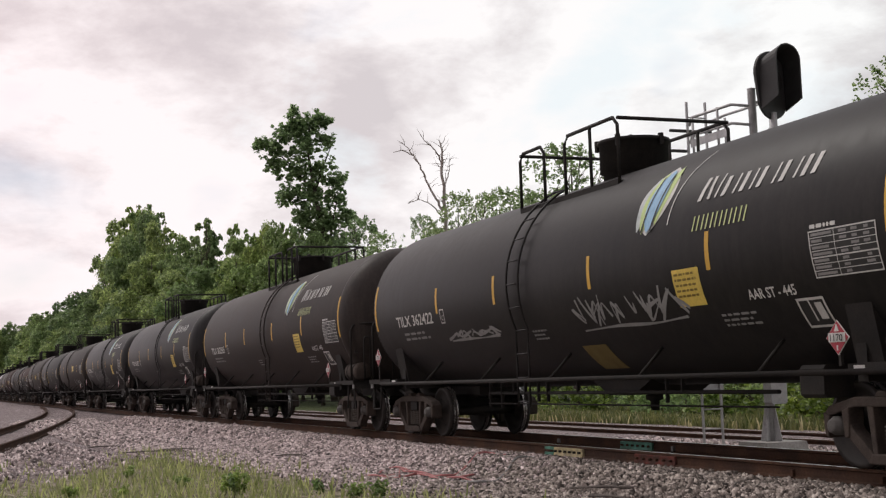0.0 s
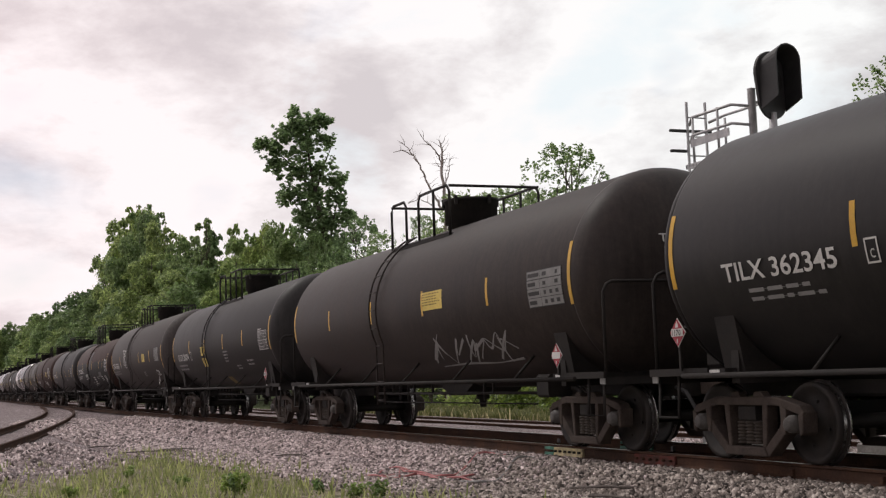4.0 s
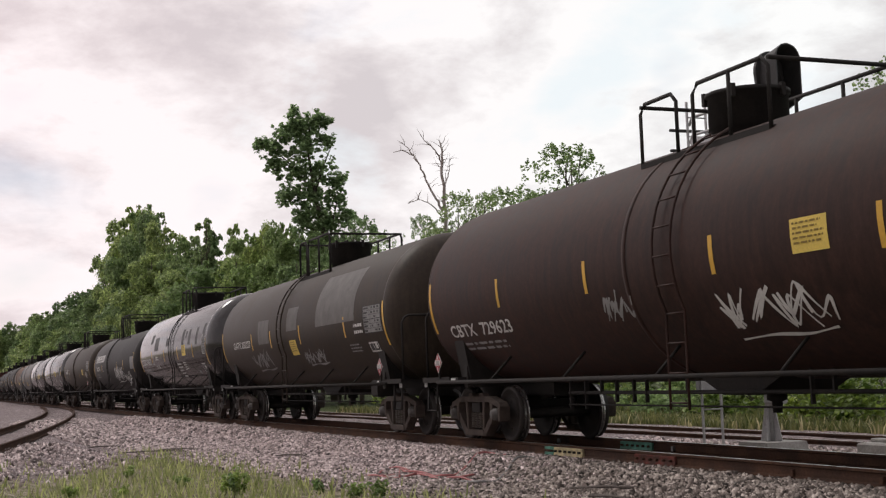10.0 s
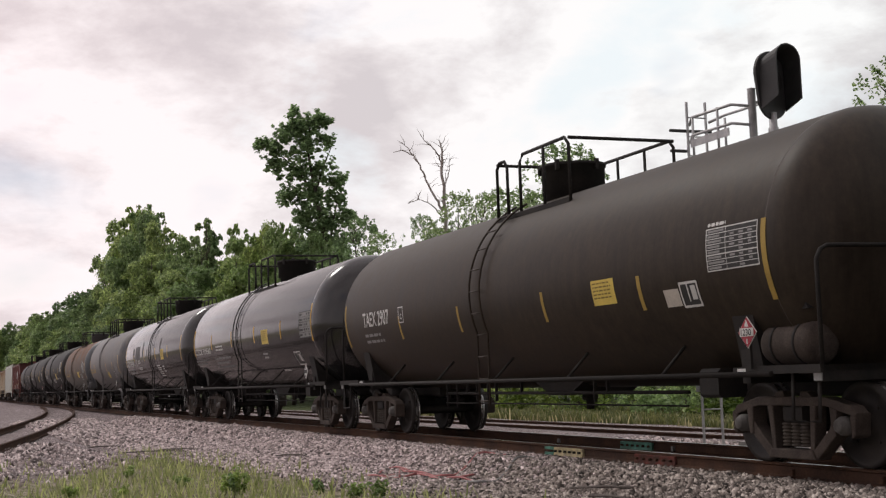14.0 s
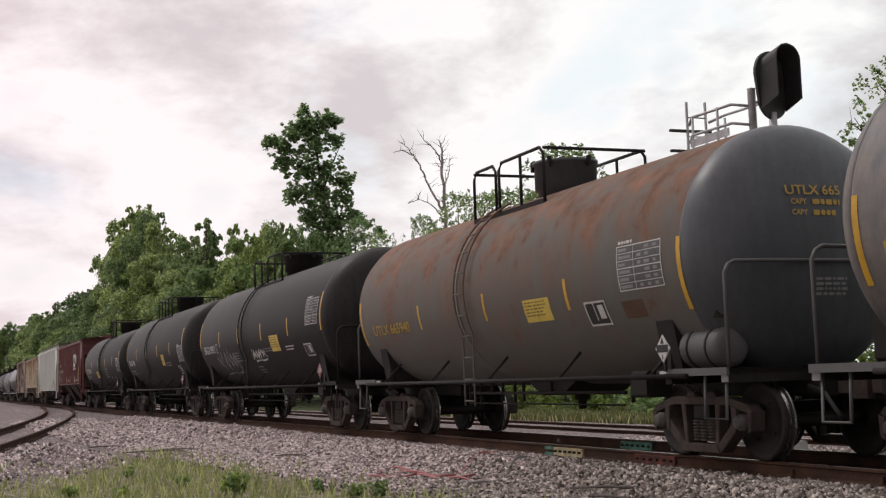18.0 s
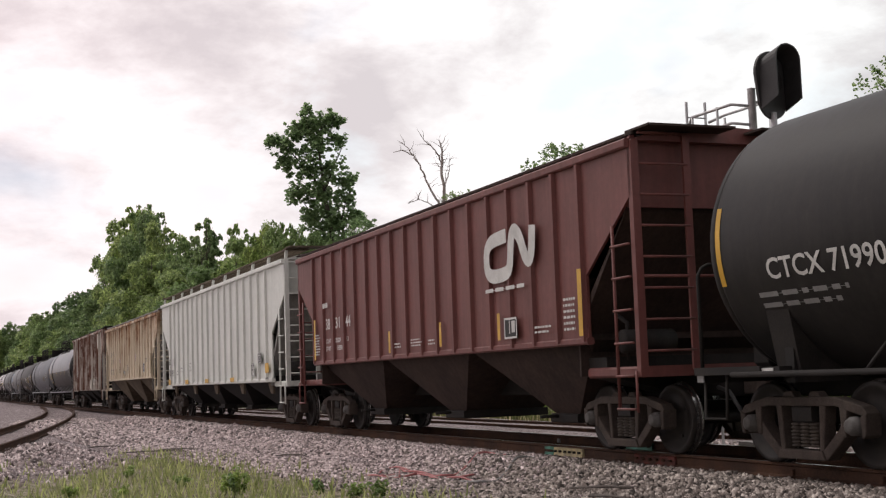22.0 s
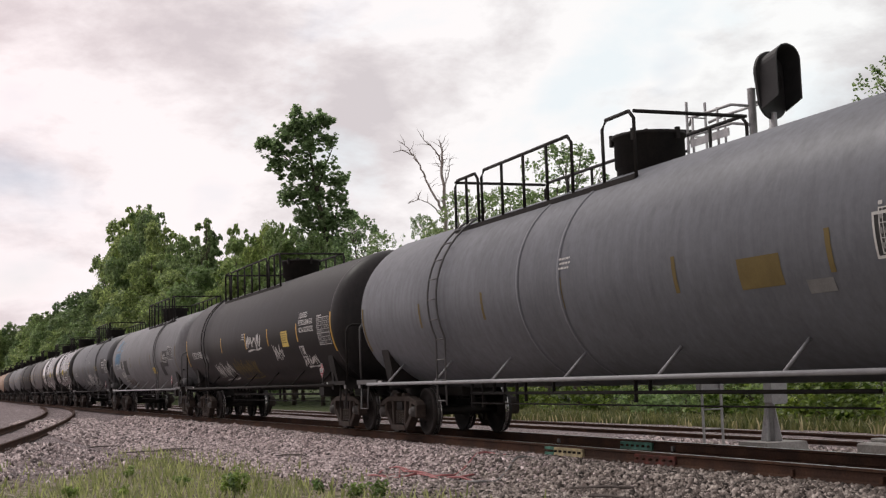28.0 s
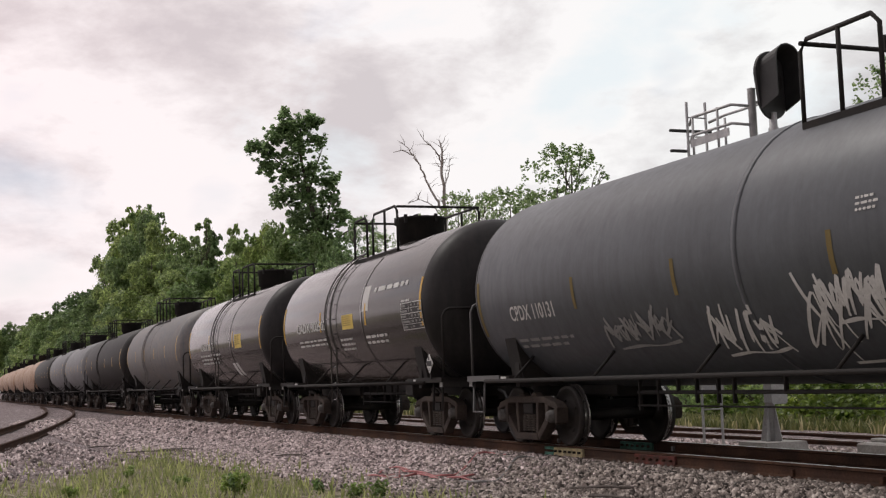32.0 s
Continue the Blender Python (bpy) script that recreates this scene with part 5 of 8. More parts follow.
    part("stile", made(box, lx - 0.02, lx + 0.02, 0.195, 0.23, 0.0, 6.36), M["galv"], lad)
    for i in range(17):
        part("rung", made(pipe, [(lx, -0.19, 0.3 + i * 0.36), (lx, 0.21, 0.3 + i * 0.36)], 0.014, 6), M["galv"], lad)
    part("ladder_plate", made(box, lx - 0.05, lx - 0.03, -0.28, 0.3, 0.98, 1.3), M["galv"], base, "grey plate on the ladder")
    for z, y0, y1 in ((5.81, -0.55, 0.35), (5.43, -0.55, -0.2)):
        part("cross_bar", made(chamfer_box, lx - 0.07, lx - 0.02, y0, y1, z - 0.025, z + 0.025, 0.008), M["signal"], base, "dark cross bar behind the ladder")
    for y, z in ((-0.35, 5.95), (0.35, 6.02), (-0.35, 5.62)):
        part("platform_rail", made(pipe, [(lx + 0.1, y * 0.6, z - 0.06), (lx + 0.4, y, z + 0.02), (-0.12, y, z), (0.0, 0.0, z - 0.04)], 0.026, 6), M["galv"], base)
    for x, y in ((lx + 0.42, -0.35), (-0.55, -0.35), (lx + 0.42, 0.35), (-0.55, 0.35)):
        part("platform_post", made(pipe, [(x, y, 5.1), (x, y, 5.99)], 0.026, 6), M["galv"], base)
    part("kick_plate", made(box, lx + 0.35, -0.2, -0.37, -0.355, 5.42, 5.56), M["galv"], base)
    deck = bmesh.new()
    for i in range(14):
        box(deck, lx + 0.2 + i * 0.11, lx + 0.24 + i * 0.11, -0.4, 0.4, 5.06, 5.1)
    for y in (-0.4, 0.37):
        box(deck, lx + 0.2, lx + 1.72, y, y + 0.03, 5.04, 5.12)
    part("platform", deck, M["galv"], base, "grated service platform")
    for y in (-0.3, 0.3):
        part("brace", made(pipe, [(0.0, 0.0, 4.3), (-0.9, y, 5.05)], 0.025, 6), M["galv"], base)


signal_mast()

for k, x in enumerate((-17.55, -14.9, -12.2, -9.5)):
    cb = thing("concrete_block", "pale weathered concrete edge block on the ballast", "concrete block", "edge blocks", Matrix.Translation((x, 4.55, -0.5)))
    part("body", made(chamfer_box, 0.0, 2.5, -0.22, 0.22, 0.0, 0.3, 0.03), M["concrete"], cb)
    part("lip", made(chamfer_box, 0.02, 2.48, 0.05, 0.25, 0.3, 0.36, 0.015), M["concrete"], cb)


# ---- stones, grass, cables ----
def scatter_mesh(name, base_v, base_f, places, mat):
    """Many small copies of one shape in one mesh. places: (n, 12) rows of a 3x3 turn-and-size matrix and a point."""
    base_v, base_f = np.array(base_v, float), np.array(base_f, int)
    n, nv, nf, k = len(places), len(base_v), len(base_f), base_f.shape[1]
    mats = places[:, :9].reshape(n, 3, 3)
    v = np.einsum("nij,vj->nvi", mats, base_v) + places[:, None, 9:]
    f = base_f[None] + (np.arange(n) * nv)[:, None, None]
    me = bpy.data.meshes.new(name)
    me.vertices.add(n * nv)
    me.vertices.foreach_set("co", v.ravel().astype(np.float32))
    me.loops.add(n * nf * k)
    me.loops.foreach_set("vertex_index", f.ravel().astype(np.int32))
    me.polygons.add(n * nf)
    me.polygons.foreach_set("loop_start", (np.arange(n * nf) * k).astype(np.int32))
    me.update(calc_edges=True)
    me.materials.append(mat)
    return me


def turns(rng, n, tilt=3.2):
    """n random rotations, as 3x3 matrices."""
    a, b, c = rng.uniform(0, 6.283, n), rng.uniform(-tilt, tilt, n), rng.uniform(-tilt, tilt, n)
    z, o = np.zeros(n), np.ones(n)
    rz = np.array([[np.cos(a), -np.sin(a), z], [np.sin(a), np.cos(a), z], [z, z, o]]).transpose(2, 0, 1)
    ry = np.array([[np.cos(b), z, np.sin(b)], [z, o, z], [-np.sin(b), z, np.cos(b)]]).transpose(2, 0, 1)
    rx = np.array([[o, z, z], [z, np.cos(c), -np.sin(c)], [z, np.sin(c), np.cos(c)]]).transpose(2, 0, 1)
    return rz @ ry @ rx


def wedge(x, y):
    """How far inside the grassy foreground patch a place is."""
    return np.minimum((x - -32.02) * 0.061 + (y - -4.76) * -0.998, (x - -32.02) * 0.370 + (y - -4.76) * 0.929)


def gravel():
    rng = np.random.default_rng(3)
    vs = np.array([(x, y, z) for x in (-0.8, 0.8) for y in (-0.8, 0.8) for z in (-0.7, 0.7)]) + rng.uniform(-0.42, 0.42, (8, 3))
    fs = [(0, 1, 3), (0, 3, 2), (4, 6, 7), (4, 7, 5), (0, 4, 5), (0, 5, 1), (2, 3, 7), (2, 7, 6), (0, 2, 6), (0, 6, 4), (1, 5, 7), (1, 7, 3)]
    def lot(n, x0, x1, y0, y1, s0, s1):
        x = rng.uniform(x0, x1, n)
        y = rng.uniform(y0, y1, n)
        keep = wedge(x, y) < rng.uniform(-0.6, 0.8, n)
        x, y = x[keep], y[keep]
        m = len(x)
        s = rng.uniform(s0, s1, m) * rng.uniform(0.7, 1.25, m)
        sc = np.stack([s * rng.uniform(0.7, 1.3, m), s * rng.uniform(0.7, 1.2, m), s * rng.uniform(0.5, 0.9, m)], 1)
        R = turns(rng, m) * sc[:, None, :]
        z = np.array([ground_height(a, b) for a, b in zip(x, y)]) + s * rng.uniform(-0.1, 0.45, m)
        return np.concatenate([R.reshape(m, 9), np.stack([x, y, z], 1)], 1)
    rows = np.concatenate([lot(46000, -22, -9.5, -4.6, -0.86, 0.014, 0.033), lot(42000, -36, -22, -5.6, -0.86, 0.016, 0.036), lot(16000, -60, -36, -6.5, -0.86, 0.028, 0.055),
                           lot(5000, -34, -20, -12, -6, 0.026, 0.045), lot(7000, -26, -10, 0.9, 5.2, 0.025, 0.045)])
    near = rows[:, 9] + rng.normal(0, 2.2, len(rows)) > -18.5
    me = scatter_mesh("ballast_stones", vs, fs, rows[~near], M["stone"])
    tagged(link("ballast_stones", me), "loose pinkish grey crushed ballast stones", "ballast", kind="stuff")
    me = scatter_mesh("dusty_stones", vs, fs, rows[near], M["dusty"])
    tagged(link("dusty_stones", me), "loose brown grey ballast stones, darkened for weaker light", "ballast", kind="stuff")


M["stone"] = surface("crushed stone", (0.56, 0.487, 0.48), (0.33, 0.277, 0.272), 0.92, 0.0, 9.0, 0.0, 0.25, island=0.8, spec=0.25)
# browner stone whose colour is also lowered for the weaker light near the joint
M["dusty"] = surface("dim brown crushed stone", (0.4, 0.36, 0.325), (0.15, 0.13, 0.118), 0.92, 0.0, 9.0, 0.0, 0.3, island=0.85, spec=0.25)
gravel()


def leaf_material(name, c1, c2, glow=0.35):
    m, nt, b = material(name)
    ri = node(nt, "ShaderNodeNewGeometry").outputs["Random Per Island"]
    oi = node(nt, "ShaderNodeObjectInfo").outputs["Random"]
    col = ramp(nt, ri, [(0.0, c1), (0.75, c2), (1.0, tuple(c * 1.45 for c in c2))])
    col = mix(nt, 1.0, col, ramp(nt, oi, [(0, (0.72, 0.8, 0.82)), (0.5, (0.98, 1.0, 0.95)), (1, (1.3, 1.22, 1.0))]), "MULTIPLY")
    tr = node(nt, "ShaderNodeBsdfTranslucent", {"Color": col})
    nt.links.new(col, b.inputs["Base Color"])
    b.inputs["Roughness"].default_value = 0.45
    b.inputs["Specular IOR Level"].default_value = 0.45
    mx = node(nt, "ShaderNodeMixShader", {0: glow})
    nt.links.new(b.outputs[0], mx.inputs[1])
    nt.links.new(tr.outputs[0], mx.inputs[2])
    nt.links.new(mx.outputs[0], nt.nodes["Material Output"].inputs[0])
    return m


M["leaf"] = leaf_material("dark summer foliage", (0.12, 0.185, 0.08), (0.33, 0.43, 0.19), 0.5)
M["leaf2"] = leaf_material("lighter summer foliage", (0.17, 0.25, 0.09), (0.38, 0.48, 0.19), 0.5)
# lighter copy of the foliage: extra light on the tall crown, put into colour
M["leaf_lit"] = leaf_material("brightened summer foliage", (0.2, 0.28, 0.13), (0.4, 0.5, 0.25), 0.6)
M["bush"] = leaf_material("bright undergrowth", (0.06, 0.11, 0.02), (0.2, 0.27, 0.06), 0.45)
M["grass"] = leaf_material("verge grass", (0.17, 0.22, 0.08), (0.38, 0.42, 0.2), 0.35)
M["bankgrass"] = leaf_material("rank green bank grass", (0.08, 0.11, 0.035), (0.19, 0.2, 0.085), 0.35)
M["drygrass"] = leaf_material("straw coloured grass", (0.3, 0.27, 0.16), (0.5, 0.46, 0.3), 0.35)

BLADE = [(-0.012, 0, 0), (0.012, 0, 0), (0.016, 0.06, 0.5), (0.004, 0.2, 1.0), (-0.004, 0.2, 1.0), (-0.008, 0.06, 0.5)]
BLADE_F = [(0, 1, 2, 5), (5, 2, 3, 4)]


def blades(name, label, n, fx, hmin, hmax, mat, seed, wide=1.0):
    rng = np.random.default_rng(seed)
    x, y = fx(rng, n)
    m = len(x)
    a = rng.uniform(0, 6.283, m)
    h = rng.uniform(hmin, hmax, m) * rng.uniform(0.6, 1.1, m)
    R = np.zeros((m, 3, 3))
    R[:, 0, 0], R[:, 0, 1], R[:, 1, 0], R[:, 1, 1] = np.cos(a) * wide, -np.sin(a) * h * 2, np.sin(a) * wide, np.cos(a) * h * 2
    R[:, 2, 2] = h
    z = np.array([ground_height(p, q) for p, q in zip(x, y)]) - 0.02
    me = scatter_mesh(name, BLADE, BLADE_F, np.concatenate([R.reshape(m, 9), np.stack([x, y, z], 1)], 1), mat)
    return tagged(link(name, me), label, "grass", kind="stuff")


def in_wedge(rng, n):
    x, y = rng.uniform(-32, -13, n), rng.uniform(-9.8, -3.2, n)
    w = wedge(x, y) + np.array([noise.noise(Vector((a * 1.1, b * 1.1, 5))) for a, b in zip(x, y)]) * 1.8 + np.array([noise.noise(Vector((a * 4.5, b * 4.5, 9))) for a, b in zip(x, y)]) * 1.4
    keep = w > rng.uniform(0.0, 1.1, n)
    return x[keep], y[keep]


blades("verge_grass", "patchy green grass at the ballast edge", 9000, in_wedge, 0.05, 0.24, M["grass"], 1)
blades("straw_grass", "dry straw coloured grass at the ballast edge", 6000, in_wedge, 0.04, 0.16, M["drygrass"], 2)
blades("bank_grass", "tall pale green grass behind the second track", 26000, lambda rng, n: (rng.uniform(-62, -12, n), 9.0 + rng.uniform(0, 1, n) ** 1.3 * 5.5), 0.15, 0.42, M["bankgrass"], 3, 2.0)
blades("bank_straw", "dry stalks behind the second track", 1600, lambda rng, n: (rng.uniform(-62, -12, n), 8.7 + rng.uniform(0, 1, n) * 3.0), 0.12, 0.4, M["drygrass"], 4, 1.8)


def leaf_cloud(centres, radii, per, size, seed, flat=0.8):
    """Leaf quads thrown round clump centres; returns placement rows."""
    rng = np.random.default_rng(seed)
    c = np.repeat(np.array(centres), per, 0)
    r = np.repeat(np.array(radii), per)
    n = len(c)
    d = rng.normal(0, 1, (n, 3))
    d /= np.linalg.norm(d, axis=1)[:, None]
    p = c + d * (r * rng.uniform(0.25, 1.0, n) ** 0.6)[:, None] * np.array([1, 1, flat])
    s = size * rng.uniform(0.6, 1.4, n)
    R = turns(rng, n, 0.9) * s[:, None, None]
    return np.concatenate([R.reshape(n, 9), p], 1)


LEAF = [(-0.5, -0.32, 0), (0.0, -0.5, 0.1), (0.5, -0.2, 0), (0.42, 0.36, -0.05), (-0.1, 0.5, 0.08), (-0.5, 0.2, -0.05)]
LEAF_F = [(0, 1, 2, 3), (0, 3, 4, 5)]


def facing_cloud(lobes, per, clump, size, seed, low=-0.35, loose=0.45):
    """Leaves in small clumps over the outer side of round lobes (x, y, z, r), turned outwards and upwards."""
    rng = np.random.default_rng(seed)
    lb = np.array(lobes)
    k = np.repeat(np.arange(len(lb)), np.maximum(4, per * (lb[:, 3] / lb[:, 3].mean()) ** 1.7).astype(int))
    n = len(k)
    u, t = rng.uniform(low, 1, n), rng.uniform(0, 6.283, n)
    q = np.sqrt(1 - u * u)
    d = np.stack([q * np.cos(t), q * np.sin(t), u], 1)
    c = lb[k, :3] + d * (lb[k, 3] * rng.uniform(0.72, 1.08, n))[:, None] * np.array([1, 1, 0.85])
    c, d = np.repeat(c, clump, 0), np.repeat(d, clump, 0)
    rr = np.repeat(lb[k, 3], clump)
    m = len(c)
    c = c + rng.normal(0, 1, (m, 3)) * (rr * 0.13)[:, None]
    z = d * 0.75 + np.array([0, 0, 0.55]) + rng.normal(0, loose, (m, 3))
    z /= np.linalg.norm(z, axis=1)[:, None]
    x = np.cross(rng.normal(0, 1, (m, 3)), z)
    x /= np.linalg.norm(x, axis=1)[:, None]
    y = np.cross(z, x)
    R = np.stack([x, y, z], 2) * (size * rng.uniform(0.6, 1.4, m))[:, None, None]
    return np.concatenate([R.reshape(m, 9), c], 1)


CROWNS = {}


def crown_mesh(kind, mat):
    """Crowns of unit height for several habits; each is a few hundred clumps of leaves."""
    key = (kind, mat.name)
    if key in CROWNS:
        return CROWNS[key]
    rnd = random.Random(hash(kind) % 1000 if isinstance(kind, int) else sum(map(ord, kind)))
    cs, rs = [], []
    if kind.startswith("broad"):
        # uneven round crown of many lobes over a shaded core
        lobes = [(0, 0, 0.5, 0.2), (0.05, -0.03, 0.66, 0.18), (-0.04, 0.04, 0.36, 0.18), (0, 0, 0.8, 0.1)]
        for _ in range(60):
            z = rnd.uniform(0.12, 0.95)
            w = 0.34 * math.sqrt(max(0.02, 1 - ((z - 0.42) / 0.56) ** 2)) * rnd.uniform(0.6, 1.1)
            t = rnd.uniform(0, 6.283)
            lobes.append((w * math.cos(t), w * math.sin(t), z, rnd.choice((0.03, 0.045, 0.07, 0.095)) * (1.15 - 0.4 * z)))
        lobes += [(rnd.uniform(-0.13, 0.13), rnd.uniform(-0.13, 0.13), rnd.uniform(0.8, 0.97), rnd.uniform(0.016, 0.032)) for _ in range(22)]
        me = scatter_mesh("crown", LEAF, LEAF_F, facing_cloud(lobes, 40, 7, 0.015, 7 + len(CROWNS)), mat)
        CROWNS[key] = me
        return me
    elif kind == "spire":
        # narrow pointed crown
        lobes = []
        for _ in range(60):
            z = rnd.uniform(0.1, 0.98)
            w = 0.17 * (1.02 - z) ** 0.7 * rnd.uniform(0.3, 1.15) + 0.02
            t = rnd.uniform(0, 6.283)
            lobes.append((w * math.cos(t), w * math.sin(t), z, rnd.uniform(0.035, 0.065) * (1.2 - 0.7 * z)))
        me = scatter_mesh("crown", LEAF, LEAF_F, facing_cloud(lobes, 34, 7, 0.0155, 7 + len(CROWNS)), mat)
        CROWNS[key] = me
        return me
    elif kind == "tall":
        # ragged slender crown built of lobes: sideways place, height, size, all for a tree of unit height
        lobes = [(-0.114, 0.947, 0.035), (-0.038, 0.945, 0.046), (-0.008, 0.945, 0.025), (-0.11, 0.985, 0.02), (-0.148, 0.904, 0.050), (-0.221, 0.874, 0.035), (-0.078, 0.869, 0.073), (-0.008, 0.876, 0.038), (-0.184, 0.805, 0.038), (-0.118, 0.783, 0.069), (-0.033, 0.780, 0.061), (0.027, 0.740, 0.034), (-0.139, 0.698, 0.044), (-0.063, 0.695, 0.072), (0.031, 0.679, 0.038), (-0.094, 0.614, 0.046), (-0.024, 0.608, 0.072), (0.052, 0.615, 0.042), (-0.049, 0.533, 0.072), (0.027, 0.530, 0.053), (-0.185, 0.85, 0.045), (-0.09, 0.92, 0.045), (0.104, 0.598, 0.019), (0.142, 0.574, 0.017), (0.088, 0.547, 0.026)]
        for _ in range(1500):
            u, z, r = rnd.choices(lobes, [q[2] ** 1.6 for q in lobes])[0]
            t, v, q = rnd.uniform(0, 6.283), rnd.uniform(-1, 1), rnd.uniform(0.15, 1.0)
            s = math.sqrt(1 - v * v) * r * q
            su, dep = u + s * math.cos(t), s * math.sin(t)
            cs.append((0.372 * su - 0.928 * dep, 0.928 * su + 0.372 * dep, z + r * q * v))
            rs.append(rnd.uniform(0.006, 0.015))
        per, size = 11, 0.009
    else:
        # sparse, open crown on visible branches
        for _ in range(300):
            z = rnd.uniform(0.42, 1.0)
            w = 0.3 * max(0.05, math.sin((z - 0.3) / 0.7 * math.pi * 0.92)) ** 0.7
            t, q = rnd.uniform(0, 6.283), rnd.uniform(0.2, 1)
            cs.append((w * q * math.cos(t), w * q * math.sin(t), z))
            rs.append(rnd.uniform(0.01, 0.03))
        per, size = 20, 0.0095
    me = scatter_mesh("crown", LEAF, LEAF_F, leaf_cloud(cs, rs, per, size, 7 + len(CROWNS)), mat)
    CROWNS[key] = me
    return me


def limbs(bm, rnd, h, spread, n, bare=False):
    """A tapered trunk and limbs of unit height."""
    lean = rnd.uniform(-0.02, 0.02)
    trunk = [Vector((lean * i + rnd.uniform(-0.006, 0.006), rnd.uniform(-0.006, 0.006), i / 8 * h)) for i in range(9)]
    pipe(bm, trunk, [0.02 * (1 - 0.11 * i) for i in range(9)], 8)
    for k in range(n):
        z = rnd.uniform(0.35, 0.9) * h
        i = min(7, int(z / h * 8))
        p = trunk[i].lerp(trunk[i + 1], z / h * 8 - i)
        a = rnd.uniform(0, 6.283)
        ln = spread * (1.15 - z / h) * rnd.uniform(0.7, 1.3)
        d = Vector((math.cos(a), math.sin(a), rnd.uniform(0.5, 1.2)))
        q = [p]
        for j in range(5):
            d = (d + Vector((rnd.uniform(-0.25, 0.25), rnd.uniform(-0.25, 0.25), rnd.uniform(-0.15, 0.25)))).normalized()
            q.append(q[-1] + d * ln / 5)
        pipe(bm, q, [0.007 * (1 - 0.18 * j) * (1.2 - z / h) + 0.001 for j in range(6)], 5)
        for j in (2, 3, 4):
            e = (d + Vector((rnd.uniform(-1, 1), rnd.uniform(-1, 1), rnd.uniform(-0.2, 0.6)))).normalized()
            f = (e + Vector((rnd.uniform(-0.5, 0.5), rnd.uniform(-0.5, 0.5), 0.2))).normalized()
            pipe(bm, [q[j], q[j] + e * ln * 0.2, q[j] + e * ln * 0.2 + f * ln * 0.2], [0.0025, 0.0016, 0.0008], 4)


TRUNKS = {}


def tree(x, y, h, kind, mat, label, seed=1, wide=1.0, name="tree", base=-0.5, trunk="bark"):
    rnd = random.Random(seed)
    t = thing(name, label, "tree", "trees of the wood", Matrix.Translation((x, y, base)) @ pose(0, 0, 0, 0, 0, 0 if kind == "tall" else rnd.uniform(0, 360)) @ Matrix.Diagonal((h * wide, h * wide, h, 1)))
    tk = (kind[:5], seed % 3)
    if tk not in TRUNKS:
        if kind == "tall":
            bm = bmesh.new()
            up = [Vector((0.372 * u, 0.928 * u, z)) for u, z in ((0, 0), (0.0, 0.3), (-0.01, 0.5), (-0.05, 0.7), (-0.07, 0.84), (-0.06, 0.95))]
            pipe(bm, up, [0.016, 0.013, 0.011, 0.007, 0.004, 0.001], 8)
            for i, (u, z) in ((3, (-0.19, 0.86)), (2, (0.03, 0.7)), (2, (0.12, 0.59)), (3, (0.01, 0.86)), (2, (-0.13, 0.68))):
                tip = Vector((0.372 * u, 0.928 * u, z))
                pipe(bm, [up[i], up[i].lerp(tip, 0.5) + Vector((0, 0, 0.01)), tip], [0.005, 0.003, 0.001], 5)
            TRUNKS[tk] = mesh_of(bm, "trunk", M[trunk])
        else:
            TRUNKS[tk] = mesh_of(made(limbs, random.Random(tk[1] + 11), 0.95, 0.5 if kind == "sparse" else 0.4, 16 if kind == "sparse" else 9), "trunk", M[trunk])
    link("trunk", TRUNKS[tk], t)
    link("crown", crown_mesh(kind, mat), t)
    return t


# the wood's edge: x, y, height, breadth, habit
WOODS = [(-960, 35.0, 48.2, 0.6, 0), (-972, 41.6, 50.3, 0.6, 1), (-960, 47.7, 50.8, 0.6, 2), (-972, 55.3, 50.1, 0.6, 0), (-960, 61.4, 54.2, 0.6, 1), (-640, 38, 36, 0.9, 1), (-520, 31, 31, 0.9, 2), (-463.1, 25.9, 28.9, 0.85, 0), (-345.5, 21.0, 23.2, 0.8, 1), (-306.0, 20.9, 23.1, 0.75, 2), (-262.5, 18.9, 21.8, 0.6, 0), (-232.5, 19.6, 26.6, 0.5, 1), (-218.5, 22.2, 31.2, 0.6, 2),
         (-191.1, 18.6, 28.6, 0.5, 0), (-177.9, 18.3, 26.8, 0.55, 1), (-159.7, 17.1, 21.7, 0.55, 2), (-150.3, 17.9, 19.3, 0.6, 0), (-133.5, 16.7, 18.9, 0.75, 3), (-132.1, 17.7, 17.5, 0.6, 3), (-123.0, 17.6, 17.0, 0.5, 3), (-110.9, 16.5, 15.4, 0.55, 1),
         (-107.8, 17.0, 15.1, 0.45, 2), (-100.4, 16.4, 14.8, 0.5, 0), (-98.6, 17.4, 13.9, 0.55, 1), (-93.0, 17.4, 12.9, 0.5, 2), (-85.3, 16.3, 11.0, 0.55, 0), (-431.0, 21.7, 18.4, 1.3, 1), (-294.7, 17.6, 15.4, 1.3, 2), (-224.7, 16.1, 17.8, 1.0, 0),
         (-182.6, 16.2, 18.6, 0.75, 1), (-156.2, 15.0, 17.5, 0.85, 2), (-136.4, 14.8, 14.3, 0.9, 0), (-121.0, 14.6, 13.4, 0.9, 1), (-108.5, 14.5, 12.7, 0.8, 2), (-98.3, 14.4, 11.4, 0.85, 0), (-89.8, 14.3, 10.6, 0.8, 1), (-82.5, 14.3, 9.3, 0.8, 2), (-76.2, 14.2, 8.4, 0.75, 0), (-165, 24, 17, 1.2, 1), (-118, 22, 14, 1.2, 2), (-84, 22, 9.5, 1.3, 0)]
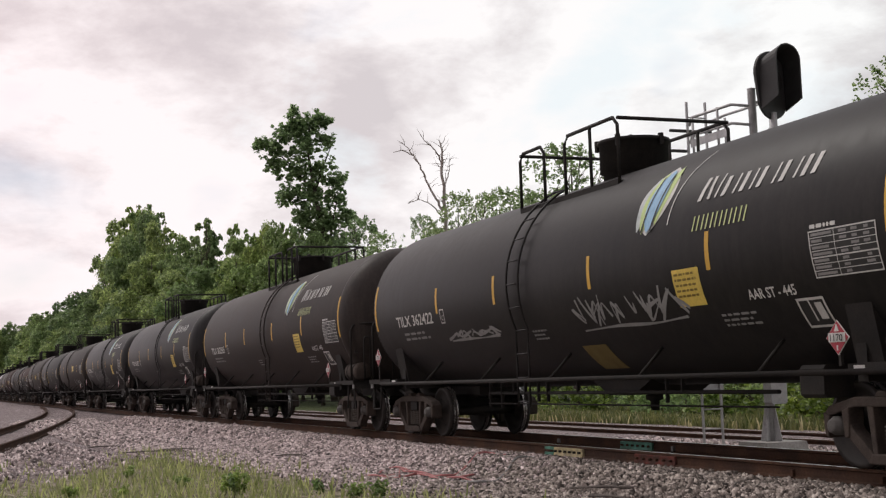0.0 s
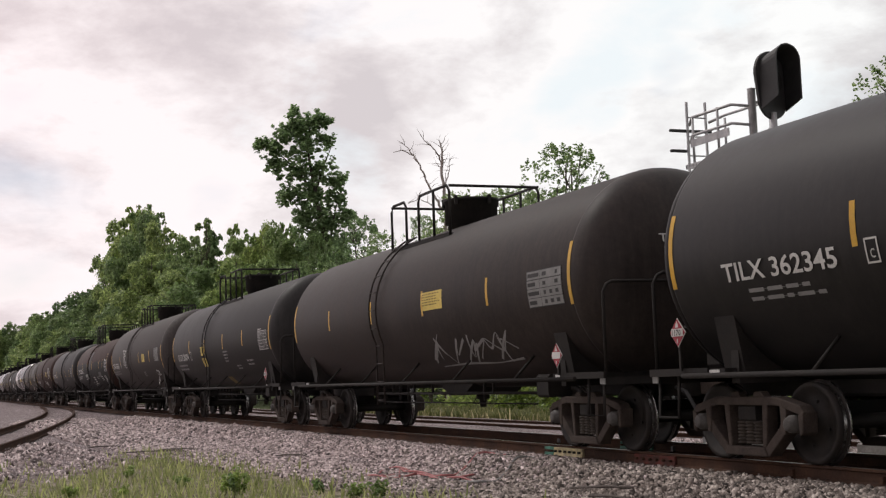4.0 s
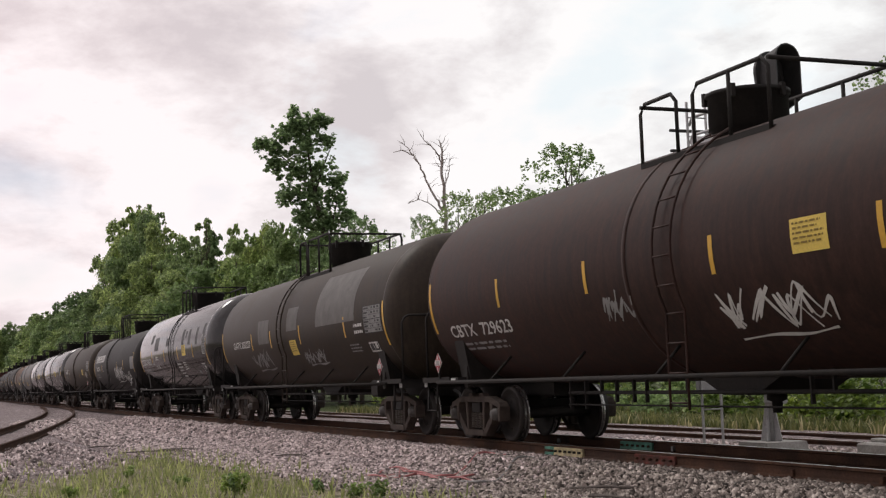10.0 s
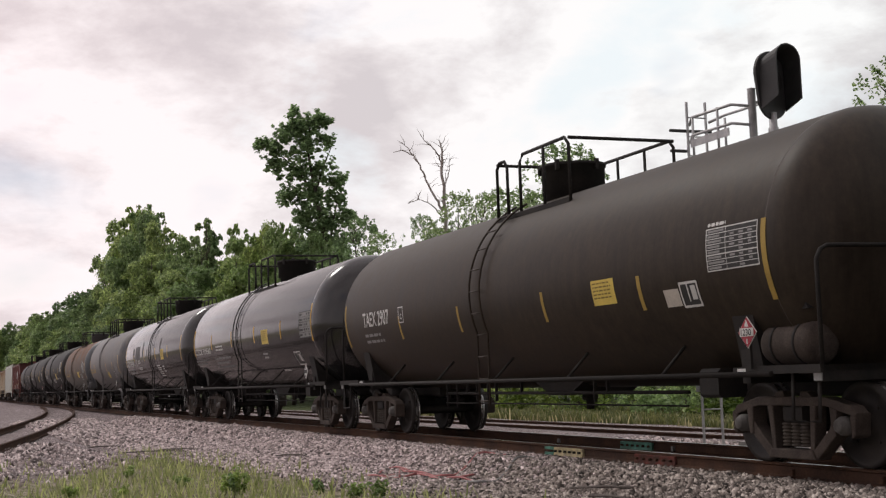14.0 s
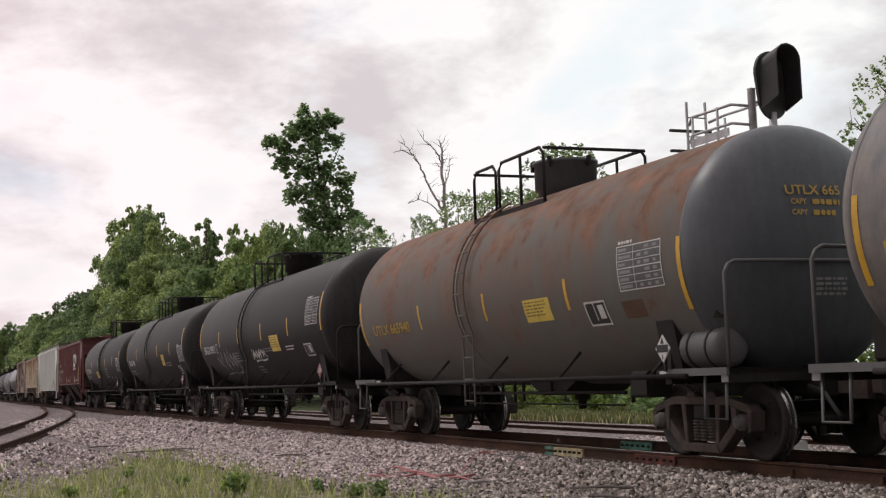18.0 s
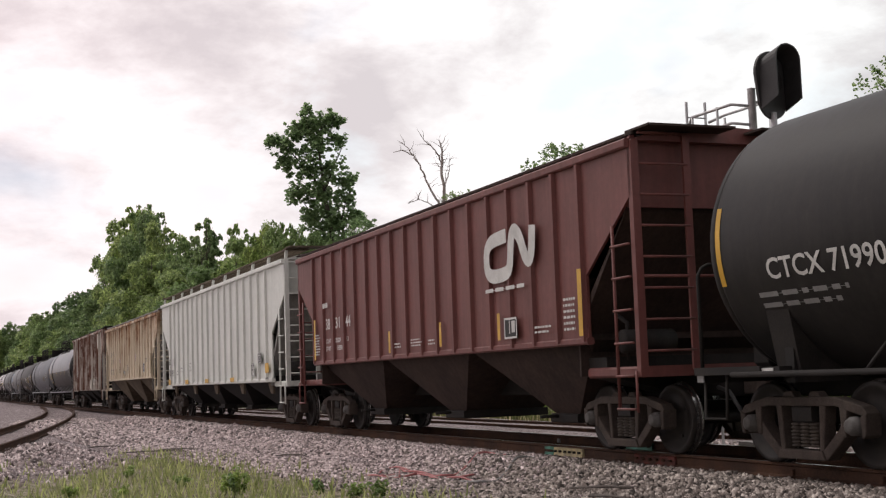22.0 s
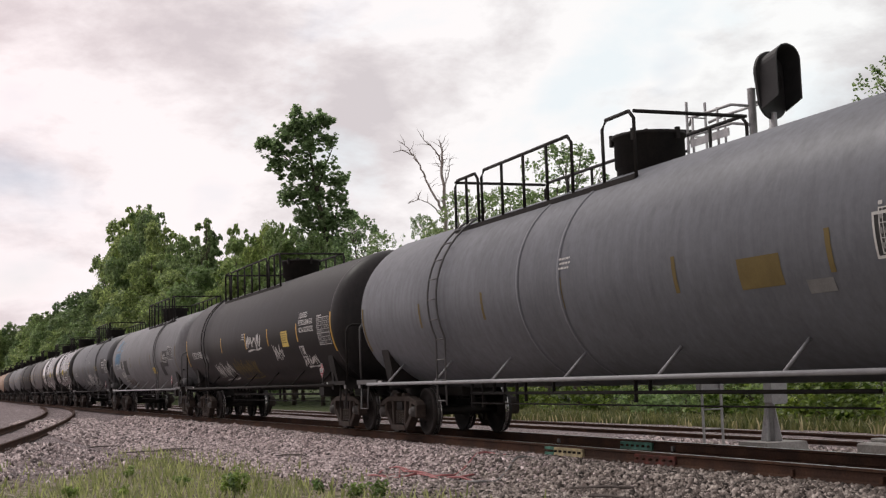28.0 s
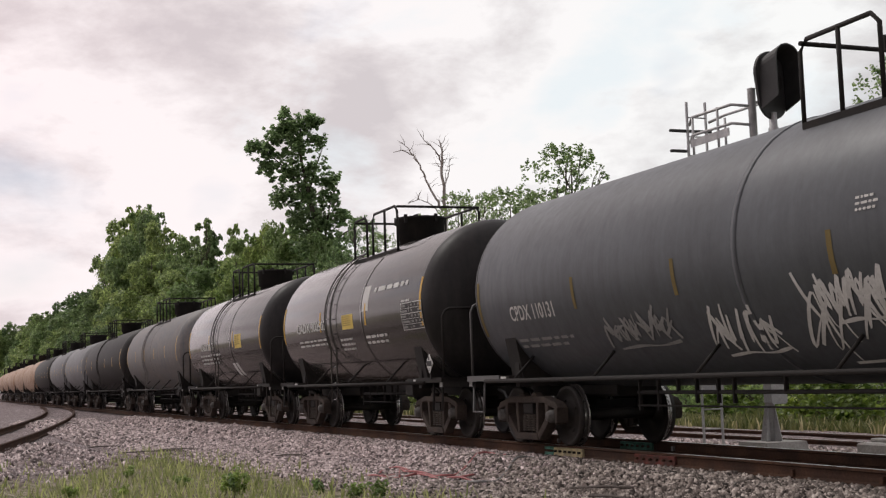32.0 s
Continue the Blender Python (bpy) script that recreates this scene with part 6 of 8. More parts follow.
for k, (x, y, h, w, habit) in enumerate(WOODS):
    tree(x, y, h, ("broad_a", "broad_b", "broad_c", "spire")[habit], M["leaf2"] if -126 < x < -90 else M["leaf"], "leafy green broadleaf tree at the edge of the wood", k, w)
for k in range(11):
    tree(-78 + 8.5 * k, 23.5 + 2.5 * (k % 2), 5.6 + 0.5 * (k % 3), ("broad_a", "broad_b", "broad_c")[k % 3], M["leaf"], "low leafy tree of the thicket behind the tracks", k + 40, 1.7)
for k, (x, y, h, w) in enumerate([(-79.5, 16, 12, 0.7), (-75.5, 16, 10.6, 0.7), (-66.0, 15.5, 10.4, 0.6), (-63.6, 15.4, 9.4, 0.8), (-60.5, 15.2, 10.9, 0.6), (-56.6, 15, 10.3, 0.6), (-53.7, 15, 10.1, 0.75), (-50.7, 15, 9.3, 0.8), (-46.0, 14, 10.7, 0.85), (-27.25, 14.85, 9.75, 0.85)]):
    tree(x, y, h, "sparse", M["leaf"], "slim open-crowned tree behind the tracks", k + 3, w)
TALL = tree(-95.13, 18.93, 23.0, "tall", M["leaf_lit"], "tall slender leafy tree swaying above the wood", 5, 1.0, "tall_tree")
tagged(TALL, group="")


def dead_tree():
    t = thing("dead_tree", "bare bleached dead tree with forked branches", "dead tree", "", Matrix.Translation((-62.6, 15.5, -0.75)))
    rnd = random.Random(12)
    def at(u, z, d=0.0):
        return Vector((0.372 * u - 0.928 * d, 0.928 * u + 0.372 * d, z + 0.5))
    def limb(name, pts, r, twigs):
        fine = []
        for p, q in zip(pts, pts[1:]):
            for k in range(4):
                w = k / 4
                fine.append((p[0] + (q[0] - p[0]) * w + rnd.uniform(-0.05, 0.05), p[1] + (q[1] - p[1]) * w, rnd.uniform(-0.06, 0.06)))
        fine.append((*pts[-1], 0.0))
        n = len(fine)
        b = part(name, made(pipe, [at(*p) for p in fine], [r * (1 - 0.8 * i / n) for i in range(n)], 7), M["deadwood"], t)
        for k in range(twigs):
            i = rnd.randint(n // 4, n - 1)
            u, z, d = fine[i]
            path, a, ln = [(u, z, d)], rnd.uniform(0.3, 2.8), rnd.uniform(0.25, 0.8)
            for s in range(5):
                a += rnd.uniform(-0.4, 0.4)
                u, z, d = u + math.cos(a) * ln / 5, z + math.sin(a) * ln / 5, d + rnd.uniform(-0.1, 0.1)
                path.append((u, z, d))
            part("twig", made(pipe, [at(*p) for p in path], [0.02 * (1 - 0.17 * s) for s in range(6)], 5), M["deadwood"], b)
    limb("trunk", [(-0.3, -0.5), (-0.27, 4.28), (-0.09, 8.43), (-0.14, 10.52), (-0.23, 12.33), (-0.17, 13.17), (-0.30, 13.75)], 0.15, 44)
    limb("branch", [(-0.23, 12.33), (-0.38, 13.0), (-0.78, 13.56), (-1.07, 13.78), (-1.27, 14.18)], 0.05, 5)
    limb("branch", [(-0.27, 10.08), (-0.58, 10.69), (-1.08, 11.76), (-1.41, 12.52), (-1.72, 13.05), (-2.28, 13.37), (-2.76, 13.26)], 0.07, 9)
    limb("branch", [(-1.72, 13.05), (-2.09, 13.6), (-2.42, 13.77)], 0.03, 3)
    limb("branch", [(-0.4, 9.87), (-0.94, 10.49), (-1.47, 10.72), (-2.07, 10.53)], 0.04, 7)
    limb("branch", [(-0.14, 11.42), (0.09, 12.02), (0.19, 12.8)], 0.04, 7)


dead_tree()


def bush(x, y, r, h, seed, mat):
    rnd = random.Random(seed)
    cs = [(rnd.gauss(0, 0.4) * r, rnd.gauss(0, 0.4) * r, abs(rnd.gauss(0.4, 0.3)) * h) for _ in range(60)]
    me = scatter_mesh("leaves", LEAF, LEAF_F, leaf_cloud(cs, [rnd.uniform(0.15, 0.35) for _ in cs], 26, 0.11, seed), mat)
    t = thing("bush", "bright green leafy bush behind the tracks", "bush", "undergrowth", Matrix.Translation((x, y, -0.55)))
    link("leaves", me, t)
    for k in range(3):
        p = rnd.choice(cs)
        part("stem", made(pipe, [(0, 0, 0), (p[0] * 0.5, p[1] * 0.5, p[2] * 0.6), p], [0.03, 0.02, 0.008], 5), M["bark"], t)


for k, (x, y, r, h) in enumerate([(-20.5, 11, 1.6, 1.7), (-23.5, 11.5, 1.4, 1.4), (-26.3, 11, 1.5, 1.6), (-18, 11.3, 1.4, 1.8), (-29.5, 12.5, 1.3, 1.2), (-33, 12.2, 1.2, 1.0), (-37.5, 12.6, 1.5, 1.1), (-43, 12.8, 1.5, 1.2), (-49, 13, 1.7, 1.4), (-15.2, 11, 1.6, 1.9), (-24.8, 13.5, 2.0, 2.4), (-20, 13.6, 2.0, 2.6), (-56, 13.5, 1.8, 1.5), (-65, 13.5, 2.0, 1.7), (-31, 14, 1.8, 2.0), (-40, 15, 2.0, 2.2), (-12.5, 13.5, 2.2, 3.0), (-16.5, 15.5, 2.4, 3.4), (-21, 16.5, 2.4, 3.4), (-26, 16.5, 2.4, 3.2), (-31.5, 17, 2.4, 3.2), (-37, 17.5, 2.6, 3.2), (-44, 17.5, 2.6, 3.2), (-51, 17.5, 2.8, 3.2), (-9.5, 15, 2.4, 3.4), (-59, 17.5, 2.8, 3.2)] + [(-72 + 5.6 * i, 20.0 + 1.2 * (i % 2), 3.4, 2.3) for i in range(14)]):
    bush(x, y, r, h, 30 + k, M["bush"] if k % 3 else M["leaf2"])


M["weed"] = leaf_material("pale green weed", (0.14, 0.22, 0.06), (0.26, 0.36, 0.12), 0.45)


def weed(x, y, h, seed):
    rnd = random.Random(seed)
    t = thing("weed", "leafy green weed at the ballast edge", "weed", "weeds", Matrix.Translation((x, y, -0.45)))
    cs = []
    for k in range(5):
        a, r = rnd.uniform(0, 6.28), rnd.uniform(0.02, 0.12)
        tip = Vector((r * math.cos(a), r * math.sin(a), h * rnd.uniform(0.6, 1)))
        part("stem", made(pipe, [(0, 0, 0), tip * 0.5, tip], [0.006, 0.005, 0.002], 5), M["grass"], t)
        cs += [tuple(tip * q) for q in (0.45, 0.6, 0.75, 0.9, 1.0)]
    link("leaves", scatter_mesh("leaves", LEAF, LEAF_F, leaf_cloud(cs, [0.05] * len(cs), 6, 0.04, seed), M["weed"]), t)


for k, (x, y, h) in enumerate([(-17.6, -5.95, 0.46), (-17.75, -6.0, 0.36), (-17.9, -6.1, 0.34), (-15.9, -4.55, 0.26), (-16.3, -4.75, 0.22), (-22.8, -6.7, 0.22), (-17.4, -4.9, 0.2), (-18.6, -7.4, 0.22), (-20.0, -6.3, 0.2), (-19.2, -8.0, 0.2)]):
    weed(x, y, h, 60 + k)


def cable_heap():
    t = thing("cable", "tangle of faded red cable lying on the ballast", "cable")
    strands = (
        (M["redcable"], ((-19.53, -3.31), (-20.83, -2.8), (-20.92, -2.5), (-18.97, -2.78), (-18.23, -2.71), (-18.83, -2.15), (-19.92, -1.34), (-19.17, -1.29))),
        (M["redcable"], ((-19.11, -3.42), (-19.81, -2.9), (-19.41, -2.61), (-17.9, -2.78), (-18.06, -2.31))),
        (M["redcable"], ((-18.88, -3.2), (-20.3, -2.71), (-19.97, -2.72), (-19.06, -2.87), (-18.38, -2.84), (-18.07, -2.68), (-17.52, -2.57))),
        (M["dim"], ((-17.92, -2.75), (-16.73, -2.78), (-17.13, -2.28), (-18.22, -1.49), (-18.08, -1.16))),
        (M["redcable"], ((-19.79, -3.45), (-18.98, -3.48), (-18.86, -3.18), (-19.16, -2.71))),
    )
    for k, (mat, ctl) in enumerate(strands):
        pts = [Vector((x, y, 0)) for x, y in ctl]
        for _ in range(3):
            pts = [pts[0]] + [q for a, b in zip(pts, pts[1:]) for q in (a.lerp(b, 0.25), a.lerp(b, 0.75))] + [pts[-1]]
        part("strand", made(pipe, [(p.x, p.y, ground_height(p.x, p.y) + 0.04 + 0.02 * math.sin(i * 0.4 + k)) for i, p in enumerate(pts)], 0.017, 6), mat, t)


cable_heap()
for k, (x, y, a, ln) in enumerate([(-13.9, -2.2, 35, 1.3), (-13.6, -2.45, 10, 0.9), (-30.5, -5.0, 60, 1.6), (-31.0, -4.4, 55, 1.1), (-34.5, -5.6, 65, 1.0), (-26.0, -3.0, 50, 0.7)]):
    st = thing("stick", "dark weathered stick on the ballast", "stick", "sticks", pose(x, y, ground_height(x, y) + 0.05, 0, 0, a))
    part("wood", made(pipe, [(-ln / 2, 0, 0), (-ln / 6, 0.03, 0.02), (ln / 5, -0.02, 0.02), (ln / 2, 0.02, 0.0)], [0.016, 0.02, 0.018, 0.008], 6), M["tie"], st)


# ---- the train ----
def two_tone(name, upper, lower, z, rough, coat=0.0, metal=0.0, ragged=0.0, spec=0.5):
    """Upper and lower paint parted at a height on the shell."""
    m = surface(name, upper, tuple(c * 0.8 for c in upper), rough, metal, 1.2, 0.5, 0.15, coat=coat, spec=spec)
    nt = m.node_tree
    b = nt.nodes["Principled BSDF"]
    src = b.inputs["Base Color"].links[0].from_socket
    tc = node(nt, "ShaderNodeTexCoord").outputs["Object"]
    zz = node(nt, "ShaderNodeSeparateXYZ", {0: tc}).outputs[2]
    if ragged:
        flat = node(nt, "ShaderNodeMapping", {"Vector": tc, "Scale": (0.8, 0.8, 0.8)})
        n = node(nt, "ShaderNodeTexNoise", {"Vector": flat.outputs[0], "Scale": 1.0, "Detail": 5.0, "Roughness": 0.5}).outputs[0]
        n = node(nt, "ShaderNodeMath", {0: n, 1: 0.5}, operation="SUBTRACT").outputs[0]
        zz = node(nt, "ShaderNodeMath", {0: n, 1: ragged, 2: zz}, operation="MULTIPLY_ADD").outputs[0]
    k = node(nt, "ShaderNodeMath", {0: zz, 1: z}, operation="GREATER_THAN").outputs[0]
    nt.links.new(mix(nt, k, lower, src), b.inputs["Base Color"])
    return m


P = {}
P["black"] = surface("black tank paint", (0.010, 0.010, 0.0105), (0.026, 0.0235, 0.023), 0.45, 0.0, 0.8, 0.6, 0.2, spec=0.24, lo=0.36, hi=0.66)
P["matt"] = surface("matt black tank paint", (0.0115, 0.0112, 0.0112), (0.029, 0.0265, 0.025), 0.5, 0.0, 0.8, 0.6, 0.2, spec=0.24, lo=0.36, hi=0.66)
P["brownblack"] = surface("dusty brown black paint", (0.017, 0.0135, 0.0125), (0.044, 0.034, 0.03), 0.52, 0.0, 0.9, 0.6, 0.25, spec=0.24, lo=0.36, hi=0.66)
P["smoke"] = surface("dusty dark grey tank paint", (0.027, 0.025, 0.0258), (0.044, 0.04, 0.04), 0.52, 0.0, 0.9, 0.6, 0.25, spec=0.28)
P["dusty"] = surface("dusty grey brown tank paint", (0.04, 0.035, 0.033), (0.062, 0.053, 0.049), 0.55, 0.0, 0.9, 0.6, 0.25, spec=0.24)
P["brown"] = surface("rusty brown tank paint", (0.019, 0.0105, 0.009), (0.056, 0.027, 0.021), 0.58, 0.0, 0.9, 0.7, 0.25, spec=0.24, lo=0.36, hi=0.66)
P["olive"] = surface("dark olive brown tank paint", (0.022, 0.0165, 0.012), (0.05, 0.037, 0.026), 0.48, 0.0, 0.9, 0.6, 0.2, spec=0.24, lo=0.36, hi=0.66)
P["gloss"] = surface("glossy black tank paint", (0.014, 0.014, 0.0145), (0.02, 0.0195, 0.0195), 0.16, 0.0, 0.8, 0.6, 0.15, spec=0.6, coat=0.35)
P["grey"] = surface("mid blue grey tank paint", (0.155, 0.166, 0.186), (0.12, 0.127, 0.142), 0.45, 0.0, 0.7, 0.6, 0.12, spec=0.3)
P["greywarm"] = surface("plain grey tank paint", (0.21, 0.214, 0.223), (0.16, 0.161, 0.166), 0.5, 0.0, 0.7, 0.6, 0.12, spec=0.3)
P["greydark"] = surface("dark blue grey tank paint", (0.074, 0.083, 0.093), (0.058, 0.063, 0.071), 0.42, 0.0, 0.7, 0.6, 0.12)
P["greyworn"] = surface("scuffed blue grey tank paint", (0.105, 0.111, 0.12), (0.19, 0.168, 0.15), 0.5, 0.0, 0.45, 0.7, 0.2)
P["duo"] = two_tone("grey over black tank paint", (0.26, 0.27, 0.29), (0.02, 0.02, 0.02), 2.45, 0.4)
P["halfbrown"] = two_tone("brown tank paint over brushed black", (0.046, 0.022, 0.017), (0.013, 0.0125, 0.0125), 2.62, 0.58, ragged=0.5, spec=0.24)
P["silver"] = surface("glossy worn dark tank paint", (0.05, 0.048, 0.046), (0.085, 0.078, 0.07), 0.2, 0.35, 0.9, 0.6, 0.2, spec=0.8, coat=0.5)
P["cream"] = surface("rust stained cream paint", (0.55, 0.42, 0.33), (0.3, 0.17, 0.1), 0.6, 0.0, 0.7, 0.6, 0.2)
P["red"] = surface("oxide red hopper paint", (0.165, 0.05, 0.043), (0.12, 0.041, 0.036), 0.55, 0.0, 0.8, 0.6, 0.15)
P["white"] = surface("light grey hopper paint", (0.66, 0.685, 0.64), (0.58, 0.6, 0.56), 0.5, 0.0, 0.6, 0.4, 0.07)

# darker copy of the dark blue grey paint: shade on the tank heads as colour
P["head_shade"] = surface("dark blue grey paint in head shade", (0.04, 0.042, 0.046), (0.03, 0.031, 0.034), 0.45, 0.0, 0.7, 0.6, 0.12)


def rust_runs(name, paint, rust, amount, reach, scale=1.0, soft=0.2):
    """Chalky paint with rust that starts under the eave and runs down in long tongues."""
    m, nt, b = material(name)
    tc = node(nt, "ShaderNodeTexCoord").outputs["Object"]
    long = node(nt, "ShaderNodeMapping", {"Vector": tc, "Scale": (2.6 * scale, 2.6, 0.22)})
    n1 = node(nt, "ShaderNodeTexNoise", {"Vector": long.outputs[0], "Scale": 1.5, "Detail": 6.0, "Roughness": 0.6}).outputs[0]
    n2 = node(nt, "ShaderNodeTexNoise", {"Vector": tc, "Scale": 2.2, "Detail": 8.0, "Roughness": 0.7}).outputs[0]
    z = node(nt, "ShaderNodeSeparateXYZ", {0: tc}).outputs[2]
    up = node(nt, "ShaderNodeMapRange", {0: z, 1: 1.4, 2: 4.1, 3: 0.0, 4: reach}).outputs[0]
    v = node(nt, "ShaderNodeMath", {0: n2, 1: 0.35, 2: n1}, operation="MULTIPLY_ADD").outputs[0]
    v = node(nt, "ShaderNodeMath", {0: v, 1: up}, operation="ADD").outputs[0]
    k = ramp(nt, v, [(0.72 - amount, (0, 0, 0)), (0.72 - amount + soft * 0.4, (0.45, 0.45, 0.45)), (0.72 - amount + soft, (1, 1, 1))])
    deep = ramp(nt, n2, [(0.35, rust), (0.65, tuple(c * 0.5 for c in rust))])
    chalk = ramp(nt, n2, [(0.3, tuple(c * 0.85 for c in paint)), (0.7, paint)])
    nt.links.new(mix(nt, k, chalk, deep), b.inputs["Base Color"])
    b.inputs["Roughness"].default_value, b.inputs["Specular IOR Level"].default_value = 0.75, 0.3
    return m


P["tan"] = rust_runs("cream hopper paint with rust runs", (0.62, 0.54, 0.41), (0.33, 0.165, 0.075), -0.075, 0.28, 1.0, 0.26)
P["rusty"] = rust_runs("pale paint half lost to rust", (0.5, 0.465, 0.41), (0.175, 0.072, 0.045), 0.085, 0.05, 0.6, 0.12)
P["rustgrey"] = rust_runs("grey paint gone brown with rust", (0.15, 0.143, 0.13), (0.24, 0.125, 0.08), 0.0, 0.34, 0.5, 0.45)

SPEED, GAIN = 16.008, 0.01871


def along(u, t):
    return u + SPEED * t + GAIN * t * t / 2


STRIPES = ((-4.17, -1.66, 1.55, 4.46), 0.02, 0.3)


def leaf_marks(number):
    """The marks that the emblem cars share."""
    ms = [("emblem", 2.93, 0.62, 0.9), ("sheet", 3.8, -0.6, 0.58, 0.46, "amber"), ("word", 4.94, -0.83, "AAR ST - 445", 0.12, "white", 0.85), ("bars", 4.65, -1.05, 0.75, 0.2, 3, "dim"),
          ("panel", 6.69, -0.45, 1.02, 0.47, 7, "black", "white"), ("square", 5.94, -1.06, 0.45, 0.36), ("square", -4.09, -0.49, 0.22, 0.24), ("bars", -5.5, -0.78, 1.4, 0.2, 2, "dim"), ("bars", -0.5, -1.0, 0.5, 0.2, 3, "dim")]
    if number:
        ms.append(("word", -6.45, -0.58, number, 0.2, "white", 1.9))
    return ms


tank_car(dict(at=(-8.3, -26.0), air=0.2, nose=0.02, posts=True, head=("TILX 362", "white", 0.36), head_at=-0.55, ladder=-0.75, loops=[(-1.83, -0.95), (-0.24, 1.4)], stripe_at=STRIPES, paint=P["black"], label="black tank car with a leaf emblem and sprayed scrawl",
              marks=leaf_marks("TILX 362422") + [('spray', 2.2, -0.75, 2.9, 0.5, 'dim', 40, 10),
              ('sheet', 0.85, -1.5, 0.7, 0.5, 'oldyellow'),
              ('spray', -3.0, -0.85, 2.2, 0.2, 'dim', 42, 6),
              ('placard', 6.02, -1.22, 'red', '1170'), ('placard', -7.3, -1.04, 'red', '1170')]))
tank_car(dict(at=(-26.0, -43.6), air=0.2, nose=0.1, posts=True, head=("TILX 362", "white", 0.36), head_at=-0.55, ladder=0.85, loops=[(-1.16, 0.36), (0.8, 1.9)], dome_x=0.1, stripe_at=STRIPES, paint=P["brownblack"], label="dusty black tank car with a leaf emblem",
              marks=leaf_marks("TILX 362365") + [('placard', 6.02, -1.22, 'red', '1170'), ('placard', -7.3, -1.04, 'red', '1170')]))
tank_car(dict(at=(-43.6, -61.3), air=0.2, nose=-0.12, posts=True, head=("TILX 362", "white", 0.36), head_at=-0.55, ladder=0.85, loops=[(-1.16, 0.36), (0.8, 1.9)], dome_x=0.1, stripe_at=STRIPES, paint=P["black"], label="black tank car with a leaf emblem and yellow stripes",
              marks=leaf_marks("TILX 362427") + [('placard', 6.02, -1.22, 'red', '1170'), ('placard', -7.3, -1.04, 'red', '1170')]))
tank_car(dict(at=(-61.3, -79.0), air=0.2, nose=0.02, posts=True, head=("TILX 362", "white", 0.36), head_at=-0.55, ladder=0.85, loops=[(-1.16, 0.36), (0.8, 1.9)], dome_x=0.1, stripe_at=STRIPES, paint=P["black"], label="black tank car with a leaf emblem and white scrawl",
              marks=leaf_marks("") + [('word', -6.61, -0.6, 'TILX 362345', 0.21, 'white', 1.99),
              ('spray', -1.48, -0.98, 4.91, 1.25, 'dim', 41, 12),
              ('placard', 6.02, -1.22, 'red', '1170'), ('placard', -7.3, -1.04, 'red', '1170')]))
tank_car(dict(at=(-79.0, -96.4), head=("TCLX 36", "white", 0.4), paint=P["brownblack"], label="dusty dark brown tank car with a yellow sheet",
              marks=[('sheet', 1.81, -0.18, 1.04, 0.33, 'amber'),
              ('panel', 6.4, -0.3, 1.16, 0.54, 4, 'dim', 'black'),
              ('spray', 2.87, -1.12, 3.86, 0.71, 'dim', 43, 7),
              ('placard', 6.2, -1.22, 'red', '')]))
tank_car(dict(at=(-96.4, -113.7), stripe_at=((-4.13, -1.43, 1.4, 4.1), 0, 0.25), head=("CRDX 280", "white", 0.4), paint=P["matt"], label="matt black tank car with two yellow warning sheets",
              marks=[('word', -6.5, -0.65, 'CRDX 280094', 0.23, 'white', 2.02),
              ('square', -4.03, -0.52, 0.3, 0.27),
              ('bars', -5.81, -0.9, 1.7, 0.29, 2, 'dim'),
              ('sheet', -2.0, -0.42, 0.55, 0.3, 'amber'),
              ('sheet', -1.98, -0.8, 0.62, 0.3, 'amber'),
              ('bars', 1.48, -0.69, 0.6, 0.4, 4, 'dim'),
              ('bars', 2.73, -1.07, 0.6, 0.18, 2, 'dim'),
              ('bars', 4.38, -0.95, 0.8, 0.24, 2, 'dim'),
              ('panel', 6.43, -0.38, 1.0, 0.5, 6, 'black', 'white'),
              ('sheet', 0.30, -1.58, 0.6, 0.36, 'oldyellow'),
              ('placard', 6.2, -1.22, 'red', '1993')]))
tank_car(dict(at=(-113.7, -131.2), stripe_at=((-4.4, -1.44, 1.5, 4.4), -0.04, 0.1), top=4.12, paint=P["dusty"], label="dusty grey brown tank car with white stencils", bands=(-0.84,),
              marks=[('word', -7.18, -0.6, 'CBTX 729756', 0.25, 'white', 2.09),
              ('notice', -3.0, 0.12), ('square', -4.35, -0.42, 0.3, 0.34),
              ('sheet', 2.58, -0.3, 0.79, 0.32, 'amber'),
              ('panel', 6.0, -0.24, 1.08, 0.53, 5, 'dim', 'black'),
              ('bars', 2.08, -1.0, 0.7, 0.26, 3, 'dim'),
              ('square', 5.43, -1.0, 0.6, 0.24),
              ('bars', -6.16, -0.81, 2.49, 0.22, 2, 'dim'),
              ('placard', 6.3, -1.22, 'white', '')]))
